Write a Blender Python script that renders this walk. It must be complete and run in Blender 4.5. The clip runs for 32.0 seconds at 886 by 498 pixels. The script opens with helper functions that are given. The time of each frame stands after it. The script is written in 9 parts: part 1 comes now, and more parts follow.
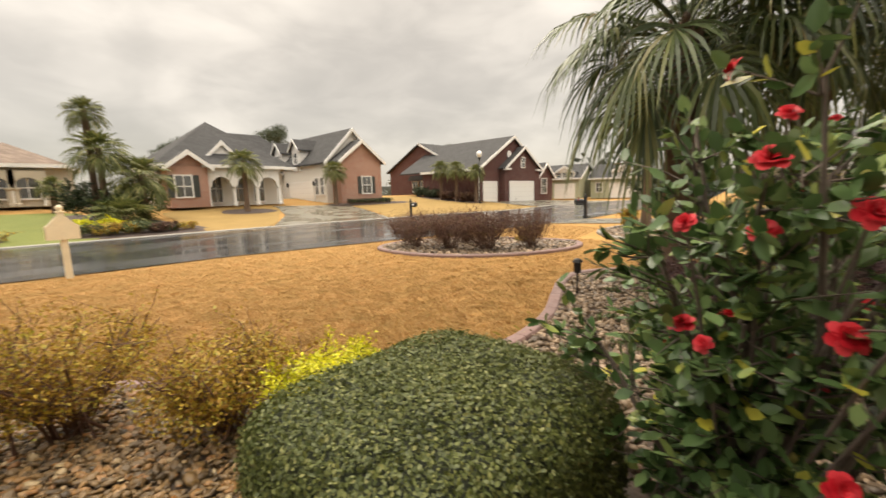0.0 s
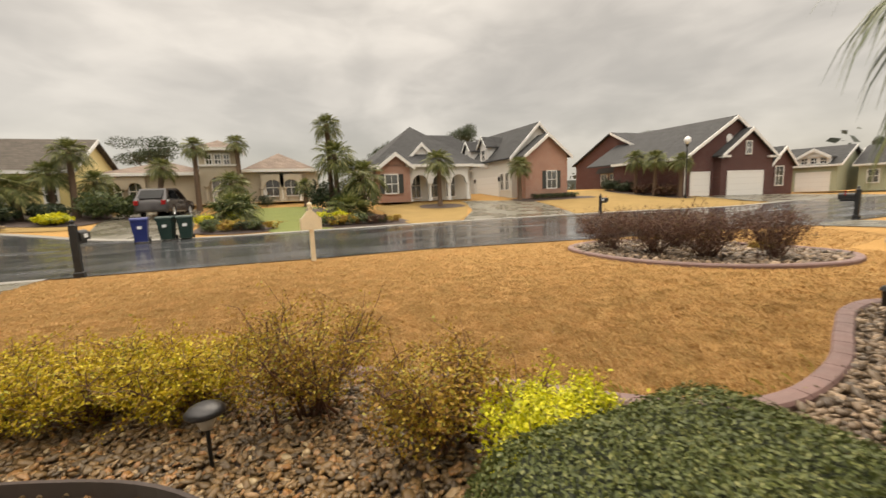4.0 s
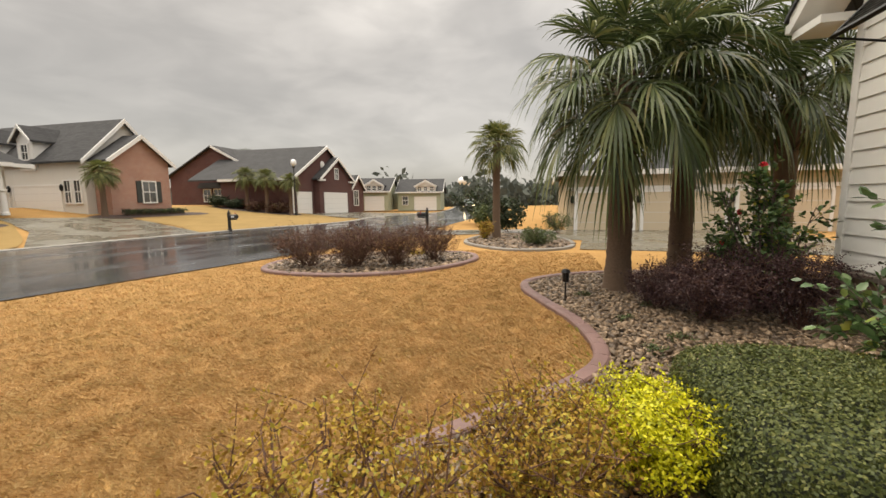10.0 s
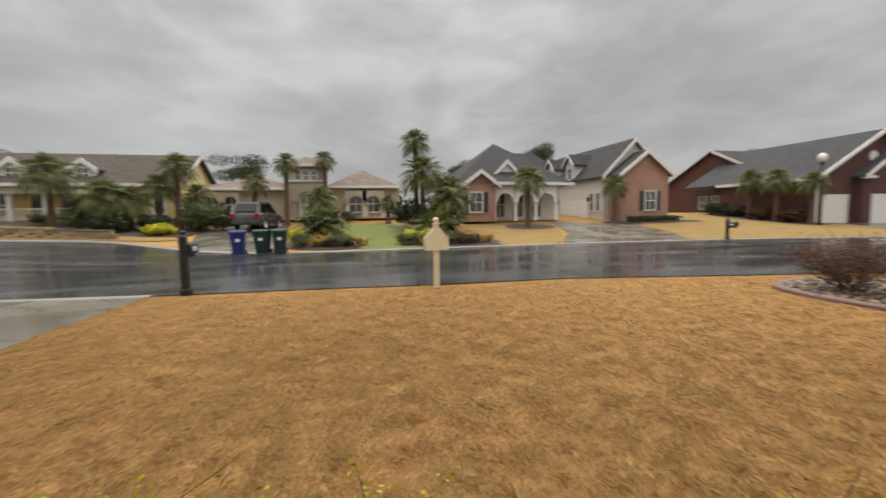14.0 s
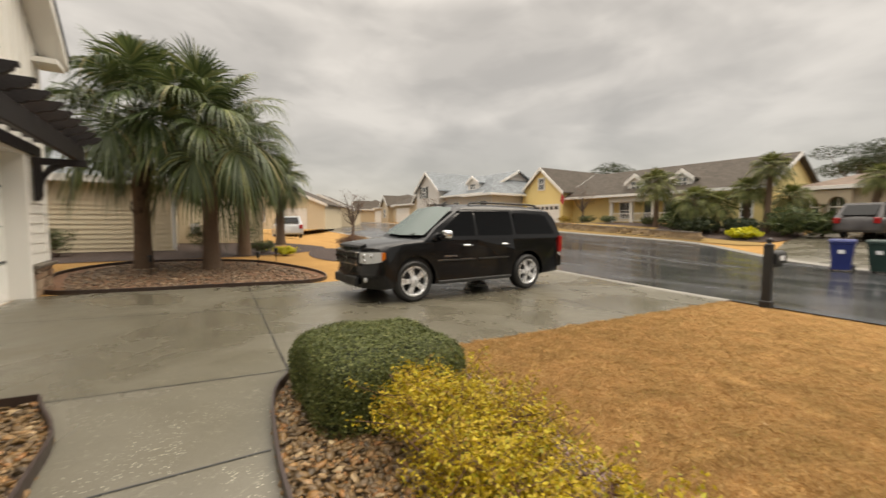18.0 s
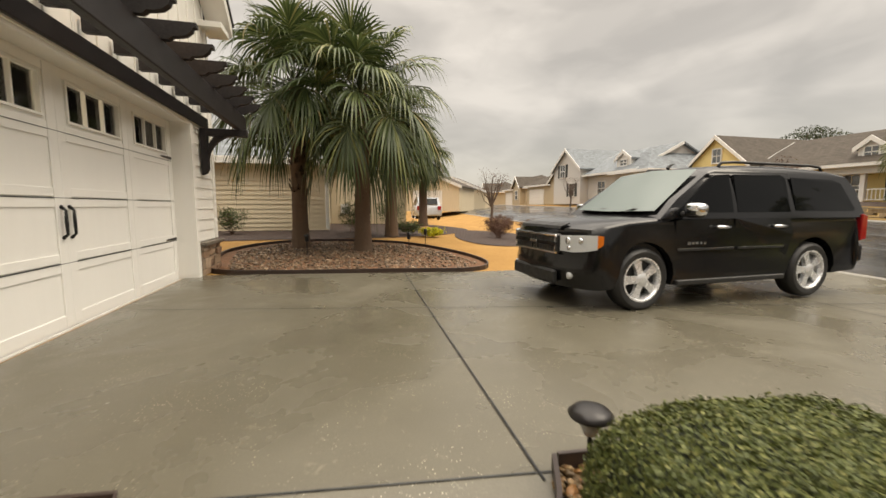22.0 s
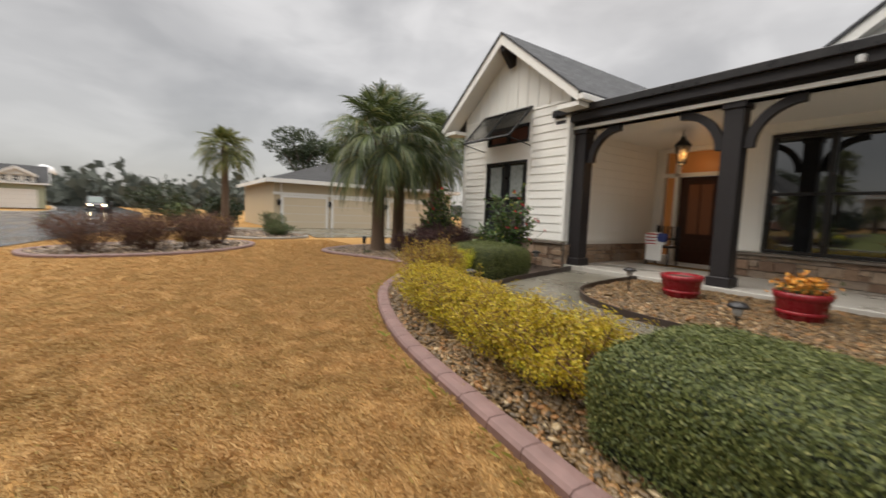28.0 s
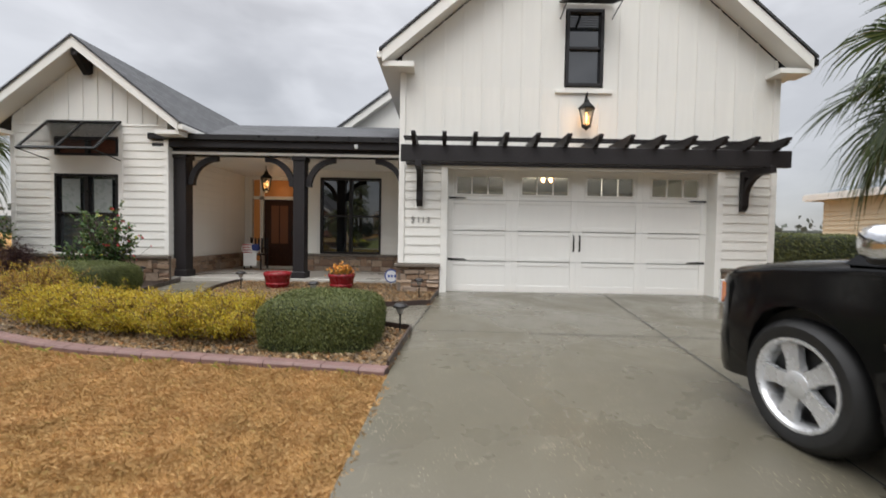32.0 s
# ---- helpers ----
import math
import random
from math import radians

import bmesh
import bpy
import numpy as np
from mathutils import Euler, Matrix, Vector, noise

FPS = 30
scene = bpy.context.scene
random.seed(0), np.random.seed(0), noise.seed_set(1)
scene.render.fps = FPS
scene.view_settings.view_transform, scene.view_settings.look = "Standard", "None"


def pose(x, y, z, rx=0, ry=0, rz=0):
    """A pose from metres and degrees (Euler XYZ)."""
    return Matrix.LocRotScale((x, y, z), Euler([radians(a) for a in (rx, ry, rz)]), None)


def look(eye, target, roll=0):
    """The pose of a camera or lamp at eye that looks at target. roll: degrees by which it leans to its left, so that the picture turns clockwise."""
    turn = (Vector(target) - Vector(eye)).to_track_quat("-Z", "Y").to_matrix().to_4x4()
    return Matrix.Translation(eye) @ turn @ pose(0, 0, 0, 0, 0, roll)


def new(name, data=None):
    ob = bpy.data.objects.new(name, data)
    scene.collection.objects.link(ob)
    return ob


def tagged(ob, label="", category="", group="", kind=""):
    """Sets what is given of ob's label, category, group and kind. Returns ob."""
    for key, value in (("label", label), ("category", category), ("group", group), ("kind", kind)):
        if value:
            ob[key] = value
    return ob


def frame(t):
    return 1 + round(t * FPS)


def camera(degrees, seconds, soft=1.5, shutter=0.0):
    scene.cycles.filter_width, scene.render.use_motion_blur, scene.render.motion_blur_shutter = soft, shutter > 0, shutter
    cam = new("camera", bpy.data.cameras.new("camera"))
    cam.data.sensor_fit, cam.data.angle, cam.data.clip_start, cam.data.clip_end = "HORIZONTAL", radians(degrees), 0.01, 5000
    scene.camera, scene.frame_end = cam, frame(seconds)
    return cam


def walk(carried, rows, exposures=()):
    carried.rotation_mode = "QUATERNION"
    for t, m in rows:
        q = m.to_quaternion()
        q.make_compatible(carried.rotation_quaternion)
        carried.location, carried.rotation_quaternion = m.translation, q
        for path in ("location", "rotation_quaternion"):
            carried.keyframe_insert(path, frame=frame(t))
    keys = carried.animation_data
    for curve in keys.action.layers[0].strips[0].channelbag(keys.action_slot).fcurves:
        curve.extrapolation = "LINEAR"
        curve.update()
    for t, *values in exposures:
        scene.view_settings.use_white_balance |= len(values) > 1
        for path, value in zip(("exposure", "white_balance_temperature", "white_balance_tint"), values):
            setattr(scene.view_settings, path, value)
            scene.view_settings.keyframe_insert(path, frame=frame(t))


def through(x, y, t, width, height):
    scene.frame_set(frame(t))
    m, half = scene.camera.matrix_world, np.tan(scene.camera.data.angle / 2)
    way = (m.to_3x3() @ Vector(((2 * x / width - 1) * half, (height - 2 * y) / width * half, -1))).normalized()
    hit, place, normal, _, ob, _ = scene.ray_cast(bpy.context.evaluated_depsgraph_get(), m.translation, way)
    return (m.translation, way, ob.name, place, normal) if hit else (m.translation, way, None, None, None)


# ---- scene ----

# ---------------------------------------------------------------- camera and walk
cam = camera(95.5, 32.0, 1.5, 0.4)
PATH = [
    (0, (5.609, -0.163, 1.324), (7.065, 1.181, 1.052), -1.8),
    (0.5, (5.667, -0.259, 1.332), (7.275, 0.895, 1.047), -0.9),
    (1, (5.727, -0.295, 1.336), (7.384, 0.799, 1.093), -1.3),
    (1.5, (5.652, -0.185, 1.348), (7.23, 1.023, 1.128), -2.7),
    (2, (5.642, -0.081, 1.335), (7.129, 1.236, 1.096), -1.9),
    (2.5, (5.657, -0.012, 1.35), (7.04, 1.419, 1.151), -1.8),
    (3, (5.632, 0.028, 1.356), (6.846, 1.607, 1.172), -1.9),
    (3.5, (5.667, 0.076, 1.416), (6.657, 1.8, 1.193), -1.8),
    (4, (5.615, 0.304, 1.389), (6.361, 2.14, 1.121), -2.3),
    (4.5, (5.77, 0.585, 1.314), (6.407, 2.457, 1.014), -2.2),
    (6.5, (5.283, 2.139, 1.318), (4.924, 4.106, 1.265), -2.9),
    (7, (5.077, 2.342, 1.321), (4.612, 4.286, 1.246), -0.0),
    (7.5, (4.914, 2.4, 1.329), (4.759, 4.39, 1.208), -1.9),
    (8, (4.703, 2.451, 1.315), (5.1, 4.408, 1.193), -2.7),
    (8.5, (4.718, 2.458, 1.333), (5.823, 4.115, 1.156), -2.5),
    (9, (4.656, 2.339, 1.406), (6.359, 3.36, 1.159), -0.9),
    (9.5, (4.564, 2.341, 1.449), (6.459, 2.934, 1.208), 0.2),
    (10, (4.582, 2.288, 1.442), (6.51, 2.762, 1.204), -0.7),
    (10.5, (4.66, 2.241, 1.432), (6.6, 2.675, 1.213), -1.4),
    (11, (4.676, 2.222, 1.433), (6.622, 2.63, 1.213), -1.5),
    (11.5, (4.637, 2.245, 1.444), (6.575, 2.688, 1.224), -1.4),
    (12, (4.568, 2.291, 1.462), (6.456, 2.915, 1.248), -1.4),
    (12.5, (4.568, 2.382, 1.426), (6.281, 3.395, 1.231), -1.4),
    (13, (4.568, 2.517, 1.373), (5.933, 3.968, 1.197), -1.2),
    (13.5, (4.571, 2.598, 1.367), (5.494, 4.364, 1.199), -0.9),
    (14, (4.554, 2.641, 1.351), (5.024, 4.578, 1.19), -1.0),
    (14.5, (4.444, 2.602, 1.331), (4.483, 4.597, 1.187), -1.1),
    (16.5, (4.616, 2.832, 1.349), (3.861, 4.679, 1.22), -0.3),
    (17, (4.653, 2.882, 1.382), (3.629, 4.594, 1.236), 0.0),
    (17.5, (4.572, 2.708, 1.385), (3.148, 4.104, 1.234), 0.0),
    (18, (4.55, 2.553, 1.415), (2.855, 3.607, 1.286), 0.2),
    (18.5, (4.525, 2.437, 1.37), (2.69, 3.22, 1.23), 0.5),
    (19, (4.493, 2.412, 1.372), (2.571, 2.945, 1.229), 0.8),
    (19.5, (4.407, 2.447, 1.319), (2.436, 2.695, 1.085), 1.2),
    (20, (4.2, 2.45, 1.269), (2.243, 2.657, 0.913), 1.3),
    (20.5, (3.803, 2.395, 1.308), (1.879, 2.85, 1.005), -0.2),
    (21, (3.221, 2.417, 1.263), (1.27, 2.821, 1.085), 1.4),
    (21.5, (2.65, 2.352, 1.241), (0.684, 2.682, 1.072), 1.6),
    (22, (2.127, 2.416, 1.24), (0.2, 2.907, 1.029), 0.0),
    (22.5, (1.522, 2.528, 1.258), (-0.436, 2.901, 1.101), 0.3),
    (23, (0.84, 3.02, 1.255), (-0.77, 4.19, 1.062), -6.8),
    (23.5, (0.695, 3.601, 1.266), (0.279, 5.547, 1.065), -1.7),
    (24, (0.431, 3.841, 1.276), (1.136, 5.701, 1.064), -3.8),
    (24.5, (0.39, 4.149, 1.214), (1.586, 5.743, 1.038), -2.3),
    (25, (0.305, 4.507, 1.239), (1.844, 5.782, 1.169), -2.8),
    (25.5, (0.241, 4.784, 1.207), (2.018, 5.682, 1.02), -3.0),
    (27.5, (0.851, 5.722, 1.173), (2.768, 5.155, 1.107), 0.4),
    (28, (0.806, 6.103, 1.116), (2.445, 4.97, 0.943), 2.2),
    (28.5, (0.571, 6.43, 1.127), (1.987, 5.029, 0.945), 2.7),
    (29, (0.449, 6.769, 1.157), (1.471, 5.06, 0.959), 3.3),
    (29.5, (0.336, 7.119, 1.164), (1.066, 5.281, 0.863), 2.8),
    (30, (0.163, 7.51, 1.177), (0.716, 5.617, 0.847), 1.1),
    (30.2, (0.172, 7.655, 1.194), (0.589, 5.721, 0.901), -0.3),
    (30.5, (0.128, 7.832, 1.235), (0.365, 5.847, 1.174), 1.7),
    (31, (0.186, 8.118, 1.265), (0.292, 6.121, 1.262), -0.3),
    (31.3, (0.196, 8.268, 1.274), (0.259, 6.269, 1.31), 0.8),
    (31.5, (0.191, 8.285, 1.272), (0.26, 6.287, 1.338), 1.3),
    (32, (0.119, 8.451, 1.196), (0.116, 6.452, 1.131), 1.0),
]
# the clip's camera settles its brightness and its white balance on the way
EXPOSURES = [
    (0.0, 0.66, 8000, 10), (3.0, 0.61, 8000, 10), (4.2, 0.36, 7900, 10), (7.0, 0.12, 6850, 10), (9.0, 0.18, 7300, 10),
    (11.0, 0.42, 7600, 10), (12.0, 0.20, 7400, 10), (13.0, 0.02, 7000, 10), (14.2, 0.02, 6900, 10), (17.0, 0.15, 7300, 10),
    (18.0, 0.28, 7700, 10), (20.0, 0.38, 7900, 10), (22.0, 0.38, 7900, 10), (23.0, 0.32, 7800, 10), (24.0, 0.12, 7100, 10),
    (25.0, 0.0, 6800, 10), (28.0, 0.15, 6900, 10), (29.0, 0.16, 7300, 10), (30.0, 0.10, 6500, 10), (31.5, 0.18, 6300, 10), (32.0, 0.20, 6400, 10),
]
walk(cam, [(t, look(eye, target, roll)) for t, eye, target, roll in PATH], EXPOSURES)


# ---------------------------------------------------------------- sky and sun
def make_sky():
    """An overcast sky: grey cloud, darker towards the horizon, brighter overhead, over the clear sky's own light."""
    world = bpy.data.worlds.new("overcast")
    world.use_nodes = True
    scene.world = world
    nt = world.node_tree
    bg = nt.nodes["Background"]
    co = nt.nodes.new("ShaderNodeTexCoord")
    clear = nt.nodes.new("ShaderNodeTexSky")
    clear.sky_type, clear.sun_disc = "NISHITA", False
    clear.sun_elevation, clear.sun_rotation = radians(48), radians(150)
    sep = nt.nodes.new("ShaderNodeSeparateXYZ")
    nt.links.new(co.outputs["Generated"], sep.inputs[0])
    rise = nt.nodes.new("ShaderNodeValToRGB")
    for e, (p, v) in zip((rise.color_ramp.elements[0], rise.color_ramp.elements[1], *(rise.color_ramp.elements.new(0.5) for _ in range(2))),
                         ((0.0, 0.36), (0.10, 0.38), (0.45, 0.52), (1.0, 3.3))):
        e.position, e.color = p, (v, v, v * 1.02, 1)
    nt.links.new(sep.outputs[2], rise.inputs["Fac"])

    def cloud(scale, detail, squash, lo, hi, a, b):
        m = nt.nodes.new("ShaderNodeMapping")
        m.inputs["Scale"].default_value = (1, 1, squash)
        nt.links.new(co.outputs["Generated"], m.inputs["Vector"])
        n = nt.nodes.new("ShaderNodeTexNoise")
        n.inputs["Scale"].default_value, n.inputs["Detail"].default_value, n.inputs["Distortion"].default_value = scale, detail, 0.4
        nt.links.new(m.outputs["Vector"], n.inputs["Vector"])
        r = nt.nodes.new("ShaderNodeMapRange")
        r.interpolation_type = "SMOOTHSTEP"
        for key, v in (("From Min", a), ("From Max", b), ("To Min", lo), ("To Max", hi)):
            r.inputs[key].default_value = v
        nt.links.new(n.outputs["Fac"], r.inputs["Value"])
        return r.outputs["Result"]

    def times(x, y):
        m = nt.nodes.new("ShaderNodeMix")
        m.data_type, m.blend_type = "RGBA", "MULTIPLY"
        m.inputs[0].default_value = 1.0
        nt.links.new(x, m.inputs[6])
        nt.links.new(y, m.inputs[7])
        return m.outputs[2]

    col = times(rise.outputs["Color"], cloud(2.3, 4, 2.2, 0.82, 1.16, 0.34, 0.66))
    col = times(col, cloud(5.5, 5, 2.6, 0.92, 1.07, 0.35, 0.65))
    mix = nt.nodes.new("ShaderNodeMix")
    mix.data_type = "RGBA"
    mix.inputs[0].default_value = 0.985
    nt.links.new(clear.outputs[0], mix.inputs[6])
    nt.links.new(col, mix.inputs[7])
    nt.links.new(mix.outputs[2], bg.inputs["Color"])
    bg.inputs["Strength"].default_value = 1.0


make_sky()
sun = new("sun", bpy.data.lights.new("sun", "SUN"))
sun.data.energy, sun.data.angle, sun.data.color = 1.4, radians(40), (1.0, 0.97, 0.92)
sun.matrix_basis = look((6, 14, 22), (0, 0, 0))


# ---------------------------------------------------------------- materials
class Nodes:
    """A small writer of node materials."""

    def __init__(self, name, rough=0.6, metal=0.0, spec=0.5):
        self.mat = bpy.data.materials.new(name)
        self.mat.use_nodes = True
        self.nt = self.mat.node_tree
        self.bsdf = self.nt.nodes["Principled BSDF"]
        self.bsdf.inputs["Roughness"].default_value = rough
        self.bsdf.inputs["Metallic"].default_value = metal
        self.bsdf.inputs["Specular IOR Level"].default_value = spec
        self.co = self.nt.nodes.new("ShaderNodeTexCoord")

    def link(self, a, b):
        self.nt.links.new(a, b)

    def node(self, kind, **values):
        n = self.nt.nodes.new(kind)
        for key, value in values.items():
            n.inputs[key].default_value = value
        return n

    def coords(self, scale=(1, 1, 1), turn=(0, 0, 0), obj=True):
        m = self.node("ShaderNodeMapping")
        m.inputs["Scale"].default_value = scale
        m.inputs["Rotation"].default_value = turn
        self.link(self.co.outputs["Object"], m.inputs["Vector"])
        return m.outputs["Vector"]

    def noise(self, size, detail=4, rough=0.55, scale=(1, 1, 1), warp=0.0):
        n = self.node("ShaderNodeTexNoise")
        n.inputs["Scale"].default_value = 1.0 / size
        n.inputs["Detail"].default_value = detail
        n.inputs["Roughness"].default_value = rough
        n.inputs["Distortion"].default_value = warp
        self.link(self.coords(scale), n.inputs["Vector"])
        return n.outputs["Fac"]

    def ramp(self, fac, stops):
        r = self.node("ShaderNodeValToRGB")
        el = r.color_ramp.elements
        while len(el) < len(stops):
            el.new(0.5)
        for e, (p, c) in zip(el, stops):
            e.position = p
            e.color = (*c, 1) if len(c) == 3 else c
        self.link(fac, r.inputs["Fac"])
        return r.outputs["Color"]

    def span(self, fac, lo, hi, a=0.3, b=0.7):
        m = self.node("ShaderNodeMapRange")
        for k, v in (("From Min", a), ("From Max", b), ("To Min", lo), ("To Max", hi)):
            m.inputs[k].default_value = v
        self.link(fac, m.inputs["Value"])
        return m.outputs["Result"]

    def mix(self, fac, a, b, kind="MIX"):
        m = self.nt.nodes.new("ShaderNodeMix")
        m.data_type, m.blend_type = "RGBA", kind
        for sock, v in ((m.inputs[0], fac), (m.inputs[6], a), (m.inputs[7], b)):
            if isinstance(v, (int, float)):
                sock.default_value = v
            elif isinstance(v, tuple):
                sock.default_value = (*v, 1)
            else:
                self.link(v, sock)
        return m.outputs[2]

    def random(self):
        return self.nt.nodes.new("ShaderNodeObjectInfo").outputs["Random"]

    def island(self):
        return self.nt.nodes.new("ShaderNodeNewGeometry").outputs["Random Per Island"]

    def colour(self, c):
        if isinstance(c, tuple):
            self.bsdf.inputs["Base Color"].default_value = (*c, 1)
        else:
            self.link(c, self.bsdf.inputs["Base Color"])
        return self

    def rough(self, r):
        self.link(r, self.bsdf.inputs["Roughness"])
        return self

    def bump(self, h, dist=0.01, strength=0.6):
        b = self.node("ShaderNodeBump")
        b.inputs["Strength"].default_value = strength
        b.inputs["Distance"].default_value = dist
        self.link(h, b.inputs["Height"])
        self.link(b.outputs["Normal"], self.bsdf.inputs["Normal"])
        return self


def shade(c, k):
    return tuple(min(1.0, v * k) for v in c)


def plain(name, c, rough=0.5, metal=0.0, var=0.12, size=0.3, bump=0.0, fine=0.01, spec=0.5):
    """A painted, moulded or weathered surface with two scales of variation."""
    n = Nodes(name, rough, metal, spec)
    big = n.noise(size, 3)
    small = n.noise(fine * 3, 3)
    col = n.ramp(big, [(0.3, shade(c, 1 - var)), (0.7, shade(c, 1 + var * 0.6))])
    col = n.mix(0.25, col, n.ramp(small, [(0.3, shade(c, 1 - var)), (0.7, shade(c, 1 + var))]))
    n.colour(col)
    n.rough(n.span(n.noise(size * 0.4, 3), max(0.02, rough - 0.12), min(1, rough + 0.12)))
    if bump:
        n.bump(n.noise(fine, 4), bump, 0.5)
    return n.mat


def leaf_mat(name, stops, rough=0.45, per="island", through=0.25):
    """Leaves that differ one from another, with some light let through."""
    n = Nodes(name, rough, 0, 0.35)
    col = n.ramp(n.island() if per == "island" else n.random(), stops)
    col = n.mix(n.span(n.noise(0.35, 2), 0.0, 0.55), col, n.mix(1.0, col, (0.55, 0.6, 0.5), "MULTIPLY"))
    n.colour(col)
    t = n.node("ShaderNodeBsdfTranslucent")
    n.link(col, t.inputs["Color"])
    m = n.node("ShaderNodeMixShader")
    m.inputs[0].default_value = through
    n.link(n.bsdf.outputs[0], m.inputs[1])
    n.link(t.outputs[0], m.inputs[2])
    n.link(m.outputs[0], n.nt.nodes["Material Output"].inputs["Surface"])
    return n.mat


def glass_mat(name, tint, rough=0.02):
    n = Nodes(name, rough, 0, 0.6)
    n.colour(tint)
    n.bsdf.inputs["Roughness"].default_value = rough
    return n.mat


def clear_glass(name, tint, rough=0.03):
    """A thin see-through pane with a mirror gloss."""
    m = bpy.data.materials.new(name)
    m.use_nodes = True
    nt = m.node_tree
    nt.nodes.clear()
    out, mix, fr = nt.nodes.new("ShaderNodeOutputMaterial"), nt.nodes.new("ShaderNodeMixShader"), nt.nodes.new("ShaderNodeFresnel")
    clear, gloss = nt.nodes.new("ShaderNodeBsdfTransparent"), nt.nodes.new("ShaderNodeBsdfGlossy")
    clear.inputs["Color"].default_value = (*tint, 1)
    gloss.inputs["Roughness"].default_value = rough
    fr.inputs["IOR"].default_value = 1.6
    nt.links.new(fr.outputs[0], mix.inputs[0])
    nt.links.new(clear.outputs[0], mix.inputs[1])
    nt.links.new(gloss.outputs[0], mix.inputs[2])
    nt.links.new(mix.outputs[0], out.inputs["Surface"])
    return m


def glow_mat(name, c, power):
    n = Nodes(name, 0.4)
    n.colour(c)
    n.bsdf.inputs["Emission Color"].default_value = (*c, 1)
    n.bsdf.inputs["Emission Strength"].default_value = power
    return n.mat


# ground
def lawn_material():
    n = Nodes("dormant_lawn", 0.95, 0, 0.1)
    a = n.ramp(n.noise(0.05, 5, 0.75), [(0.25, (0.20, 0.11, 0.039)), (0.5, (0.345, 0.197, 0.071)), (0.75, (0.45, 0.27, 0.102))])
    b = n.ramp(n.noise(1.1, 5, 0.6), [(0.3, (0.265, 0.148, 0.053)), (0.55, (0.36, 0.207, 0.075)), (0.75, (0.44, 0.262, 0.099))])
    col = n.mix(0.5, a, b)
    green = n.span(n.noise(2.6, 5, 0.65), 0.0, 0.3, 0.56, 0.75)
    n.colour(n.mix(green, col, (0.17, 0.135, 0.036)))
    n.bump(n.noise(0.03, 5, 0.8), 0.02, 0.5)
    return n.mat


def yellow_lawn_material():
    """The neighbours' grass: dormant too, but yellower."""
    n = Nodes("yellowed_lawn", 0.95, 0, 0.1)
    n.colour(n.mix(0.5, n.ramp(n.noise(0.08, 5, 0.7), [(0.3, (0.19, 0.124, 0.048)), (0.7, (0.29, 0.195, 0.078))]),
                   n.ramp(n.noise(1.4, 4), [(0.3, (0.20, 0.132, 0.05)), (0.7, (0.29, 0.197, 0.078))])))
    n.bump(n.noise(0.04, 5, 0.8), 0.02, 0.5)
    return n.mat


def green_lawn_material():
    n = Nodes("green_lawn", 0.85, 0, 0.2)
    n.colour(n.mix(0.5, n.ramp(n.noise(0.05, 5, 0.7), [(0.3, (0.075, 0.09, 0.025)), (0.7, (0.17, 0.19, 0.05))]),
                   n.ramp(n.noise(1.5, 4), [(0.3, (0.10, 0.13, 0.03)), (0.7, (0.17, 0.18, 0.05))])))
    n.bump(n.noise(0.03, 5, 0.8), 0.03, 0.7)
    return n.mat


def asphalt_material():
    """Asphalt under a thin sheet of rain: mirror-like in the flats, rougher on the crown."""
    n = Nodes("wet_asphalt", 0.2, 0, 0.5)
    grain = n.noise(0.012, 5, 0.8)
    patch = n.noise(2.2, 5, 0.6, warp=0.6)
    wet = n.noise(1.8, 4, 0.55, warp=0.4, scale=(0.45, 1.3, 1))
    n.colour(n.mix(0.4, n.ramp(grain, [(0.3, (0.022, 0.023, 0.025)), (0.7, (0.058, 0.060, 0.064))]),
                   n.ramp(patch, [(0.3, (0.026, 0.027, 0.029)), (0.7, (0.055, 0.057, 0.062))])))
    n.rough(n.span(wet, 0.10, 0.30, 0.40, 0.68))
    n.bump(n.mix(0.3, grain, wet), 0.0012, 0.14)
    return n.mat


def concrete_material(name, c, lo, hi, spots=True):
    """Concrete under a film of rain: darker and glossy where the water stands."""
    n = Nodes(name, 0.35, 0, 0.5)
    big = n.noise(1.7, 5, 0.6, warp=0.4)
    mid = n.noise(0.28, 4, 0.6)
    fine = n.noise(0.012, 4, 0.75)
    col = n.mix(0.35, n.ramp(big, [(0.3, shade(c, 0.74)), (0.7, shade(c, 1.12))]),
                n.ramp(mid, [(0.3, shade(c, 0.8)), (0.7, shade(c, 1.12))]))
    col = n.mix(0.3, col, n.ramp(fine, [(0.3, shade(c, 0.7)), (0.7, shade(c, 1.25))]))
    if spots:
        v = n.node("ShaderNodeTexVoronoi")
        v.inputs["Scale"].default_value = 42.0
        n.link(n.coords(), v.inputs["Vector"])
        dot = n.span(v.outputs["Distance"], 0.9, 0.0, 0.10, 0.24)
        keep = n.span(n.noise(0.5, 5, 0.75), 0, 1, 0.49, 0.60)
        m = n.node("ShaderNodeMath")
        m.operation = "MULTIPLY"
        n.link(dot, m.inputs[0])
        n.link(keep, m.inputs[1])
        col = n.mix(m.outputs[0], col, shade(c, 4.2))
        swirl = n.span(n.noise(0.2, 6, 0.75, warp=1.6), 0.0, 0.75, 0.60, 0.70)
        col = n.mix(swirl, col, shade(c, 1.9))
    n.colour(col)
    n.rough(n.span(big, lo, hi, 0.38, 0.64))
    n.bump(fine, 0.002, 0.35)
    return n.mat


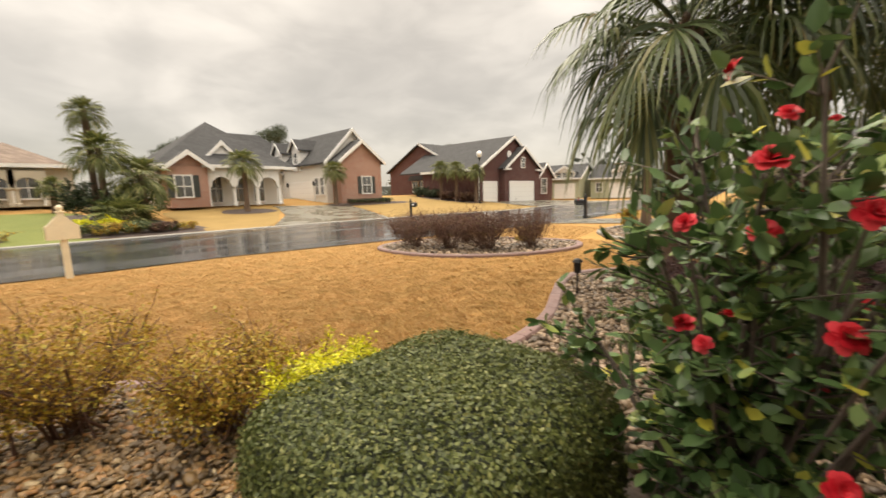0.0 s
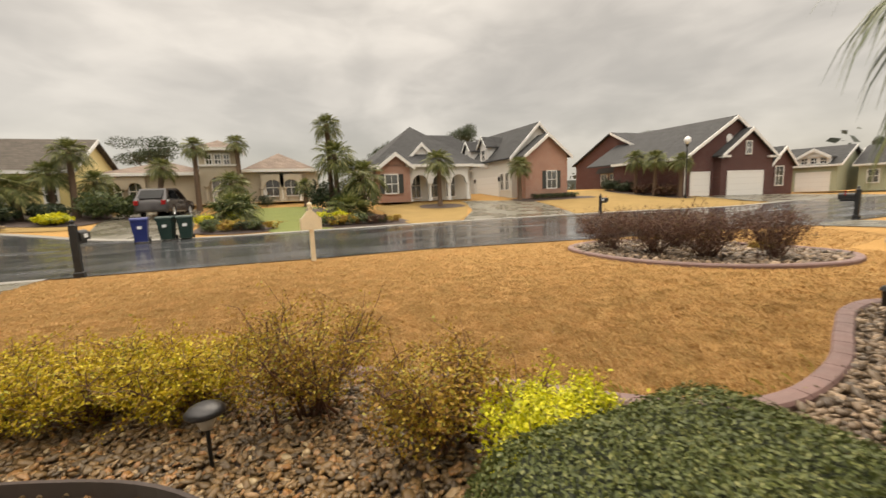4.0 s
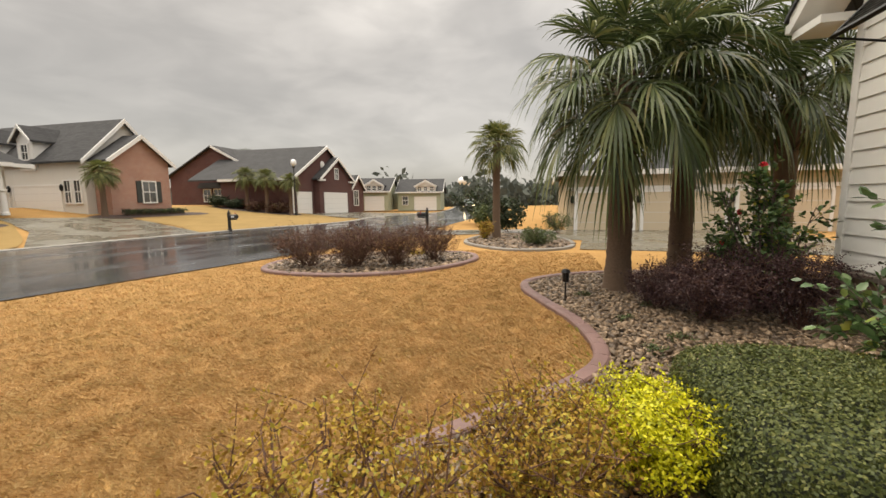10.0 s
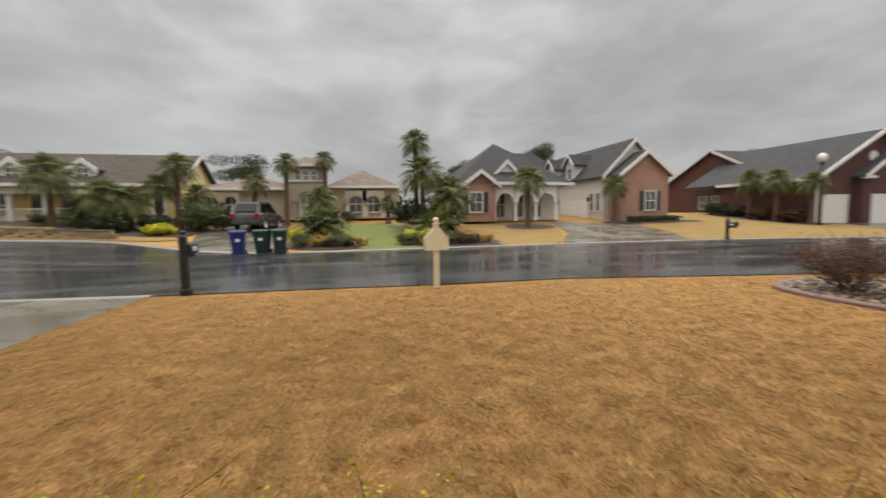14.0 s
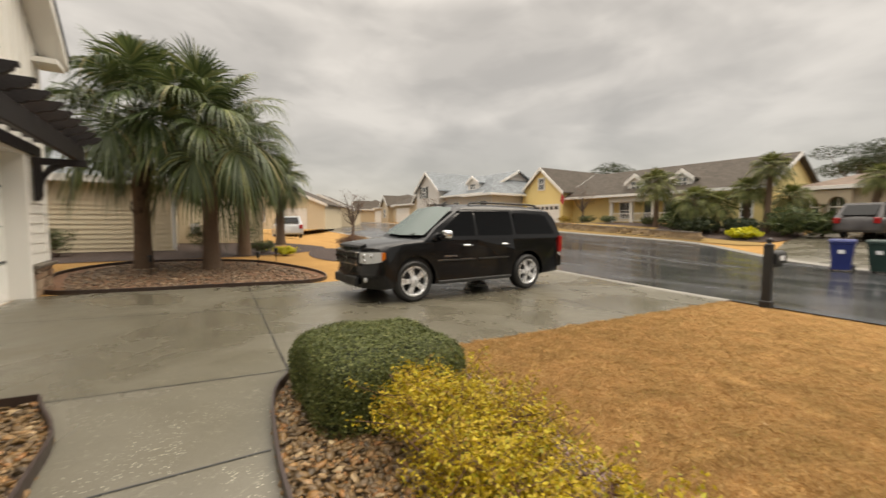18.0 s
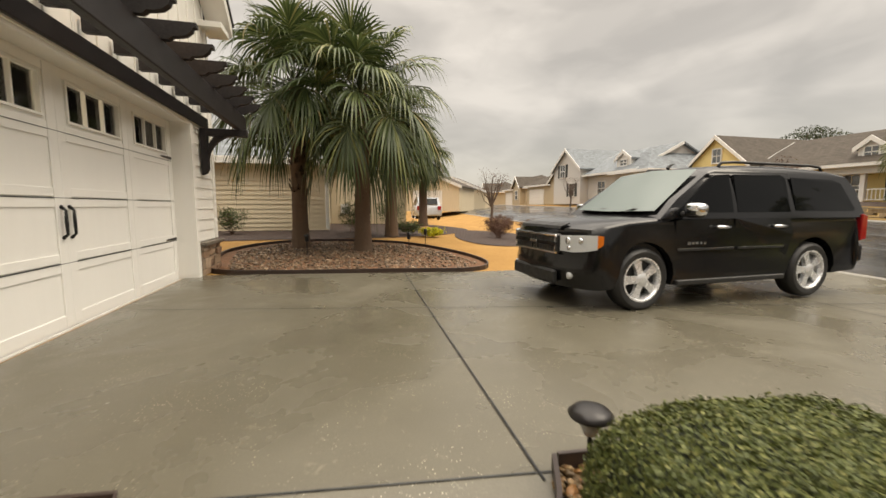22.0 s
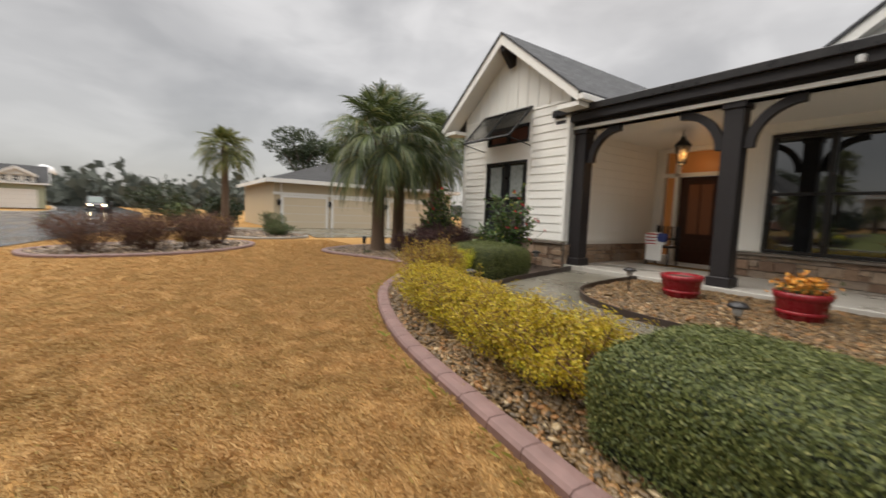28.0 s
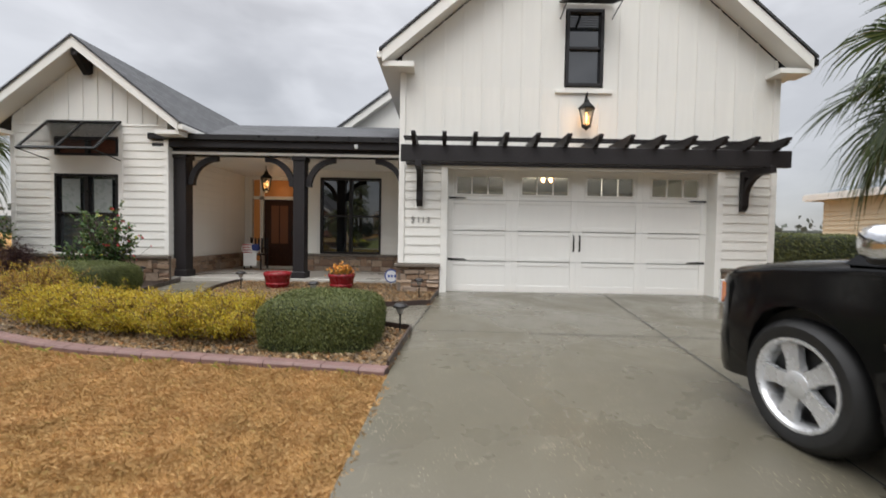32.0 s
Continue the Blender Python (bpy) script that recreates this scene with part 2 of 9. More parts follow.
def brick_material(name, a, b, mortar, size=0.215):
    """Brick facing of houses that stay far off."""
    n = Nodes(name, 0.8, 0, 0.2)
    t = n.node("ShaderNodeTexBrick")
    t.inputs["Scale"].default_value = 1.0
    t.inputs["Brick Width"].default_value = size
    t.inputs["Row Height"].default_value = 0.075
    t.inputs["Mortar Size"].default_value = 0.010
    t.inputs["Color1"].default_value = (*a, 1)
    t.inputs["Color2"].default_value = (*b, 1)
    t.inputs["Mortar"].default_value = (*mortar, 1)
    s = n.node("ShaderNodeSeparateXYZ")
    n.link(n.co.outputs["Object"], s.inputs[0])
    add = n.node("ShaderNodeMath")
    n.link(s.outputs[0], add.inputs[0])
    n.link(s.outputs[1], add.inputs[1])
    c = n.node("ShaderNodeCombineXYZ")
    n.link(add.outputs[0], c.inputs[0])
    n.link(s.outputs[2], c.inputs[1])
    n.link(c.outputs[0], t.inputs["Vector"])
    n.colour(n.mix(n.span(n.noise(1.5, 4), 0.0, 0.35), t.outputs["Color"], shade(a, 0.6)))
    n.bump(t.outputs["Fac"], -0.006, 0.5)
    return n.mat


def roof_material(name, c, course=0.14):
    """Asphalt shingles: courses and tabs of uneven tone."""
    n = Nodes(name, 0.85, 0, 0.25)
    t = n.node("ShaderNodeTexBrick")
    t.inputs["Scale"].default_value = 1.0
    t.inputs["Brick Width"].default_value = 0.3
    t.inputs["Row Height"].default_value = course
    t.inputs["Mortar Size"].default_value = 0.012
    t.inputs["Color1"].default_value = (*shade(c, 0.72), 1)
    t.inputs["Color2"].default_value = (*shade(c, 1.25), 1)
    t.inputs["Mortar"].default_value = (*shade(c, 0.45), 1)
    s = n.node("ShaderNodeSeparateXYZ")
    n.link(n.co.outputs["Object"], s.inputs[0])
    add = n.node("ShaderNodeMath")
    n.link(s.outputs[0], add.inputs[0])
    n.link(s.outputs[1], add.inputs[1])
    k = n.node("ShaderNodeCombineXYZ")
    n.link(add.outputs[0], k.inputs[0])
    n.link(s.outputs[2], k.inputs[1])
    n.link(k.outputs[0], t.inputs["Vector"])
    n.colour(n.mix(0.35, t.outputs["Color"], n.ramp(n.noise(0.9, 4), [(0.3, shade(c, 0.7)), (0.7, shade(c, 1.25))])))
    n.bump(t.outputs["Fac"], -0.01, 0.6)
    return n.mat


def siding_material(name, c, rough=0.45, var=0.05):
    """Painted boards: faint vertical rain streaks and chalking."""
    n = Nodes(name, rough, 0, 0.4)
    streak = n.noise(0.12, 4, 0.6, scale=(1, 1, 0.12))
    soft = n.noise(1.2, 3)
    col = n.mix(0.5, n.ramp(streak, [(0.3, shade(c, 1 - var * 1.6)), (0.7, c)]), n.ramp(soft, [(0.3, shade(c, 1 - var)), (0.7, c)]))
    col = n.mix(n.span(n.random(), 0.0, 0.35, 0, 1), col, shade(c, 1 - var * 1.3))
    n.colour(col)
    n.bump(n.noise(0.05, 4, 0.7, scale=(0.15, 0.15, 1)), 0.002, 0.25)
    return n.mat


def stones_material(name, stops, rough=0.5, per="random", size=0.05):
    n = Nodes(name, rough, 0, 0.4)
    col = n.ramp(n.island() if per == "island" else n.random(), stops)
    col = n.mix(n.span(n.noise(size, 4, 0.7), 0.0, 0.7), col, n.mix(1.0, col, (0.55, 0.5, 0.46), "MULTIPLY"))
    n.colour(col)
    n.bump(n.noise(size * 0.5, 4, 0.7), 0.006, 0.5)
    return n.mat


def wood_material(name, c, rough=0.6, along=(1, 1, 1)):
    n = Nodes(name, rough, 0, 0.35)
    g = n.noise(0.03, 5, 0.7, scale=along)
    n.colour(n.ramp(g, [(0.3, shade(c, 0.6)), (0.55, c), (0.75, shade(c, 1.7))]))
    n.bump(g, 0.004, 0.5)
    return n.mat


M = {}
M["lawn"] = lawn_material()
M["green_lawn"] = green_lawn_material()
M["yellow_lawn"] = yellow_lawn_material()
M["asphalt"] = asphalt_material()
M["drive"] = concrete_material("wet_concrete", (0.116, 0.105, 0.077), 0.14, 0.45)
M["walk"] = concrete_material("walk_concrete", (0.145, 0.133, 0.104), 0.13, 0.40)
M["kerb"] = concrete_material("kerb_concrete", (0.21, 0.195, 0.17), 0.3, 0.6, False)
M["porch_floor"] = concrete_material("porch_concrete", (0.42, 0.40, 0.36), 0.2, 0.5, False)
M["edging"] = plain("stamped_kerb", (0.17, 0.10, 0.088), 0.55, 0, 0.25, 0.3, 0.004, 0.02)
M["edging_joint"] = plain("kerb_joint", (0.08, 0.05, 0.045), 0.8)
M["soil"] = plain("wet_soil", (0.06, 0.04, 0.028), 0.8, 0, 0.4, 0.12, 0.02, 0.03)
M["mulch"] = plain("dark_mulch", (0.045, 0.026, 0.02), 0.85, 0, 0.5, 0.15, 0.04, 0.03)
M["pine_straw"] = plain("pine_straw", (0.16, 0.075, 0.035), 0.85, 0, 0.5, 0.15, 0.03, 0.02)
M["pebble"] = stones_material("river_pebbles", [(0.0, (0.058, 0.040, 0.022)), (0.2, (0.118, 0.076, 0.036)), (0.42, (0.19, 0.116, 0.047)), (0.6, (0.135, 0.098, 0.058)), (0.78, (0.27, 0.16, 0.062)), (0.9, (0.285, 0.13, 0.042)), (1.0, (0.44, 0.35, 0.21))], 0.3, "island", 0.02)
M["pebble_one"] = stones_material("river_pebble", [(0.0, (0.058, 0.040, 0.022)), (0.2, (0.118, 0.076, 0.036)), (0.42, (0.19, 0.116, 0.047)), (0.6, (0.135, 0.098, 0.058)), (0.78, (0.27, 0.16, 0.062)), (0.9, (0.285, 0.13, 0.042)), (1.0, (0.44, 0.35, 0.21))], 0.3, "random", 0.02)
M["pebble_grey"] = stones_material("grey_pebbles", [(0.0, (0.072, 0.050, 0.033)), (0.35, (0.145, 0.103, 0.066)), (0.7, (0.225, 0.156, 0.097)), (1.0, (0.40, 0.29, 0.19))], 0.4, "island", 0.02)
M["landscape_edge"] = plain("landscape_edging", (0.035, 0.022, 0.018), 0.45)
# our house
M["white"] = siding_material("white_siding", (0.80, 0.785, 0.735))
M["white_trim"] = siding_material("white_trim", (0.82, 0.805, 0.76), 0.4, 0.03)
M["batten_wall"] = siding_material("white_batten_wall", (0.79, 0.78, 0.735))
M["garage_white"] = siding_material("garage_door_paint", (0.82, 0.81, 0.775), 0.35, 0.03)
M["timber"] = wood_material("black_stained_timber", (0.020, 0.017, 0.018), 0.5, (4, 1, 1))
M["bronze"] = plain("dark_bronze", (0.018, 0.016, 0.016), 0.35, 0.2, 0.15)
M["black_iron"] = plain("black_iron", (0.012, 0.012, 0.012), 0.45, 0.4, 0.2)
M["stone"] = stones_material("ledge_stone", [(0.0, (0.192, 0.121, 0.083)), (0.3, (0.300, 0.196, 0.132)), (0.55, (0.384, 0.276, 0.187)), (0.8, (0.288, 0.230, 0.182)), (1.0, (0.480, 0.356, 0.253))], 0.55, "random", 0.06)
M["mortar"] = plain("mortar", (0.15, 0.125, 0.10), 0.85, 0, 0.2, 0.2, 0.005, 0.01)
M["cap"] = plain("stone_cap", (0.15, 0.125, 0.10), 0.5, 0, 0.25, 0.2, 0.004, 0.02)
M["roof"] = roof_material("charcoal_shingles", (0.075, 0.077, 0.082))
M["glass"] = glass_mat("window_glass", (0.012, 0.014, 0.016))
M["glass_grey"] = glass_mat("screened_glass", (0.035, 0.04, 0.042), 0.12)
for _g in ("glass", "glass_grey"):
    M[_g].node_tree.nodes["Principled BSDF"].inputs["IOR"].default_value = 2.1
M["pale_blind"] = plain("pale_blind", (0.24, 0.26, 0.25), 0.3)
M["blind"] = plain("window_blind", (0.06, 0.062, 0.064), 0.7)
M["door_wood"] = wood_material("stained_door", (0.055, 0.020, 0.011), 0.35, (1, 1, 0.2))
M["cedar"] = wood_material("red_cedar_panel", (0.11, 0.035, 0.018), 0.5, (0.3, 1, 1))
M["lamp_glow"] = glow_mat("lamp_bulb", (1.0, 0.52, 0.18), 14.0)
M["globe"] = plain("frosted_globe", (0.75, 0.76, 0.76), 0.3)
M["pot_red"] = plain("red_glazed_pot", (0.23, 0.012, 0.018), 0.25, 0, 0.2)
M["digits"] = plain("grey_metal_digits", (0.33, 0.32, 0.30), 0.4, 0.5)
M["plate"] = plain("white_plastic", (0.72, 0.73, 0.74), 0.35)
M["blue_ink"] = plain("blue_print", (0.02, 0.07, 0.30), 0.4)
M["cloth_red"] = plain("red_cloth", (0.35, 0.03, 0.035), 0.85)
M["cloth_white"] = plain("white_cloth", (0.7, 0.69, 0.66), 0.85)
M["cloth_blue"] = plain("blue_cloth", (0.03, 0.045, 0.17), 0.85)
# plants
M["trunk"] = stones_material("palm_trunk", [(0, (0.055, 0.034, 0.022)), (0.5, (0.095, 0.06, 0.04)), (1, (0.15, 0.10, 0.066))], 0.85, "island", 0.03)
M["bark"] = plain("grey_bark", (0.10, 0.075, 0.06), 0.85, 0, 0.35, 0.1, 0.01, 0.02)
M["twig"] = plain("brown_twigs", (0.115, 0.055, 0.035), 0.8, 0, 0.3, 0.1)
M["palm"] = leaf_mat("palm_fronds", [(0.0, (0.036, 0.056, 0.020)), (0.45, (0.072, 0.102, 0.036)), (0.8, (0.125, 0.155, 0.056)), (0.96, (0.21, 0.22, 0.08)), (1.0, (0.27, 0.21, 0.10))], 0.36, "island", 0.22)
M["palm_far"] = leaf_mat("palm_fronds_olive", [(0.0, (0.060, 0.078, 0.019)), (0.6, (0.14, 0.155, 0.042)), (1.0, (0.26, 0.245, 0.083))], 0.5)
M["box"] = leaf_mat("boxwood_leaves", [(0.0, (0.052, 0.068, 0.018)), (0.5, (0.092, 0.110, 0.029)), (0.85, (0.14, 0.152, 0.041)), (1.0, (0.22, 0.215, 0.072))], 0.55, "island", 0.15)
# the shade between the hedge leaves, put into the core's colour
M["box_shade"] = plain("hedge_inner_shade", (0.018, 0.024, 0.010), 0.9)
M["gold"] = leaf_mat("gold_leaves", [(0.0, (0.240, 0.128, 0.020)), (0.25, (0.400, 0.264, 0.020)), (0.65, (0.576, 0.424, 0.024)), (0.9, (0.480, 0.416, 0.032)), (1.0, (0.240, 0.264, 0.040))], 0.5)
M["lime"] = leaf_mat("lime_leaves", [(0.0, (0.30, 0.33, 0.02)), (0.5, (0.60, 0.57, 0.02)), (1.0, (0.78, 0.70, 0.04))], 0.5)
M["rust"] = leaf_mat("rusty_leaves", [(0.0, (0.20, 0.09, 0.02)), (0.4, (0.38, 0.21, 0.035)), (0.75, (0.48, 0.34, 0.04)), (1.0, (0.30, 0.30, 0.05))], 0.6)
M["purple"] = leaf_mat("purple_leaves", [(0.0, (0.030, 0.014, 0.018)), (0.6, (0.075, 0.035, 0.040)), (1.0, (0.15, 0.085, 0.075))], 0.5)
M["brown_shrub"] = leaf_mat("brown_leaves", [(0.0, (0.05, 0.022, 0.018)), (0.6, (0.125, 0.055, 0.038)), (0.9, (0.19, 0.10, 0.05)), (1.0, (0.17, 0.15, 0.05))], 0.6)
M["camellia"] = leaf_mat("camellia_leaves", [(0.0, (0.045, 0.085, 0.030)), (0.5, (0.095, 0.160, 0.060)), (0.85, (0.165, 0.235, 0.090)), (0.97, (0.25, 0.29, 0.075)), (1.0, (0.60, 0.52, 0.075))], 0.25, "island", 0.15)
M["petal"] = leaf_mat("red_petals", [(0.0, (0.45, 0.008, 0.018)), (0.6, (0.66, 0.018, 0.035)), (1.0, (0.78, 0.06, 0.08))], 0.5, "island", 0.2)
M["bud"] = plain("pale_bud", (0.45, 0.42, 0.12), 0.5)
M["green_shrub"] = leaf_mat("shrub_leaves", [(0.0, (0.03, 0.05, 0.016)), (0.6, (0.075, 0.105, 0.035)), (1.0, (0.16, 0.18, 0.06))], 0.5)
M["dark_tree"] = leaf_mat("evergreen_leaves", [(0.0, (0.018, 0.030, 0.014)), (0.6, (0.04, 0.06, 0.026)), (1.0, (0.08, 0.095, 0.045))], 0.55)
M["straw"] = leaf_mat("straw_blades", [(0.0, (0.37, 0.212, 0.085)), (0.4, (0.47, 0.282, 0.118)), (0.8, (0.55, 0.342, 0.147)), (0.97, (0.62, 0.42, 0.20)), (1.0, (0.40, 0.31, 0.10))], 0.9, "island", 0.12)
M["orange_flower"] = leaf_mat("orange_mums", [(0, (0.5, 0.16, 0.02)), (1, (0.75, 0.36, 0.06))], 0.6)


# ---------------------------------------------------------------- building tools
def mesh_of(name, bm, mat=None, smooth=False):
    me = bpy.data.meshes.new(name)
    bm.to_mesh(me)
    bm.free()
    if smooth:
        me.polygons.foreach_set("use_smooth", [True] * len(me.polygons))
    for m in (mat if isinstance(mat, (list, tuple)) else [mat]):
        if m:
            me.materials.append(m)
    return me


def raw_mesh(name, verts, faces, mat, smooth=False):
    """A mesh from numpy arrays; faces all of one corner count."""
    me = bpy.data.meshes.new(name)
    v = np.asarray(verts, dtype=np.float32)
    f = np.asarray(faces, dtype=np.int32)
    n = f.shape[1]
    me.vertices.add(len(v))
    me.vertices.foreach_set("co", v.ravel())
    me.loops.add(f.size)
    me.loops.foreach_set("vertex_index", f.ravel())
    me.polygons.add(len(f))
    me.polygons.foreach_set("loop_start", np.arange(0, f.size, n, dtype=np.int32))
    if smooth:
        me.polygons.foreach_set("use_smooth", np.ones(len(f), dtype=bool))
    me.update(calc_edges=True)
    me.validate()
    me.materials.append(mat)
    return me


def part(name, bm, mat, parent=None, label="", m=None, smooth=False):
    """Links a bmesh or a mesh as one object, under a thing or a part."""
    me = bm if isinstance(bm, bpy.types.Mesh) else mesh_of(name, bm, mat, smooth)
    ob = new(name, me)
    if m is not None:
        ob.matrix_basis = m
    if parent is not None:
        ob.parent = parent
    if label:
        ob["label"] = label
    return ob


def empty(name, m=None):
    ob = new(name)
    ob.empty_display_size = 0.1
    if m is not None:
        ob.matrix_basis = m
    return ob


def add_box(bm, x0, y0, z0, x1, y1, z1, bevel=0.0, m=None):
    vs = [bm.verts.new((x, y, z)) for z in (z0, z1) for x, y in ((x0, y0), (x1, y0), (x1, y1), (x0, y1))]
    fs = [bm.faces.new([vs[i] for i in q]) for q in ((3, 2, 1, 0), (4, 5, 6, 7), (0, 1, 5, 4), (1, 2, 6, 5), (2, 3, 7, 6), (3, 0, 4, 7))]
    if bevel:
        es = list({e for f in fs for e in f.edges})
        r = bmesh.ops.bevel(bm, geom=es, offset=bevel, segments=1, affect="EDGES")
        vs = list({v for f in r["faces"] for v in f.verts} | {v for v in vs if v.is_valid})
    if m is not None:
        bmesh.ops.transform(bm, matrix=m, verts=[v for v in vs if v.is_valid])
    return vs


def box(x0, y0, z0, x1, y1, z1, bevel=0.0):
    bm = bmesh.new()
    add_box(bm, min(x0, x1), min(y0, y1), min(z0, z1), max(x0, x1), max(y0, y1), max(z0, z1), bevel)
    return bm


def boxes(*rows, bevel=0.0):
    bm = bmesh.new()
    for r in rows:
        add_box(bm, *r, bevel=bevel)
    return bm


def add_prism(bm, pts, axis, a, b):
    """A flat outline pushed from a to b along an axis: 'x' takes (y, z), 'y' takes (x, z), 'z' takes (x, y)."""
    put = {"x": lambda p, h: (h, p[0], p[1]), "y": lambda p, h: (p[0], h, p[1]), "z": lambda p, h: (p[0], p[1], h)}[axis]
    lo = [bm.verts.new(put(p, a)) for p in pts]
    hi = [bm.verts.new(put(p, b)) for p in pts]
    n = len(pts)
    fs = [bm.faces.new(lo), bm.faces.new(hi)]
    for i in range(n):
        fs.append(bm.faces.new((lo[i], lo[(i + 1) % n], hi[(i + 1) % n], hi[i])))
    bmesh.ops.recalc_face_normals(bm, faces=fs)
    return lo + hi


def prism(pts, axis, a, b, bevel=0.0):
    bm = bmesh.new()
    add_prism(bm, pts, axis, a, b)
    if bevel:
        bmesh.ops.bevel(bm, geom=bm.edges[:], offset=bevel, segments=1, affect="EDGES")
    return bm


def add_tube(bm, path, radii, sides=8, cap=True):
    """A round bar along a path, with a radius at each point."""
    path = [Vector(p) for p in path]
    if isinstance(radii, (int, float)):
        radii = [radii] * len(path)
    rings = []
    for i, p in enumerate(path):
        d = (path[min(i + 1, len(path) - 1)] - path[max(i - 1, 0)]).normalized()
        side = d.cross(Vector((0, 0, 1)) if abs(d.z) < 0.9 else Vector((1, 0, 0))).normalized()
        up = side.cross(d)
        rings.append([bm.verts.new(p + radii[i] * (math.cos(a) * side + math.sin(a) * up)) for a in (2 * math.pi * k / sides for k in range(sides))])
    for r, s in zip(rings, rings[1:]):
        for k in range(sides):
            bm.faces.new((r[k], r[(k + 1) % sides], s[(k + 1) % sides], s[k]))
    if cap and sides > 2:
        bm.faces.new(rings[0][::-1])
        bm.faces.new(rings[-1])


def tube(path, radii, sides=8):
    bm = bmesh.new()
    add_tube(bm, path, radii, sides)
    return bm


def add_lathe(bm, profile, sides=16, at=(0, 0, 0), axis="z", cap=True):
    """Turns a profile of (radius, height) round an axis."""
    rings = []
    for r, h in profile:
        ring = []
        for k in range(sides):
            a = 2 * math.pi * k / sides
            p = (r * math.cos(a), r * math.sin(a), h)
            if axis == "x":
                p = (h, r * math.cos(a), r * math.sin(a))
            elif axis == "y":
                p = (r * math.sin(a), h, r * math.cos(a))
            ring.append(bm.verts.new((p[0] + at[0], p[1] + at[1], p[2] + at[2])))
        rings.append(ring)
    fs = []
    for r, s in zip(rings, rings[1:]):
        for k in range(sides):
            fs.append(bm.faces.new((r[k], r[(k + 1) % sides], s[(k + 1) % sides], s[k])))
    if cap:
        fs.append(bm.faces.new(rings[0][::-1]))
        fs.append(bm.faces.new(rings[-1]))
    bmesh.ops.recalc_face_normals(bm, faces=fs)


def lathe(profile, sides=16, at=(0, 0, 0), axis="z", cap=True):
    bm = bmesh.new()
    add_lathe(bm, profile, sides, at, axis, cap)
    return bm


def smooth_line(pts, step=0.12, closed=False):
    """A soft curve through points (Catmull-Rom), in even steps."""
    pts = [np.array(p, dtype=float) for p in pts]
    out = []
    n = len(pts)
    for i in range(n if closed else n - 1):
        p0 = pts[(i - 1) % n] if closed or i > 0 else pts[0]
        p1, p2 = pts[i], pts[(i + 1) % n]
        p3 = pts[(i + 2) % n] if closed or i + 2 < n else pts[-1]
        k = max(2, int(np.linalg.norm(p2 - p1) / step))
        for j in range(k):
            t = j / k
            out.append(0.5 * (2 * p1 + (p2 - p0) * t + (2 * p0 - 5 * p1 + 4 * p2 - p3) * t * t + (3 * p1 - p0 - 3 * p2 + p3) * t ** 3))
    if not closed:
        out.append(pts[-1])
    return [tuple(p) for p in out]


def offset_line(line, d, closed=False):
    """The line moved sideways by d (to its left)."""
    p = np.array(line)
    t = (np.roll(p, -1, 0) - np.roll(p, 1, 0)) if closed else np.gradient(p, axis=0)
    t /= np.linalg.norm(t, axis=1)[:, None] + 1e-9
    return [tuple(q) for q in p + d * np.c_[-t[:, 1], t[:, 0]]]


def inside(poly, x, y):
    """Which of the points lie in the outline."""
    poly = np.asarray(poly)
    x, y = np.asarray(x), np.asarray(y)
    hit = np.zeros(x.shape, dtype=bool)
    x0, y0 = poly[:, 0], poly[:, 1]
    x1, y1 = np.roll(x0, -1), np.roll(y0, -1)
    for a, b, c, d in zip(x0, y0, x1, y1):
        if b != d:
            hit ^= ((b > y) != (d > y)) & (x < (c - a) * (y - b) / (d - b) + a)
    return hit


def sheet(name, outline, mat, lift=0.0, thick=0.0, label="", parent=None):
    """A slab on the ground with the given outline, that follows the fall of the ground."""
    bm = bmesh.new()
    top = [bm.verts.new((x, y, ground_z(x, y) + lift)) for x, y in outline]
    bm.faces.new(top)
    if thick:
        low = [bm.verts.new((x, y, ground_z(x, y) + lift - thick)) for x, y in outline]
        n = len(top)
        for i in range(n):
            bm.faces.new((top[i], low[i], low[(i + 1) % n], top[(i + 1) % n]))
    bmesh.ops.triangulate(bm, faces=[f for f in bm.faces if len(f.verts) > 4])
    bmesh.ops.recalc_face_normals(bm, faces=bm.faces[:])
    if sum(f.normal.z * f.calc_area() for f in bm.faces) < 0:
        bmesh.ops.reverse_faces(bm, faces=bm.faces[:])
    return part(name, bm, mat, parent, label)


def ribbon(name, line, width, height, mat, lift=0.0, parent=None, label="", closed=False, rounded=True):
    """A kerb or edging that runs along a line on the ground."""
    prof = [(-0.5, -0.3), (-0.5, 0.62), (-0.38, 0.94), (0, 1.0), (0.38, 0.94), (0.5, 0.62), (0.5, -0.3)] if rounded else [(-0.5, -0.3), (-0.5, 1), (0.5, 1), (0.5, -0.3)]
    bm = bmesh.new()
    rows = []
    for o, h in prof:
        ln = offset_line(line, o * width, closed)
        rows.append([bm.verts.new((x, y, ground_z(x, y) + lift + h * height)) for x, y in ln])
    n = len(line)
    for a, b in zip(rows, rows[1:]):
        for i in range(n if closed else n - 1):
            j = (i + 1) % n
            bm.faces.new((a[i], a[j], b[j], b[i]))
    if not closed:
        bm.faces.new([r[0] for r in rows])
        bm.faces.new([r[-1] for r in rows])
    bmesh.ops.recalc_face_normals(bm, faces=bm.faces[:])
    return part(name, bm, mat, parent, label, smooth=False)


def unit_rows(v):
    return v / (np.linalg.norm(v, axis=1)[:, None] + 1e-9)


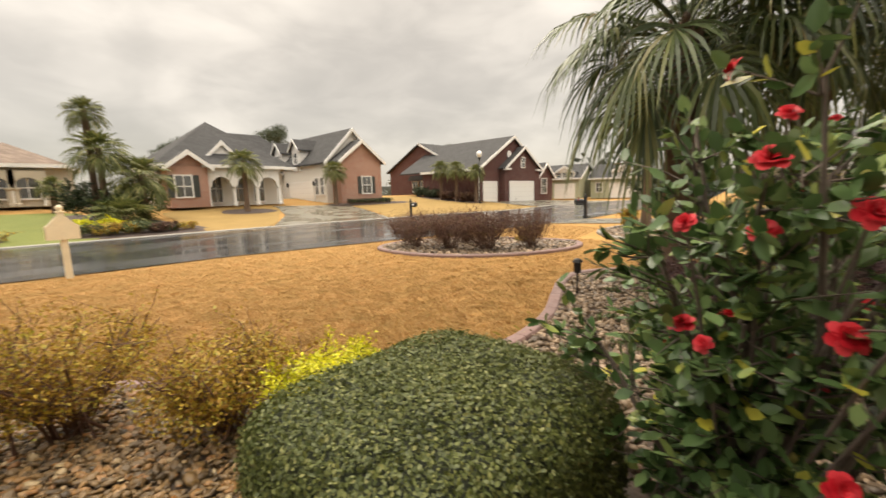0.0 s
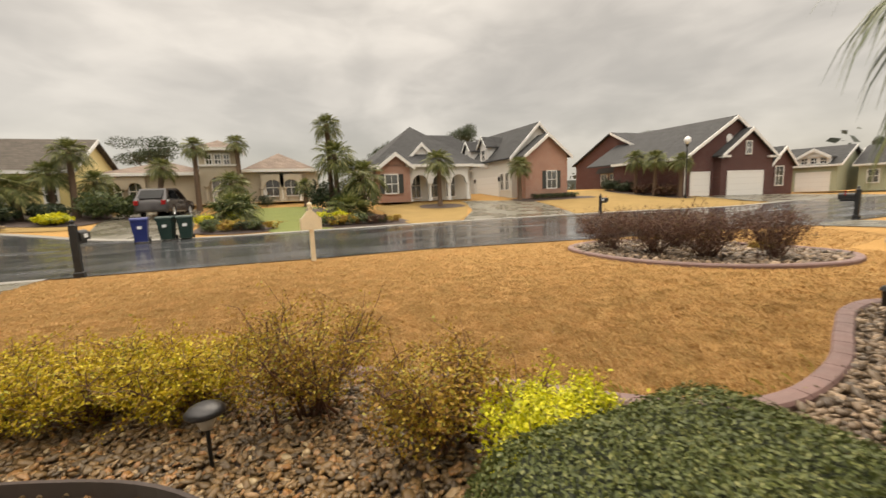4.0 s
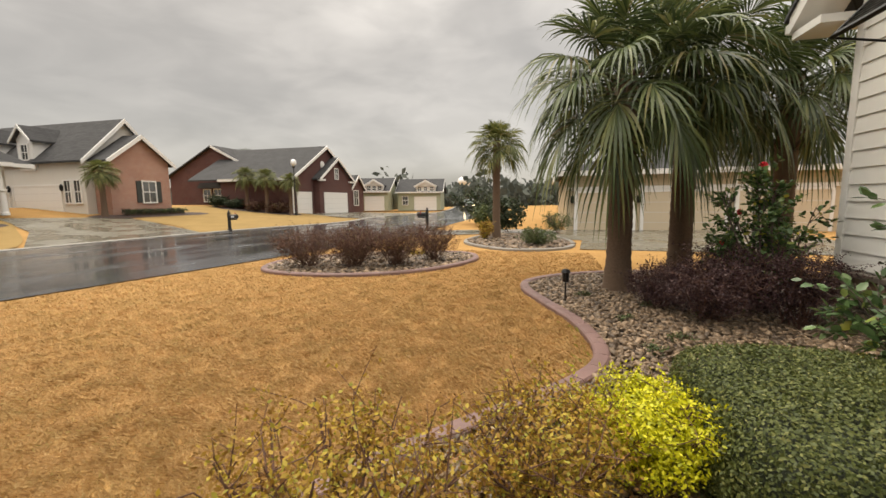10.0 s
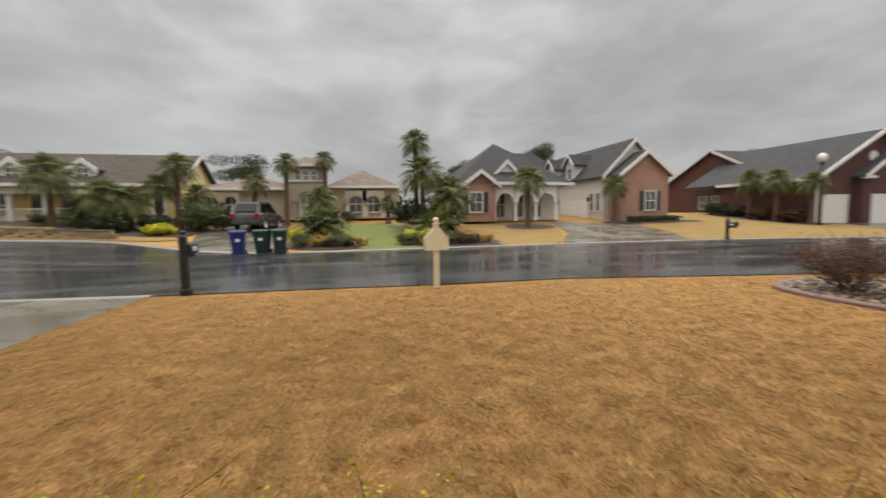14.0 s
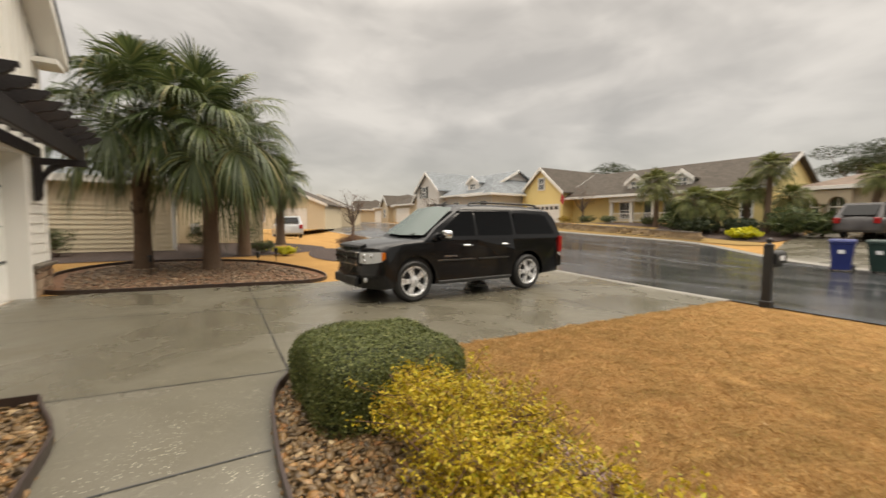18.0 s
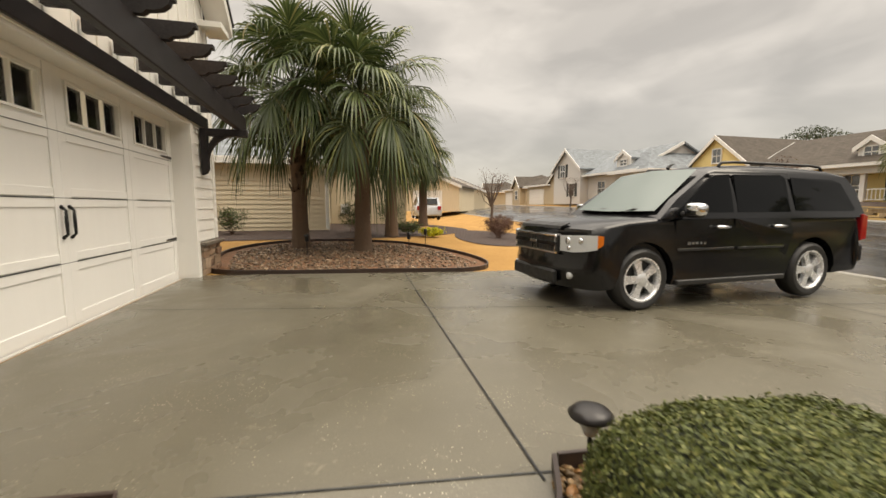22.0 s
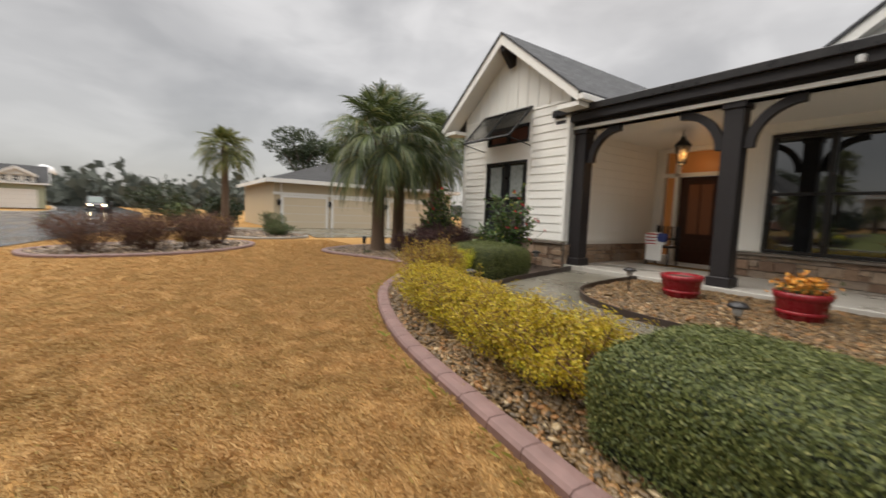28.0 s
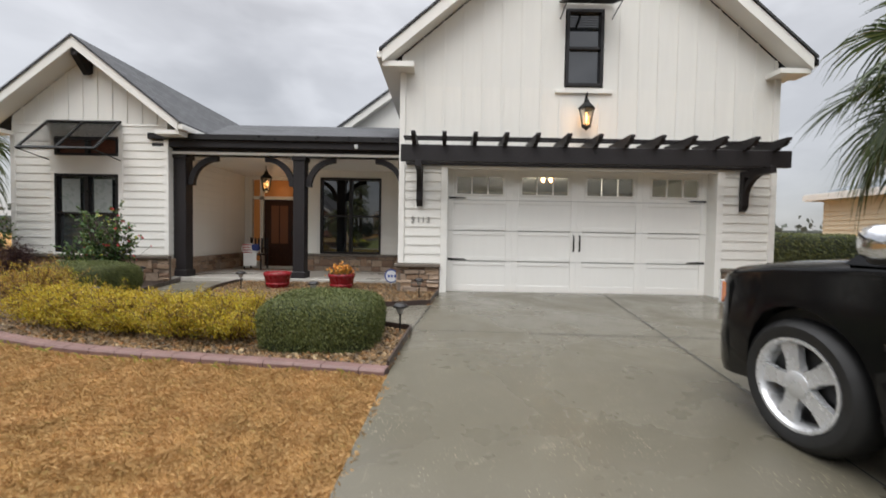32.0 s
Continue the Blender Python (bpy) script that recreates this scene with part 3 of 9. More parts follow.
def leaf_cloud(name, pos, nrm, size, mat, parent=None, rng=None, aspect=0.5, tilt=0.7, label="", shape=4):
    """One small pointed leaf at each place, roughly square to its direction."""
    n = len(pos)
    nrm = unit_rows(nrm + tilt * rng.normal(size=(n, 3)))
    side = unit_rows(np.cross(nrm, rng.normal(size=(n, 3))))
    fwd = np.cross(nrm, side)
    s = (size * rng.uniform(0.6, 1.3, n))[:, None]
    a = pos - fwd * s * 0.5
    b = pos + side * s * 0.5 * aspect + nrm * s * 0.06
    c = pos + fwd * s * 0.5
    d = pos - side * s * 0.5 * aspect + nrm * s * 0.06
    v = np.stack([a, b, c, d], 1).reshape(-1, 3)
    f = np.arange(4 * n).reshape(n, 4)
    return part(name, raw_mesh(name, v, f, mat), None, parent, label)


def twig_cloud(name, starts, ends, radius, mat, parent=None, label="", bend=0.08, rng=None):
    """Many thin three-sided twigs, each with a bend in its middle."""
    n = len(starts)
    mid = (starts + ends) / 2 + bend * rng.normal(size=(n, 3)) * np.linalg.norm(ends - starts, axis=1)[:, None]
    d = unit_rows(ends - starts)
    s = unit_rows(np.cross(d, rng.normal(size=(n, 3))))
    u = np.cross(d, s)
    r = np.broadcast_to(np.asarray(radius, dtype=float), (n,))[:, None]
    rings = []
    for p, k in ((starts, 1.0), (mid, 0.75), (ends, 0.3)):
        for a in (0, 2.094, 4.189):
            rings.append(p + k * r * (math.cos(a) * s + math.sin(a) * u))
    v = np.stack(rings, 1).reshape(-1, 3)
    base = (np.arange(n) * 9)[:, None]
    q = []
    for lv in (0, 3):
        for k in range(3):
            q.append(base + np.array([lv + k, lv + (k + 1) % 3, lv + 3 + (k + 1) % 3, lv + 3 + k]))
    f = np.stack(q, 1).reshape(-1, 4)
    return part(name, raw_mesh(name, v, f, mat), None, parent, label)


# ---------------------------------------------------------------- the ground
def ground_z(x, y):
    """The lots fall a little to the street and rise again beyond it."""
    z = -0.011 * min(max(y, 0.0), 11.5)
    far = min(1.45, 0.085 * max(0.0, y - 21.5)) * min(1.0, max(0.0, (64 - x) / 22))
    far += 0.05 * min(18.0, max(0.0, -x - 2.0)) * min(1.0, max(0.0, (y - 11.5) / 6))
    z += min(1.6, far)
    z += min(0.6, 0.032 * max(0.0, -x - 6.0)) * min(1.0, max(0.0, (11.5 - y) / 5))
    return z


ROAD_NEAR = [(-70, 19), (-40, 15.5), (-22, 13.9), (-11, 13.2), (-5.1, 12.5), (-1.5, 11.95), (0.8, 11.62), (3.58, 11.45), (7.0, 10.97), (9.7, 10.9), (12.3, 10.1), (15.0, 9.5), (20, 8.4), (25, 7.9), (30, 8.0), (40, 8.0), (50, 8.0), (70, 9.5), (160, 20)]
ROAD_FAR = [(160, 34), (70, 17.5), (52, 17.2), (43, 18.6), (33.2, 17.4), (27, 19.0), (22.0, 19.9), (15, 20.6), (7.4, 20.9), (3.2, 21.0), (0.5, 21.6), (-2.6, 23.0), (-6.2, 24.9), (-9, 25.0), (-16, 24.6), (-30, 25), (-60, 29), (-80, 32)]
DRIVE = [(0.16, -0.2), (0.3, 1.5), (0.5, 3.2), (0.6, 5.2), (0.68, 8), (0.8, 11.6), (-1.5, 11.93), (-5.3, 12.5), (-5.35, 5.0), (-5.82, 0.35), (-5.82, -0.2)]
WALK_S = [(0.50, 3.38), (0.72, 3.28), (1.15, 3.07), (2.0, 2.95), (2.8, 2.92), (3.7, 2.95), (4.45, 2.74), (5.08, 2.36), (5.62, 1.6), (5.9, 0.7), (6.1, -0.2), (6.4, -1.18)]
WALK_N = [(4.9, -1.18), (4.85, -0.2), (4.66, 0.75), (4.2, 1.35), (3.5, 1.66), (2.67, 1.74), (1.6, 1.76), (1.08, 1.74), (0.55, 1.57), (0.30, 1.5)]
EDGING = [(0.60, 4.87), (1.2, 4.76), (2.2, 4.62), (3.5, 4.42), (4.3, 4.23), (5.26, 3.88), (6.2, 3.40), (7.05, 2.69), (7.8, 2.0), (8.45, 1.72), (9.4, 1.85), (10.3, 2.2), (11.2, 2.52), (11.9, 2.45), (12.6, 1.7), (13.0, 0.4), (12.9, -1.2), (12.0, -2.6)]
ISLAND = [(12.45, 8.45), (11.95, 7.3), (12.05, 5.8), (12.9, 4.55), (14.4, 3.9), (15.6, 4.4), (15.7, 6.0), (15.0, 7.8), (13.8, 8.8)]
PALM_ISLAND = [(16.5, 3.3), (16.8, 1.7), (18.5, 1.3), (21, 1.9), (22.3, 3.4), (21.5, 4.6), (18.6, 4.9)]
near_line = smooth_line(ROAD_NEAR, 1.0)
far_line = smooth_line(ROAD_FAR, 1.0)
edge_line = smooth_line(EDGING, 0.1)
walk_s, walk_n = smooth_line(WALK_S, 0.12), smooth_line(WALK_N, 0.12)
BED_1 = walk_s + [(6.6, -1.1), (12.0, -1.1), (12.0, -2.6)] + edge_line[::-1]
BED_2 = walk_n[::-1][:-1] + [(4.85, -0.4), (4.9, -1.22), (1.1, -1.22), (1.1, 0.1), (0.2, 0.1)]


def thing_sheet(name, outline, mat, lift, label, category, kind="structure"):
    return tagged(sheet(name, outline, mat, lift), label, category, kind=kind)


def make_ground():
    bm = bmesh.new()
    ys = [-900, -120, -30, -6, 0, 2, 4, 6.5, 9, *np.arange(10.5, 27.1, 1.0), 30, 34, 38.6, 60, 120, 900]
    xs = [-900, -120, -60, -40, *np.arange(-30.0, 5.0, 1.5), *np.arange(6.0, 61.0, 2.0), 64, 120, 900]
    n = len(xs)
    bed = near_line + far_line
    under = {(x, y) for y in ys for x in xs if abs(x) < 75 and 8 < y < 30 and bool(inside(bed, np.array([x]), np.array([y]))[0]) and min(math.hypot(x - a, y - b) for a, b in bed) > 1.7}
    ring = [bm.verts.new((x, y, ground_z(x, y) - (0.07 if (x, y) in under else 0.012))) for y in ys for x in xs]
    for r in range(len(ys) - 1):
        for c in range(n - 1):
            a = r * n + c
            bm.faces.new((ring[a], ring[a + 1], ring[a + n + 1], ring[a + n]))
    tagged(part("ground", bm, M["lawn"]), "dormant tan winter lawn around the houses", "ground", kind="structure")
    # the road in short strips, so that it follows the ground
    bm = bmesh.new()
    k = 120
    a = np.array(near_line)
    b = np.array(far_line[::-1])
    ia, ib = np.linspace(0, len(a) - 1, k), np.linspace(0, len(b) - 1, k)
    pa = np.c_[np.interp(ia, np.arange(len(a)), a[:, 0]), np.interp(ia, np.arange(len(a)), a[:, 1])]
    pb = np.c_[np.interp(ib, np.arange(len(b)), b[:, 0]), np.interp(ib, np.arange(len(b)), b[:, 1])]
    rows = []
    for p, q in zip(pa, pb):
        rows.append([bm.verts.new((*(p + (q - p) * t), ground_z(*(p + (q - p) * t)) + 0.012 + 0.05 * t * (1 - t))) for t in np.linspace(0, 1, 7)])
    for r, s in zip(rows, rows[1:]):
        for i in range(6):
            bm.faces.new((r[i], r[i + 1], s[i + 1], s[i]))
    tagged(part("road", bm, M["asphalt"], smooth=True), "dark wet asphalt residential street with puddle sheen", "road", kind="structure")
    for name, line, wide, high in (("kerb_near", [p for p in near_line if p[0] < 0.9], 0.24, 0.022), ("kerb_far", far_line, 0.40, 0.05)):
        tagged(ribbon(name, line, wide, high, M["kerb"]), "low weathered concrete roll kerb along the wet street", "kerb", kind="structure")
    thing_sheet("driveway", DRIVE, M["drive"], 0.010, "rain-wet pale concrete driveway with cut joints", "driveway")
    thing_sheet("pavement_walk", walk_s + walk_n, M["walk"], 0.014, "curved wet concrete front walk between pebble beds", "walkway")
    # joints cut into the concrete
    for name, p, q in (("drive_joint", (-3.3, 0.05), (-1.2, 12.0)), ("drive_joint", (0.56, 3.3), (-5.45, 3.58)), ("drive_joint", (0.7, 8.6), (-5.3, 9.0)), ("walk_joint", (1.9, 1.77), (1.9, 2.93)), ("walk_joint", (3.4, 1.68), (3.5, 2.93)), ("walk_joint", (4.7, 0.6), (5.9, 0.9)), ("drive_joint", (0.30, 1.52), (0.51, 3.36))):
        d = Vector((q[0] - p[0], q[1] - p[1], 0))
        s = Vector((-d.y, d.x, 0)).normalized() * 0.007
        bm = bmesh.new()
        c = [(p[0] + s.x, p[1] + s.y), (p[0] - s.x, p[1] - s.y), (q[0] - s.x, q[1] - s.y), (q[0] + s.x, q[1] + s.y)]
        bm.faces.new([bm.verts.new((x, y, ground_z(x, y) + 0.0185)) for x, y in c])
        bmesh.ops.solidify(bm, geom=bm.faces[:], thickness=0.003)
        tagged(part("trim_" + name, bm, M["blind"]), "dark saw-cut joint in the wet concrete", "joint", kind="structure")
    thing_sheet("ground_bed_front", BED_1, M["soil"], 0.004, "dark wet soil under the pebbles of the front bed", "planting bed")
    thing_sheet("ground_bed_porch", BED_2, M["soil"], 0.004, "dark wet soil under the pebbles beside the porch", "planting bed")
    thing_sheet("ground_bed_island", smooth_line(ISLAND, 0.3, True), M["soil"], 0.006, "stony planting island in the lawn", "planting bed")
    thing_sheet("ground_bed_palm", smooth_line(PALM_ISLAND, 0.3, True), M["soil"], 0.006, "stony planting island round a palm", "planting bed")
    # stamped kerb edging in short cast lengths
    k = empty("stone_edging")
    tagged(k, "reddish stamped concrete edging curving round the bed", "edging", kind="structure")
    run = edge_line
    for i in range(0, len(run) - 3, 3):
        ribbon("edging_stone", [tuple(np.array(run[i]) + 0.03 * (np.array(run[i + 1]) - np.array(run[i]))), run[i + 1], run[i + 2], tuple(np.array(run[i + 3]) - 0.04 * (np.array(run[i + 3]) - np.array(run[i + 2])))], 0.15, 0.06, M["edging"], 0, k)
    ribbon("edging_core", run, 0.12, 0.048, M["edging_joint"], 0, k)
    for line, lab in ((smooth_line(ISLAND, 0.15, True), "island"), (smooth_line(PALM_ISLAND, 0.15, True), "palm bed")):
        tagged(ribbon("edging_" + lab.split()[0], line, 0.15, 0.07, M["edging"] if lab == "island" else M["kerb"], closed=True), "low cast concrete edging round the planting " + lab.split()[0], "edging", kind="structure")
    for line, w in ((walk_s, "front"), (walk_n[:-1] + [(0.32, 1.5), (0.2, 0.2)], "porch")):
        tagged(ribbon("edging_walk_" + w, line, 0.022, 0.10, M["landscape_edge"], 0.0, rounded=False), "thin dark steel edging along the walk", "edging", kind="structure")
    tagged(ribbon("edging_drive", [(0.5, 3.4), (0.56, 4.2), (0.60, 4.80)], 0.022, 0.10, M["landscape_edge"], 0.0, rounded=False), "thin dark steel edging along the driveway", "edging", kind="structure")
    # far drives and lawns
    thing_sheet("driveway_tan_house", [(1.9, 21.4), (0.4, 21.8), (-2.6, 23.2), (-3.6, 28), (-4.0, 34), (0.6, 35), (1.0, 29)], M["drive"], 0.02, "wet pale drive of the tan stucco house", "driveway")
    thing_sheet("driveway_white_house", [(15.2, 20.8), (22.5, 20.0), (24.4, 24), (25.9, 29), (25.9, 42.5), (21.6, 42.5), (20.2, 31.0), (18.2, 25.5)], M["drive"], 0.02, "broad wet drive of the white house reflecting it", "driveway")
    thing_sheet("driveway_red_house", [(39.0, 18.3), (54, 17.4), (54, 26.1), (45, 26.3), (42.0, 26.7), (41.5, 23)], M["drive"], 0.02, "broad wet drive of the dark brick house", "driveway")
    thing_sheet("driveway_neighbour", [(16.2, -6), (16.8, 1.2), (19.5, 0.9), (22.3, 4.8), (21.5, 8.3), (24.5, 8.0), (25.3, 4.0), (24.6, 1.2), (24.6, -8)], M["drive"], 0.012, "wet concrete drive before the beige garages", "driveway")
    for nm, o in (("ground_lawn_white_house", [(11.9, 21.7), (15.0, 21.2), (17.9, 25.7), (19.8, 31.2), (13.0, 31.0), (12.2, 26)]), ("ground_lawn_brick_house", [(23.0, 20.2), (27.5, 19.3), (33.2, 17.9), (38.6, 18.4), (41.2, 23), (41.6, 26.2), (40.5, 36), (33, 36), (31.8, 30), (26.2, 28.8), (24.7, 24)]), ("ground_lawn_yellow_house", [(-4.6, 25.6), (-9, 25.5), (-16, 25.1), (-28, 25.3), (-28, 31), (-11, 30.4), (-4.4, 27.1)])):
        thing_sheet(nm, smooth_line(o, 0.8, True), M["yellow_lawn"], 0.02, "yellowed dormant lawn of the house across the street", "lawn")
    thing_sheet("ground_green_lawn", smooth_line([(5.3, 21.5), (7.9, 21.3), (9.4, 25), (9.0, 30), (8, 33), (3.2, 33), (3.0, 29), (4.6, 25.5)], 0.8, True), M["green_lawn"], 0.03, "small bright green overseeded lawn", "lawn")


make_ground()


# ---------------------------------------------------------------- our house
GX0, GX1 = -6.8, 1.02          # garage front
DX0, DX1, DZ = -5.60, 0.03, 2.64  # garage door opening
PY = -3.48                     # porch back wall
EY = -4.9                      # entry wall
WX0, WX1, WY = 6.68, 10.36, -1.18  # left wing
ridge_x, ridge_z = -2.89, 8.45
lap = 0.19


def wall_with_holes(name, x0, x1, z0, z1, y, holes, thick, mat, axis="y"):
    """A wall of the given thickness, cut open where holes (x0, x1, z0, z1) are."""
    xs = sorted({x0, x1, *(h for q in holes for h in q[:2])})
    zs = sorted({z0, z1, *(h for q in holes for h in q[2:])})
    bm = bmesh.new()
    for a, b in zip(xs, xs[1:]):
        for c, d in zip(zs, zs[1:]):
            mx, mz = (a + b) / 2, (c + d) / 2
            if not any(q[0] < mx < q[1] and q[2] < mz < q[3] for q in holes):
                if axis == "y":
                    add_box(bm, a, y - thick, c, b, y, d)
                else:
                    add_box(bm, y - thick, a, c, y, b, d)
    return part(name, bm, mat)


def lap_mesh(w, h=lap):
    """A clapboard: its lower edge stands out."""
    return mesh_of("plank", prism([(0.0, 0.0), (0.0, h + 0.03), (0.004, h + 0.03), (0.024, 0.0)], "x", 0, w), M["white"])


def clad(parent, x0, x1, z0, z1, y, holes=(), axis="y", skip=()):
    """Lap boards up a wall, each a board of its own, stopped at the openings."""
    z = z0
    while z < z1 - 0.02:
        h = min(lap, z1 - z)
        cuts = [(x0, x1)]
        for a, b, c, d in holes:
            if c < z + h * 0.6 and d > z + h * 0.4:
                cuts = [p for s, e in cuts for p in ((s, min(e, a)), (max(s, b), e)) if p[1] - p[0] > 0.03]
        for s, e in cuts:
            me = lap_mesh(e - s, h)
            if axis == "y":
                part("plank", me, None, parent, m=Matrix.Translation((s, y, z)))
            else:
                turn = Matrix.Translation((y, e, z)) @ Matrix.Rotation(-math.pi / 2, 4, "Z") if axis == "x" else Matrix.Translation((y, s, z)) @ Matrix.Rotation(math.pi / 2, 4, "Z")
                part("plank", me, None, parent, m=turn)
        z += lap


def battens(parent, x0, x1, step, z0, top, y, holes=()):
    n = int((x1 - x0) / step)
    for i in range(n + 1):
        x = x0 + (x1 - x0 - n * step) / 2 + i * step
        zt = top(x)
        if zt - z0 < 0.1:
            continue
        spans = [(z0, zt)]
        for a, b, c, d in holes:
            if a < x < b:
                spans = [p for s, e in spans for p in ((s, min(e, c)), (max(s, d), e)) if p[1] - p[0] > 0.05]
        for s, e in spans:
            part("batten", box(x - 0.03, y, s, x + 0.03, y + 0.022, e, 0.004), M["batten_wall"], parent)


def stone_wall(parent, x0, x1, z0, z1, y, axis="y", seed=1):
    """Ledge stones of uneven size, laid in broken courses on a bed of mortar."""
    rng = random.Random(seed)
    if axis == "y":
        part("mortar_bed", box(x0, y - 0.03, z0, x1, y + 0.03, z1), M["mortar"], parent)
    else:
        part("mortar_bed", box(y - 0.03, x0, z0, y + 0.03, x1, z1), M["mortar"], parent)
    z = z0
    while z < z1 - 0.03:
        h = min(rng.choice((0.09, 0.12, 0.15, 0.2)), z1 - z)
        if z1 - z - h < 0.05:
            h = z1 - z
        x = x0
        while x < x1 - 0.02:
            w = min(rng.uniform(0.11, 0.34), x1 - x)
            if x1 - x - w < 0.09:
                w = x1 - x
            rows = [(x, z, w, h)]
            if h > 0.14 and rng.random() < 0.4:
                k = rng.uniform(0.4, 0.6) * h
                rows = [(x, z, w, k), (x, z + k, w, h - k)]
            for sx, sz, sw, sh in rows:
                bm = bmesh.new()
                d = rng.uniform(0.045, 0.085)
                vs = add_box(bm, sx + 0.006, y, sz + 0.006, sx + sw - 0.006, y + d, sz + sh - 0.006, 0.012)
                for v in bm.verts:
                    if v.co.y > y + 0.02:
                        v.co += Vector((rng.uniform(-0.012, 0.010), rng.uniform(-0.018, 0.010), rng.uniform(-0.012, 0.010)))
                if axis == "x2":
                    bmesh.ops.transform(bm, matrix=Matrix.Translation((y, 0, 0)) @ Matrix.Rotation(math.pi / 2, 4, "Z") @ Matrix.Translation((0, -y, 0)), verts=bm.verts[:])
                if axis == "x":
                    bmesh.ops.transform(bm, matrix=Matrix.Translation((y, 0, 0)) @ Matrix.Rotation(-math.pi / 2, 4, "Z") @ Matrix.Scale(-1, 4, (1, 0, 0)) @ Matrix.Translation((0, -y, 0)), verts=bm.verts[:])
                    bmesh.ops.reverse_faces(bm, faces=bm.faces[:])
                part("stone", bm, M["stone"], parent)
            x += w
        z += h


def window_unit(name, x0, x1, z0, z1, y, label, cols=2, rails=(), glass=None, muntins=()):
    """A framed window in a wall that faces the street."""
    w = empty(name, Matrix.Translation(((x0 + x1) / 2, y, z0)))
    hw, h = (x1 - x0) / 2, z1 - z0
    t = 0.06
    part("window_frame", boxes((-hw, -0.08, 0, -hw + t, 0.035, h), (hw - t, -0.08, 0, hw, 0.035, h), (-hw + t, -0.08, 0, hw - t, 0.035, t), (-hw + t, -0.08, h - t, hw - t, 0.035, h)), M["bronze"], w)
    for i in range(1, cols):
        x = -hw + 2 * hw * i / cols
        part("mullion", box(x - 0.045, -0.075, t, x + 0.045, 0.028, h - t), M["bronze"], w)
    for r in rails:
        part("meeting_rail", box(-hw + t, -0.06, h * r - 0.025, hw - t, 0.015, h * r + 0.025), M["bronze"], w)
    for mz in muntins:
        part("muntin", box(-hw + t, -0.052, h * mz - 0.008, hw - t, -0.035, h * mz + 0.008), M["bronze"], w)
    for i in range(cols):
        a, b = -hw + 2 * hw * i / cols + (t if i == 0 else 0.045), -hw + 2 * hw * (i + 1) / cols - (t if i == cols - 1 else 0.045)
        part("pane", box(a, -0.06, t, b, -0.05, h - t), glass or M["glass"], w)
        if muntins:
            part("muntin", box((a + b) / 2 - 0.008, -0.052, h * 0.5, (a + b) / 2 + 0.008, -0.035, h - t), M["bronze"], w)
    part("blind", box(-hw, -0.13, 0, hw, -0.12, h), M["blind"], w)
    return tagged(w, label, "window", kind="structure")


def rafter_mesh():
    """A pergola rafter whose outer end is cut in an ogee."""
    pts = [(0.0, 0.0), (0.74, 0.0), (0.78, 0.035), (0.84, 0.04), (0.90, 0.055), (0.955, 0.10), (0.965, 0.135), (1.0, 0.14), (1.0, 0.185), (0.0, 0.185)]
    return mesh_of("rafter", prism(pts, "x", -0.04, 0.04), M["timber"])


def brace_bm(reach, drop, w=0.13, t=0.12):
    """A curved knee brace from a post out to a beam, in x and z, its corner at the origin."""
    outer, inner = [], []
    n = 12
    for i in range(n + 1):
        a = math.pi / 2 * i / n
        outer.append((reach * (1 - math.cos(a)) + 0.0, -drop * (1 - math.sin(a))))
    for i in range(n + 1):
        a = math.pi / 2 * i / n
        inner.append((reach * (1 - math.cos(a)) + w * math.cos(a), -drop * (1 - math.sin(a)) - w * math.sin(a)))
    return prism([(max(0, x), min(0, z)) for x, z in outer] + inner[::-1], "y", -t / 2, t / 2)


def bracket(x):
    """A deep corbel that carries the garage pergola."""
    b = empty("pergola_bracket", Matrix.Translation((x, 0.025, 1.80)))
    part("wall_leg", prism([(0.0, 0.0), (0.07, 0.03), (0.11, 0.12), (0.11, 0.83), (0.0, 0.83)], "x", -0.065, 0.065, 0.006), M["timber"], b)
    pts = [(0.11, 0.22)]
    for i in range(9):
        a = math.pi / 2 * i / 8
        pts.append((0.11 + 0.5 * (1 - math.cos(a)), 0.22 + 0.5 * math.sin(a)))
    pts += [(0.61, 0.82), (0.46, 0.82)]
    for i in range(9):
        a = math.pi / 2 * (1 - i / 8)
        pts.append((0.11 + 0.36 * (1 - math.cos(a)), 0.42 + 0.36 * math.sin(a)))
    part("curved_brace", prism(pts, "x", -0.05, 0.05), M["timber"], b)
    part("top_arm", box(-0.06, 0.0, 0.70, 0.06, 0.78, 0.83, 0.006), M["timber"], b)
    return tagged(b, "black timber corbel under the garage pergola", "bracket", "pergola brackets")


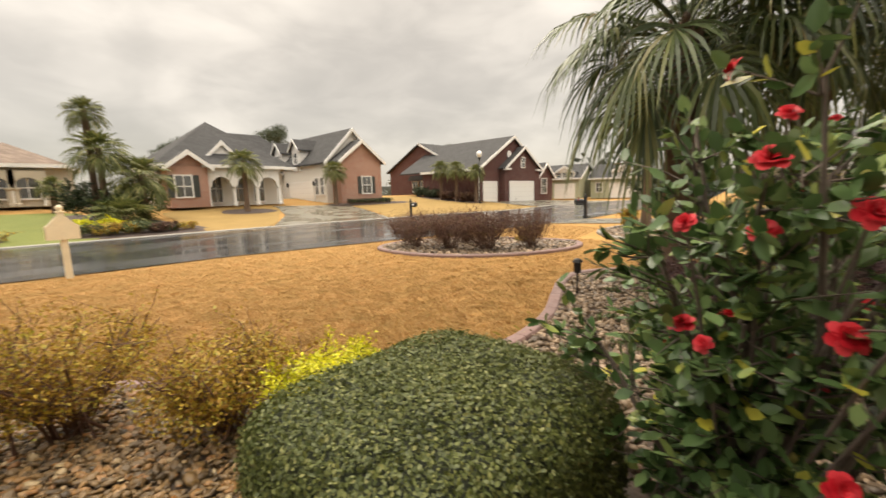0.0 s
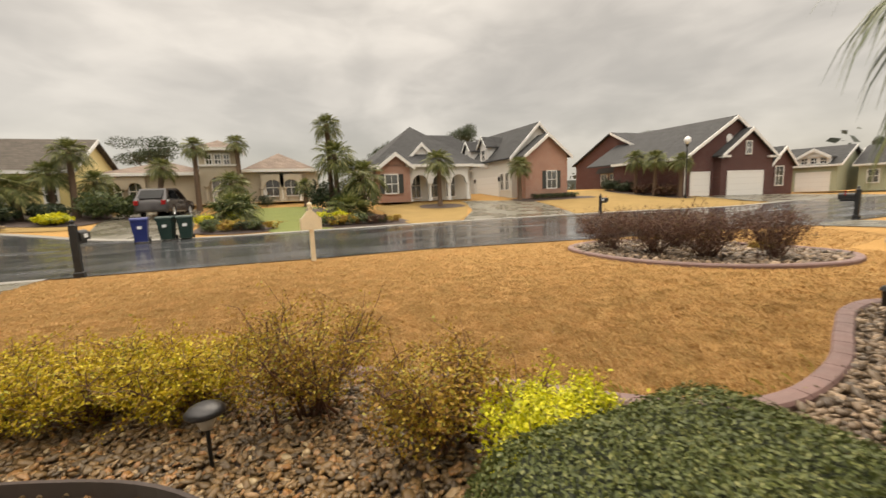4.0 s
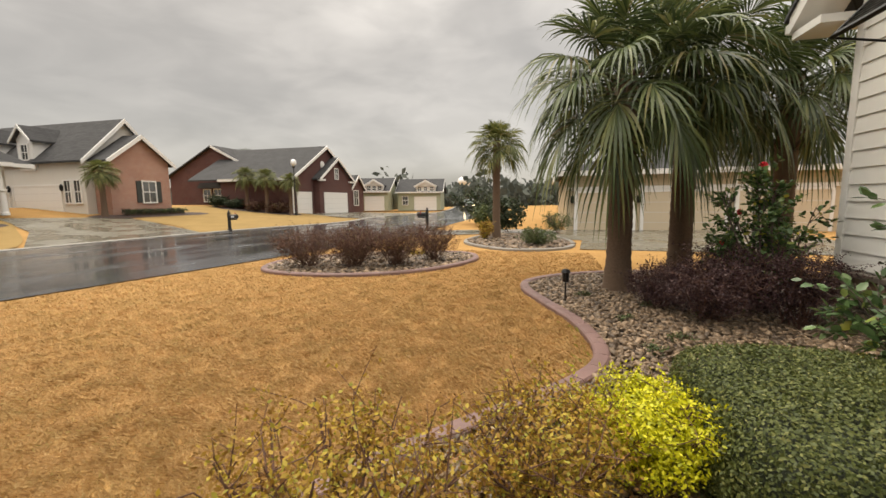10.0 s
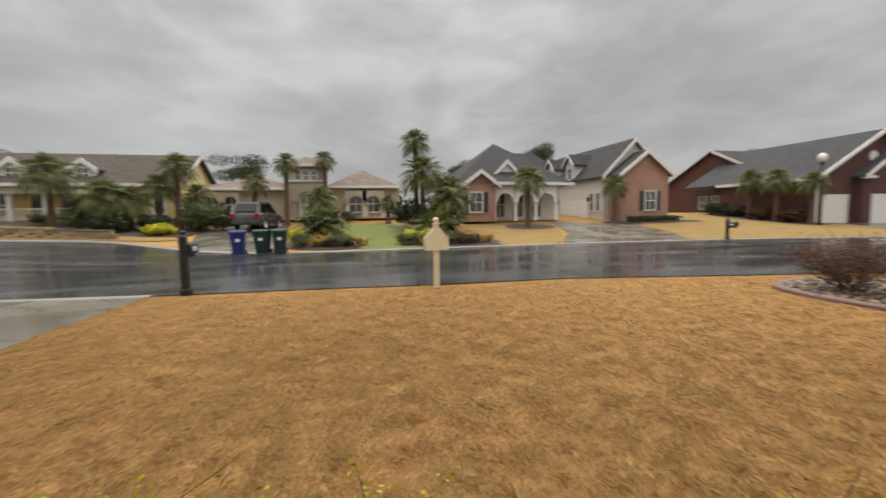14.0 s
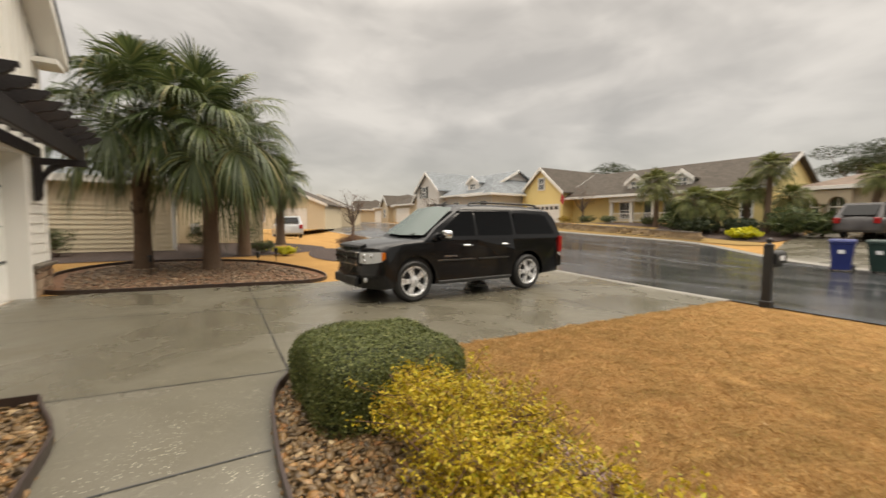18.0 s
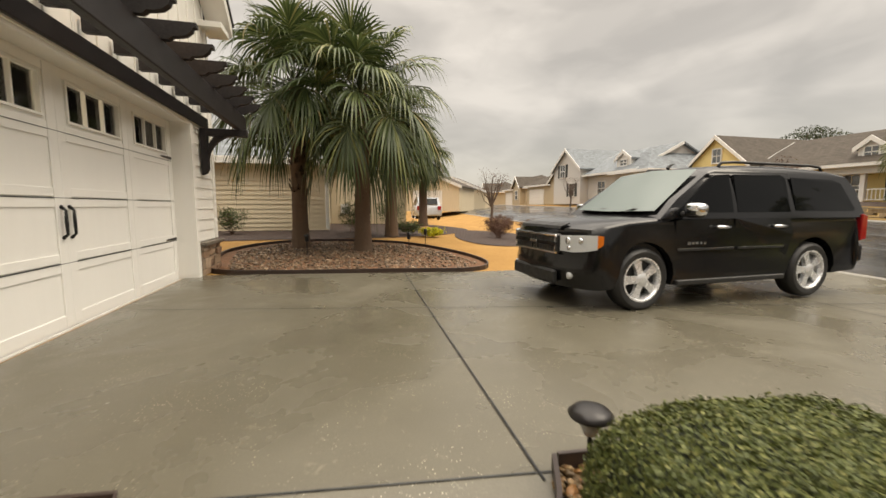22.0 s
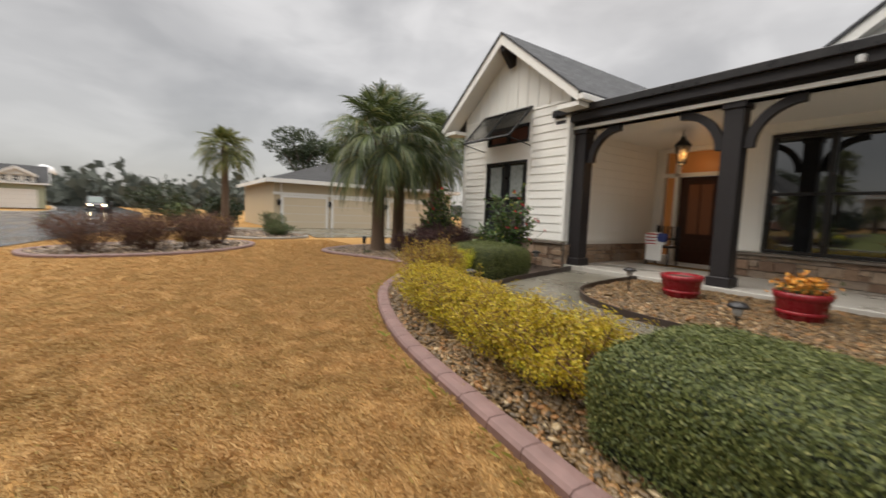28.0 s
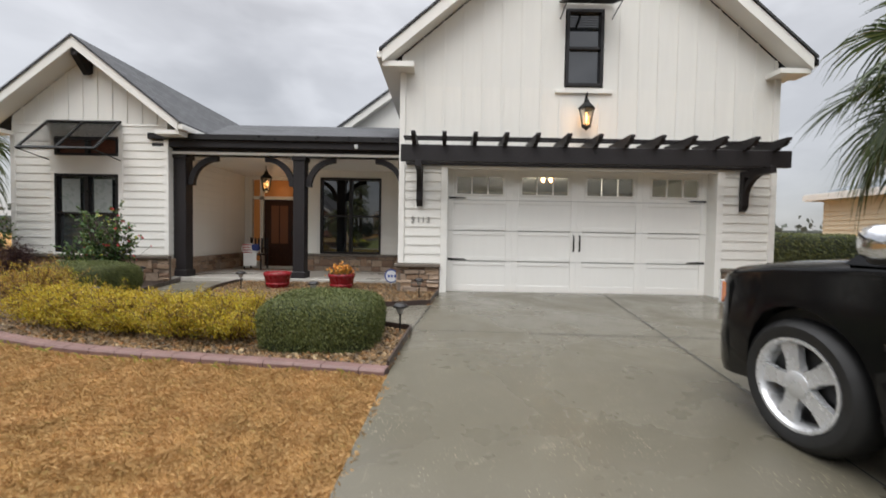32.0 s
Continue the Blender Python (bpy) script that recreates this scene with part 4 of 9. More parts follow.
def garage_door():
    d = empty("door_1", Matrix.Translation((0, -0.30, 0)))
    W = DX1 - DX0
    n = 4
    cw = W / n
    z0, z1, m = 2.09, 2.52, 0.18
    part("door_body", box(DX0, -0.05, 0.0, DX1, 0.0, z0), M["garage_white"], d)
    part("door_top_rail", box(DX0, -0.05, z1, DX1, 0.0, DZ), M["garage_white"], d)
    for i in range(n + 1):
        a = DX0 + i * cw
        part("window_post", box(max(DX0, a - m), -0.05, z0, min(DX1, a + m), 0.0, z1), M["garage_white"], d)
    for i in range(n):
        a, b = DX0 + i * cw, DX0 + (i + 1) * cw
        for s in (a + 0.0, b - 0.13):
            part("stile", box(s, 0, 0.02, s + 0.13, 0.016, DZ - 0.02, 0.004), M["garage_white"], d)
        for z, h in ((0.02, 0.12), (0.57, 0.09), (0.675, 0.09), (1.23, 0.09), (1.335, 0.09), (1.90, 0.15), (z1 + 0.01, 0.09)):
            part("rail", box(a + 0.132, 0, z, b - 0.132, 0.012, z + h, 0.004), M["garage_white"], d)
        w = part("garage_window", box(a + m, -0.03, z0, b - m, -0.025, z1), M["garage_glass"], d)
        part("window_frame", boxes((a + m, -0.03, z0, a + m + 0.025, 0.022, z1), (b - m - 0.025, -0.03, z0, b - m, 0.022, z1), (a + m + 0.025, -0.03, z0, b - m - 0.025, 0.022, z0 + 0.025), (a + m + 0.025, -0.03, z1 - 0.025, b - m - 0.025, 0.022, z1)), M["garage_white"], w)
        for k in (1, 2):
            x = a + m + (cw - 2 * m) * k / 3
            part("muntin", box(x - 0.012, -0.024, z0 + 0.025, x + 0.012, 0.012, z1 - 0.025), M["garage_white"], w)
    for z in (0.665, 1.325, 1.985):
        part("section_joint", box(DX0 + 0.01, 0.0, z - 0.004, DX1 - 0.01, 0.0175, z + 0.002), M["blind"], d)
    for x in (DX0 + W / 2 - 0.065, DX0 + W / 2 + 0.065):
        part("pull_handle", tube([(x, 0.015, 0.92), (x, 0.06, 0.96), (x + 0.012, 0.065, 1.08), (x, 0.06, 1.20), (x, 0.015, 1.24)], [0.022, 0.014, 0.017, 0.014, 0.022], 8), M["black_iron"], d, smooth=True)
    for x, s in ((DX0 + 0.03, 1), (DX1 - 0.03, -1)):
        for z in (0.70, 2.03):
            part("strap_hinge", prism([(x, z - 0.022), (x + s * 0.34, z - 0.012), (x + s * 0.40, z), (x + s * 0.34, z + 0.012), (x, z + 0.022)], "y", 0.014, 0.026), M["black_iron"], d)
    return tagged(d, "white carriage-style double garage door, closed, with black straps", "garage door", kind="structure")


def lantern(name, m, label, hang=False):
    """A tapered black lantern with glass sides and a glowing candle."""
    l = empty(name, m)
    for i in range(6):
        a, b = 2 * math.pi * i / 6, 2 * math.pi * (i + 1) / 6
        bm = bmesh.new()
        q = [(0.085 * math.cos(a), 0.085 * math.sin(a), 0), (0.085 * math.cos(b), 0.085 * math.sin(b), 0), (0.15 * math.cos(b), 0.15 * math.sin(b), 0.34), (0.15 * math.cos(a), 0.15 * math.sin(a), 0.34)]
        bm.faces.new([bm.verts.new(p) for p in q])
        bmesh.ops.solidify(bm, geom=bm.faces[:], thickness=0.004)
        g = part("glass_side", bm, M["lantern_glass"], l)
        g.visible_shadow = False
        part("corner_bar", tube([q[0], q[3]], 0.009, 6), M["black_iron"], l)
    part("base_ring", lathe([(0.02, -0.09), (0.035, -0.06), (0.10, -0.02), (0.10, 0.01), (0.07, 0.015)], 6), M["black_iron"], l)
    part("roof_cap", lathe([(0.17, 0.33), (0.175, 0.355), (0.11, 0.42), (0.06, 0.47), (0.05, 0.52), (0.02, 0.54), (0.015, 0.60)], 6), M["black_iron"], l)
    part("bulb", lathe([(0.012, 0.06), (0.022, 0.12), (0.03, 0.19), (0.018, 0.25), (0.004, 0.28)], 8), M["lamp_glow"], l, smooth=True)
    return tagged(l, label, "lantern")


def our_house():
    H = empty("white_farmhouse")
    tagged(H, "white clapboard and board-and-batten house with stone base", "house", kind="structure")

    def own(ob, name=None):
        ob.parent = H
        return ob

    gslope = (ridge_z - 4.85) / (GX1 + 0.35 - ridge_x)
    gtop = lambda x: ridge_z - 0.25 - gslope * abs(x - ridge_x)
    # garage front: lower lap siding, upper board and batten, with real openings
    own(wall_with_holes("garage_wall", GX0, GX1, 0.0, 4.3, -0.02, [(DX0 - 0.03, DX1 + 0.03, -0.1, DZ + 0.03)], 0.2, M["white"]))
    gw = (-3.16, -2.35, 4.33, 5.93)
    bm = bmesh.new()
    for a, b in ((GX0, gw[0]), (gw[0], ridge_x), (ridge_x, gw[1]), (gw[1], GX1)):
        lo = 5.93 if (gw[0] - 0.01 < a and b < gw[1] + 0.01) else 4.3
        add_prism(bm, [(a, lo), (b, lo), (b, gtop(b)), (a, gtop(a))], "y", -0.22, -0.02)
    add_box(bm, gw[0], -0.22, 4.3, gw[1], -0.02, 4.33)
    own(part("gable_wall", bm, M["batten_wall"]))
    band = part("frieze_board", box(GX0, -0.02, 2.60, GX1, 0.015, 2.78, 0.004), M["white_trim"], H)
    battens(H, GX0 + 0.06, GX1 - 0.06, 0.405, 2.78, gtop, -0.02, [(gw[0] - 0.1, gw[1] + 0.1, 4.1, 6.05), (-3.0, -2.5, 3.3, 4.2)])
    holes = [(DX0 - 0.14, DX1 + 0.14, -0.1, DZ + 0.12)]
    clad(H, GX0, GX1, 0.62, 2.60, -0.02, holes)
    for x0, x1 in ((DX0 - 0.14, DX0), (DX1, DX1 + 0.14)):
        part("door_casing", box(x0, -0.36, 0.0, x1, 0.03, DZ + 0.0, 0.005), M["white_trim"], H)
    part("door_head", box(DX0 - 0.14, -0.36, DZ, DX1 + 0.14, 0.03, DZ + 0.12, 0.005), M["white_trim"], H)
    part("side_wall", box(GX1 - 0.2, PY, 0.0, GX1, -0.22, 4.3), M["white"], H)
    clad(H, PY + 0.02, -0.02, 0.62, 3.05, GX1, (), "x")
    part("corner_board", box(GX1 - 0.09, -0.02, 0.62, GX1 + 0.03, 0.03, 4.7, 0.004), M["white_trim"], H)
    part("corner_board", box(GX0 - 0.03, -0.02, 0.62, GX0 + 0.09, 0.03, 4.7, 0.004), M["white_trim"], H)
    part("side_wall", box(GX0, -9, 0.0, GX0 + 0.2, -0.22, 4.3), M["white"], H)
    # stone piers at the garage
    for a, b, s in ((DX1 + 0.15, GX1 + 0.06, 3), (GX0 - 0.06, DX0 - 0.15, 4)):
        stone_wall(H, a, b, 0.0, 0.54, 0.0, "y", s)
        part("stone_cap", box(a - 0.02, -0.02, 0.54, b + 0.03, 0.125, 0.60, 0.008), M["cap"], H)
    stone_wall(H, PY + 0.05, 0.06, 0.0, 0.54, GX1, "x", 5)
    part("stone_cap", box(GX1 - 0.02, PY + 0.05, 0.54, GX1 + 0.115, -0.022, 0.60, 0.008), M["cap"], H)
    # gable trim and roof over the garage
    for s in (-1, 1):
        e = ridge_x + s * (GX1 + 0.35 - ridge_x)
        zt = 4.85
        pts = [(ridge_x, ridge_z), (e, zt), (e, zt - 0.24), (ridge_x, ridge_z - 0.30)]
        part("rake_board", prism(pts, "y", 0.36, 0.41), M["white_trim"], H)
        pts = [(ridge_x, ridge_z - 0.20), (e, zt - 0.16), (e, zt - 0.20), (ridge_x, ridge_z - 0.24)]
        part("soffit", prism(pts, "y", -0.02, 0.36), M["white_trim"], H)
        pts = [(ridge_x, ridge_z + 0.05), (e + s * 0.06, zt + 0.02), (e + s * 0.06, zt - 0.03), (ridge_x, ridge_z)]
        part("roof_slope", prism(pts, "y", -10.0, 0.44), M["roof"], H)
        part("eave_return", boxes((min(e, e - s * 0.62), -0.02, zt - 0.30, max(e, e - s * 0.62), 0.36, zt - 0.2)), M["white_trim"], H)
        part("gutter", box(min(e, e + s * 0.11), -9.9, zt - 0.16, max(e, e + s * 0.11), 0.40, zt - 0.03, 0.01), M["white_trim"] if s > 0 else M["bronze"], H)
        part("eave_soffit", box(min(e, e - s * 0.36), -9.9, zt - 0.24, max(e, e - s * 0.36), -0.02, zt - 0.2), M["white_trim"], H)
    # porch: floor, back wall, entry
    own(wall_with_holes("porch_wall", GX1, 4.3, 0.0, 3.5, PY, [(1.95, 3.74, 0.60, 2.86)], 0.2, M["white"]))
    clad(H, GX1, 4.3, 0.62, 3.06, PY, [(1.88, 3.81, 0.5, 2.92)])
    stone_wall(H, GX1 + 0.1, 4.3, 0.1, 0.54, PY, "y", 7)
    part("stone_cap", box(GX1 + 0.1, PY - 0.02, 0.54, 4.34, PY + 0.12, 0.60, 0.008), M["cap"], H)
    part("entry_return", box(4.1, EY, 0.0, 4.3, PY - 0.2, 3.5), M["white"], H)
    part("corner_board", box(4.22, PY - 0.05, 0.60, 4.33, PY + 0.03, 3.06, 0.004), M["white_trim"], H)
    own(wall_with_holes("entry_wall", 4.3, WX0, 0.0, 3.5, EY, [(5.05, 6.05, 0.1, 2.32), (6.16, 6.42, 0.25, 2.32), (5.05, 6.42, 2.40, 2.95)], 0.2, M["white"]))
    part("porch_ceiling", box(GX1, EY, 3.06, WX0, -1.3, 3.12), M["white_trim"], H)
    # left wing
    lslope = (5.53 - 3.67) / 2.36
    ltop = lambda x: 5.53 - 0.2 - lslope * abs(x - 8.5)
    own(wall_with_holes("wing_wall", WX0, WX1, 0.0, 3.7, WY, [(7.84, 9.35, 0.66, 2.52), (7.83, 9.34, 2.95, 3.40)], 0.2, M["white"]))
    bm = bmesh.new()
    for a, b in ((WX0, 8.5), (8.5, WX1)):
        add_prism(bm, [(a, 3.7), (b, 3.7), (b, max(3.71, ltop(b))), (a, max(3.71, ltop(a)))], "y", WY - 0.2, WY)
    own(part("gable_wall", bm, M["batten_wall"]))
    clad(H, WX0, WX1, 0.62, 3.70, WY, [(7.74, 9.45, 0.56, 3.50)])
    battens(H, WX0 + 0.1, WX1 - 0.1, 0.35, 3.72, ltop, WY)
    part("casing", boxes((7.74, WY, 0.58, 7.84, WY + 0.028, 3.5), (9.35, WY, 0.58, 9.45, WY + 0.028, 3.5), (7.84, WY, 2.52, 9.35, WY + 0.028, 2.95), (7.84, WY, 3.40, 9.35, WY + 0.028, 3.5), (7.84, WY, 0.58, 9.35, WY + 0.04, 0.66)), M["white_trim"], H)
    part("side_wall", box(WX0, EY, 0.0, WX0 + 0.2, WY - 0.2, 3.7), M["white"], H)
    clad(H, EY + 0.02, WY, 0.62, 3.06, WX0 - 0.001, (), "x2")
    part("side_wall", box(WX1 - 0.2, -9, 0.0, WX1, WY - 0.2, 3.7), M["white"], H)
    part("corner_board", box(WX0 - 0.03, WY - 0.06, 0.62, WX0 + 0.08, WY + 0.03, 3.45, 0.004), M["white_trim"], H)
    part("corner_board", box(WX1 - 0.08, WY - 0.06, 0.62, WX1 + 0.03, WY + 0.03, 3.45, 0.004), M["white_trim"], H)
    stone_wall(H, WX0 - 0.05, WX1 + 0.05, 0.0, 0.54, WY, "y", 9)
    part("stone_cap", box(WX0 - 0.07, WY - 0.02, 0.54, WX1 + 0.08, WY + 0.12, 0.60, 0.008), M["cap"], H)
    stone_wall(H, EY + 0.05, WY - 0.02, 0.1, 0.54, WX0, "x2", 11)
    for s in (-1, 1):
        e = 8.5 + s * 2.36
        part("rake_board", prism([(8.5, 5.53), (e, 3.67), (e, 3.47), (8.5, 5.29)], "y", WY + 0.43, WY + 0.47), M["white_trim"], H)
        part("soffit", prism([(8.5, 5.36), (e, 3.53), (e, 3.50), (8.5, 5.33)], "y", WY, WY + 0.43), M["white_trim"], H)
        part("roof_slope", prism([(8.5, 5.58), (e + s * 0.06, 3.68), (e + s * 0.06, 3.63), (8.5, 5.53)], "y", -11.0, WY + 0.5), M["roof"], H)
        part("eave_return", box(min(e, e - s * 0.55), WY, 3.40, max(e, e - s * 0.55), WY + 0.43, 3.49), M["white_trim"], H)
        part("gutter", box(min(e, e + s * 0.11), -9.9, 3.50, max(e, e + s * 0.11), WY + 0.46, 3.62, 0.01), M["white_trim"], H)
    part("ridge_bracket", prism([(WY, 4.88), (WY + 0.10, 4.80), (WY + 0.42, 5.14), (WY + 0.42, 5.28), (WY, 5.28)], "x", 8.43, 8.57), M["timber"], H)
    # main roof behind the porch
    part("main_roof", prism([(-1.2, 3.47), (-1.25, 3.41), (-6.0, 4.94), (-10.5, 3.5), (-10.5, 3.56), (-6.0, 5.0)], "x", GX1 - 0.3, 8.4), M["roof"], H)
    part("cross_gable", prism([(0.2, 3.5), (3.9, 3.5), (3.9, 4.9), (0.2, 7.6)], "y", -7.0, -6.5), M["batten_wall"], H)
    part("rake_board", prism([(4.15, 4.85), (0.2, 7.8), (0.2, 7.5), (3.95, 4.72)], "y", -6.5, -6.2), M["white_trim"], H)
    part("roof_slope", prism([(4.2, 4.9), (0.2, 7.87), (0.2, 7.81), (4.1, 4.88)], "y", -10.5, -6.15), M["roof"], H)
    part("back_wall", box(GX0, -13, 0, WX1, -12.8, 4.2), M["white"], H)


M["lantern_glass"] = glass_mat("lantern_glass", (0.9, 0.85, 0.75), 0.05)
_l = M["lantern_glass"].node_tree.nodes["Principled BSDF"]
_l.inputs["Transmission Weight"].default_value = 1.0

M["garage_glass"] = clear_glass("garage_door_glass", (0.72, 0.74, 0.72), 0.05)
M["garage_inside"] = plain("garage_drywall", (0.55, 0.54, 0.52), 0.8)


def garage_inside():
    """The dim garage behind the door's panes, with its two-bulb ceiling lamp."""
    part("wall_garage_inside", boxes((GX0 + 0.22, -6.2, 0.0, GX1 - 0.22, -6.1, 2.9), (GX0 + 0.22, -6.1, 2.84, GX1 - 0.22, -0.26, 2.9), (GX0 + 0.22, -6.1, 0.0, GX0 + 0.28, -0.26, 2.84), (GX1 - 0.28, -6.1, 0.0, GX1 - 0.22, -0.26, 2.84), (GX0 + 0.28, -6.1, -0.02, GX1 - 0.28, -0.26, 0.0)), M["garage_inside"])
    tagged(bpy.data.objects["wall_garage_inside"], "dim drywall garage interior", "wall", kind="structure")
    l = empty("ceiling_lamp", Matrix.Translation((-2.55, -2.0, 2.84)))
    part("lamp_plate", lathe([(0.13, -0.03), (0.14, 0.0), (0.01, 0.0)], 18), M["plate"], l)
    for x in (-0.10, 0.10):
        part("bulb", lathe([(0.02, -0.05), (0.05, -0.11), (0.055, -0.16), (0.03, -0.21), (0.004, -0.22)], 10, (x, 0, 0)), M["lamp_glow"], l, smooth=True)
    tagged(l, "lit two-bulb ceiling lamp inside the garage", "ceiling lamp")


our_house()
garage_inside()
garage_door()
window_unit("window_1", -3.14, -2.37, 4.35, 5.92, -0.02, "dark bronze single window with louvred upper half", 1, (0.5,))
window_unit("window_2", 1.95, 3.74, 0.61, 2.85, PY, "wide dark bronze porch window reflecting the street", 2, (0.5,), M["glass"])
window_unit("window_3", 7.84, 9.35, 0.66, 2.52, WY, "paired dark bronze windows behind the camellia", 2, (0.5,), M["glass_grey"], (0.76,))
window_unit("window_4", 7.83, 9.34, 2.95, 3.40, WY, "low transom window with red cedar behind the shutter", 2, (), M["cedar"])


# ---------------------------------------------------------------- vehicles
def car_paint(name, c, rough=0.12):
    n = Nodes(name, rough, 0.0, 0.4)
    n.colour(n.ramp(n.noise(0.6, 3), [(0.3, shade(c, 0.85)), (0.7, shade(c, 1.2))]))
    n.bsdf.inputs["Coat Weight"].default_value = 0.1
    n.bsdf.inputs["Coat Roughness"].default_value = 0.06
    n.rough(n.span(n.noise(0.02, 3, 0.7), rough * 0.7, rough * 1.8))
    return n.mat


M["paint_black"] = car_paint("black_car_paint", (0.005, 0.005, 0.0055))
M["paint_silver"] = car_paint("silver_car_paint", (0.36, 0.38, 0.40))
M["paint_brown"] = car_paint("grey_car_paint", (0.055, 0.05, 0.05))
M["tyre"] = plain("wet_tyre_rubber", (0.014, 0.014, 0.014), 0.55, 0, 0.2)
M["trim_black"] = plain("black_plastic", (0.012, 0.012, 0.012), 0.5, 0, 0.2)
M["chrome"] = plain("chrome", (0.75, 0.76, 0.78), 0.09, 1.0, 0.05)
M["alloy"] = plain("polished_alloy", (0.70, 0.71, 0.72), 0.28, 0.55, 0.06)
M["car_glass"] = glass_mat("tinted_car_glass", (0.004, 0.0045, 0.005), 0.03)
M["car_glass"].node_tree.nodes["Principled BSDF"].inputs["IOR"].default_value = 1.22
M["windshield"] = glass_mat("windshield_glass", (0.10, 0.135, 0.125), 0.05)
M["lamp_clear"] = glass_mat("headlamp_lens", (0.46, 0.47, 0.47), 0.05)
M["amber"] = glass_mat("amber_lens", (0.55, 0.13, 0.012), 0.12)
M["red_lens"] = glass_mat("red_lens", (0.28, 0.010, 0.012), 0.12)
M["headlight_on"] = glow_mat("lit_headlamp", (1.0, 0.80, 0.48), 16.0)


def layered(outline, layers, keep=None):
    """A body from one side outline, repeated across the width; each layer gives (y, change of a point)."""
    bm = bmesh.new()
    rings = []
    ys = [(-y, f) for y, f in layers[::-1]] + [(y, f) for y, f in layers if y > 0]
    for y, f in ys:
        ring = []
        for i, (x, z) in enumerate(outline):
            px, py, pz = f(x, y, z)
            ring.append(bm.verts.new((px, py, pz)))
        rings.append(ring)
    n = len(outline)
    for a, b in zip(rings, rings[1:]):
        for i in range(n):
            j = (i + 1) % n
            bm.faces.new((a[i], a[j], b[j], b[i]))
    bm.faces.new(rings[0][::-1])
    bm.faces.new(rings[-1])
    bmesh.ops.recalc_face_normals(bm, faces=bm.faces[:])
    return bm


def soft(me, angle=38):
    me.polygons.foreach_set("use_smooth", [True] * len(me.polygons))
    me.set_sharp_from_angle(angle=radians(angle))
    return me


def arch(cx, cz, r, z0, n=12, rev=False):
    a0 = math.asin((z0 - cz) / r)
    pts = [(cx + r * math.cos(math.pi - a0 - (math.pi - 2 * a0) * i / n), cz + r * math.sin(math.pi - a0 - (math.pi - 2 * a0) * i / n)) for i in range(n + 1)]
    return pts[::-1] if rev else pts


def wheel_meshes(r=0.40, rim=0.275, w=0.27):
    tyre = lathe([(rim, -w / 2 + 0.02), (rim + 0.03, -w / 2), (r - 0.05, -w / 2), (r - 0.012, -w / 2 + 0.03), (r, -w / 2 + 0.07), (r, w / 2 - 0.07), (r - 0.012, w / 2 - 0.03), (r - 0.05, w / 2), (rim + 0.03, w / 2), (rim, w / 2 - 0.02)], 36, axis="y", cap=False)
    t = soft(mesh_of("tyre", tyre, M["tyre"]))
    bm = bmesh.new()
    add_lathe(bm, [(rim - 0.035, w / 2 - 0.10), (rim - 0.03, w / 2 - 0.03), (rim - 0.012, w / 2 - 0.006), (rim + 0.006, w / 2 - 0.006), (rim + 0.006, -w / 2 + 0.02), (rim - 0.02, -w / 2 + 0.02), (rim - 0.035, w / 2 - 0.10)], 36, axis="y", cap=False)
    rimm = soft(mesh_of("rim", bm, M["alloy"]))
    bm = bmesh.new()
    for k in range(5):
        a = 2 * math.pi * k / 5 + 0.3
        q = [(-0.05, 0.03), (0.05, 0.03), (0.045, rim * 0.55), (0.066, rim - 0.02), (-0.066, rim - 0.02), (-0.045, rim * 0.55)]
        lo, hi = [], []
        for x, d in q:
            px, pz = x * math.cos(a) + d * math.sin(a), -x * math.sin(a) + d * math.cos(a)
            lo.append(bm.verts.new((px, w / 2 - 0.075, pz)))
            hi.append(bm.verts.new((px * 0.985, w / 2 - (0.018 if d < 0.1 else 0.03), pz * 0.985)))
        bm.faces.new(hi)
        for i in range(6):
            bm.faces.new((lo[i], lo[(i + 1) % 6], hi[(i + 1) % 6], hi[i]))
    add_lathe(bm, [(0.085, w / 2 - 0.07), (0.08, w / 2 - 0.018), (0.055, w / 2 - 0.008), (0.01, w / 2 - 0.004)], 16, axis="y")
    bmesh.ops.recalc_face_normals(bm, faces=bm.faces[:])
    sp = soft(mesh_of("spoke_star", bm, M["alloy"]), 30)
    dark = mesh_of("brake_disc", lathe([(rim - 0.04, -0.02), (rim - 0.04, 0.0), (0.02, 0.0)], 24, axis="y"), M["trim_black"])
    return t, rimm, sp, dark


def put_wheel(car, meshes, x, y, z=0.40):
    m = Matrix.Translation((x, y, z)) @ (Matrix.Rotation(math.pi, 4, "Z") if y < 0 else Matrix())
    w = part("wheel", meshes[0], None, car, m=m)
    w.name = "wheel"
    for me, nm in zip(meshes[1:], ("rim", "spoke_star", "brake_disc")):
        part(nm, me, None, w)
    return w


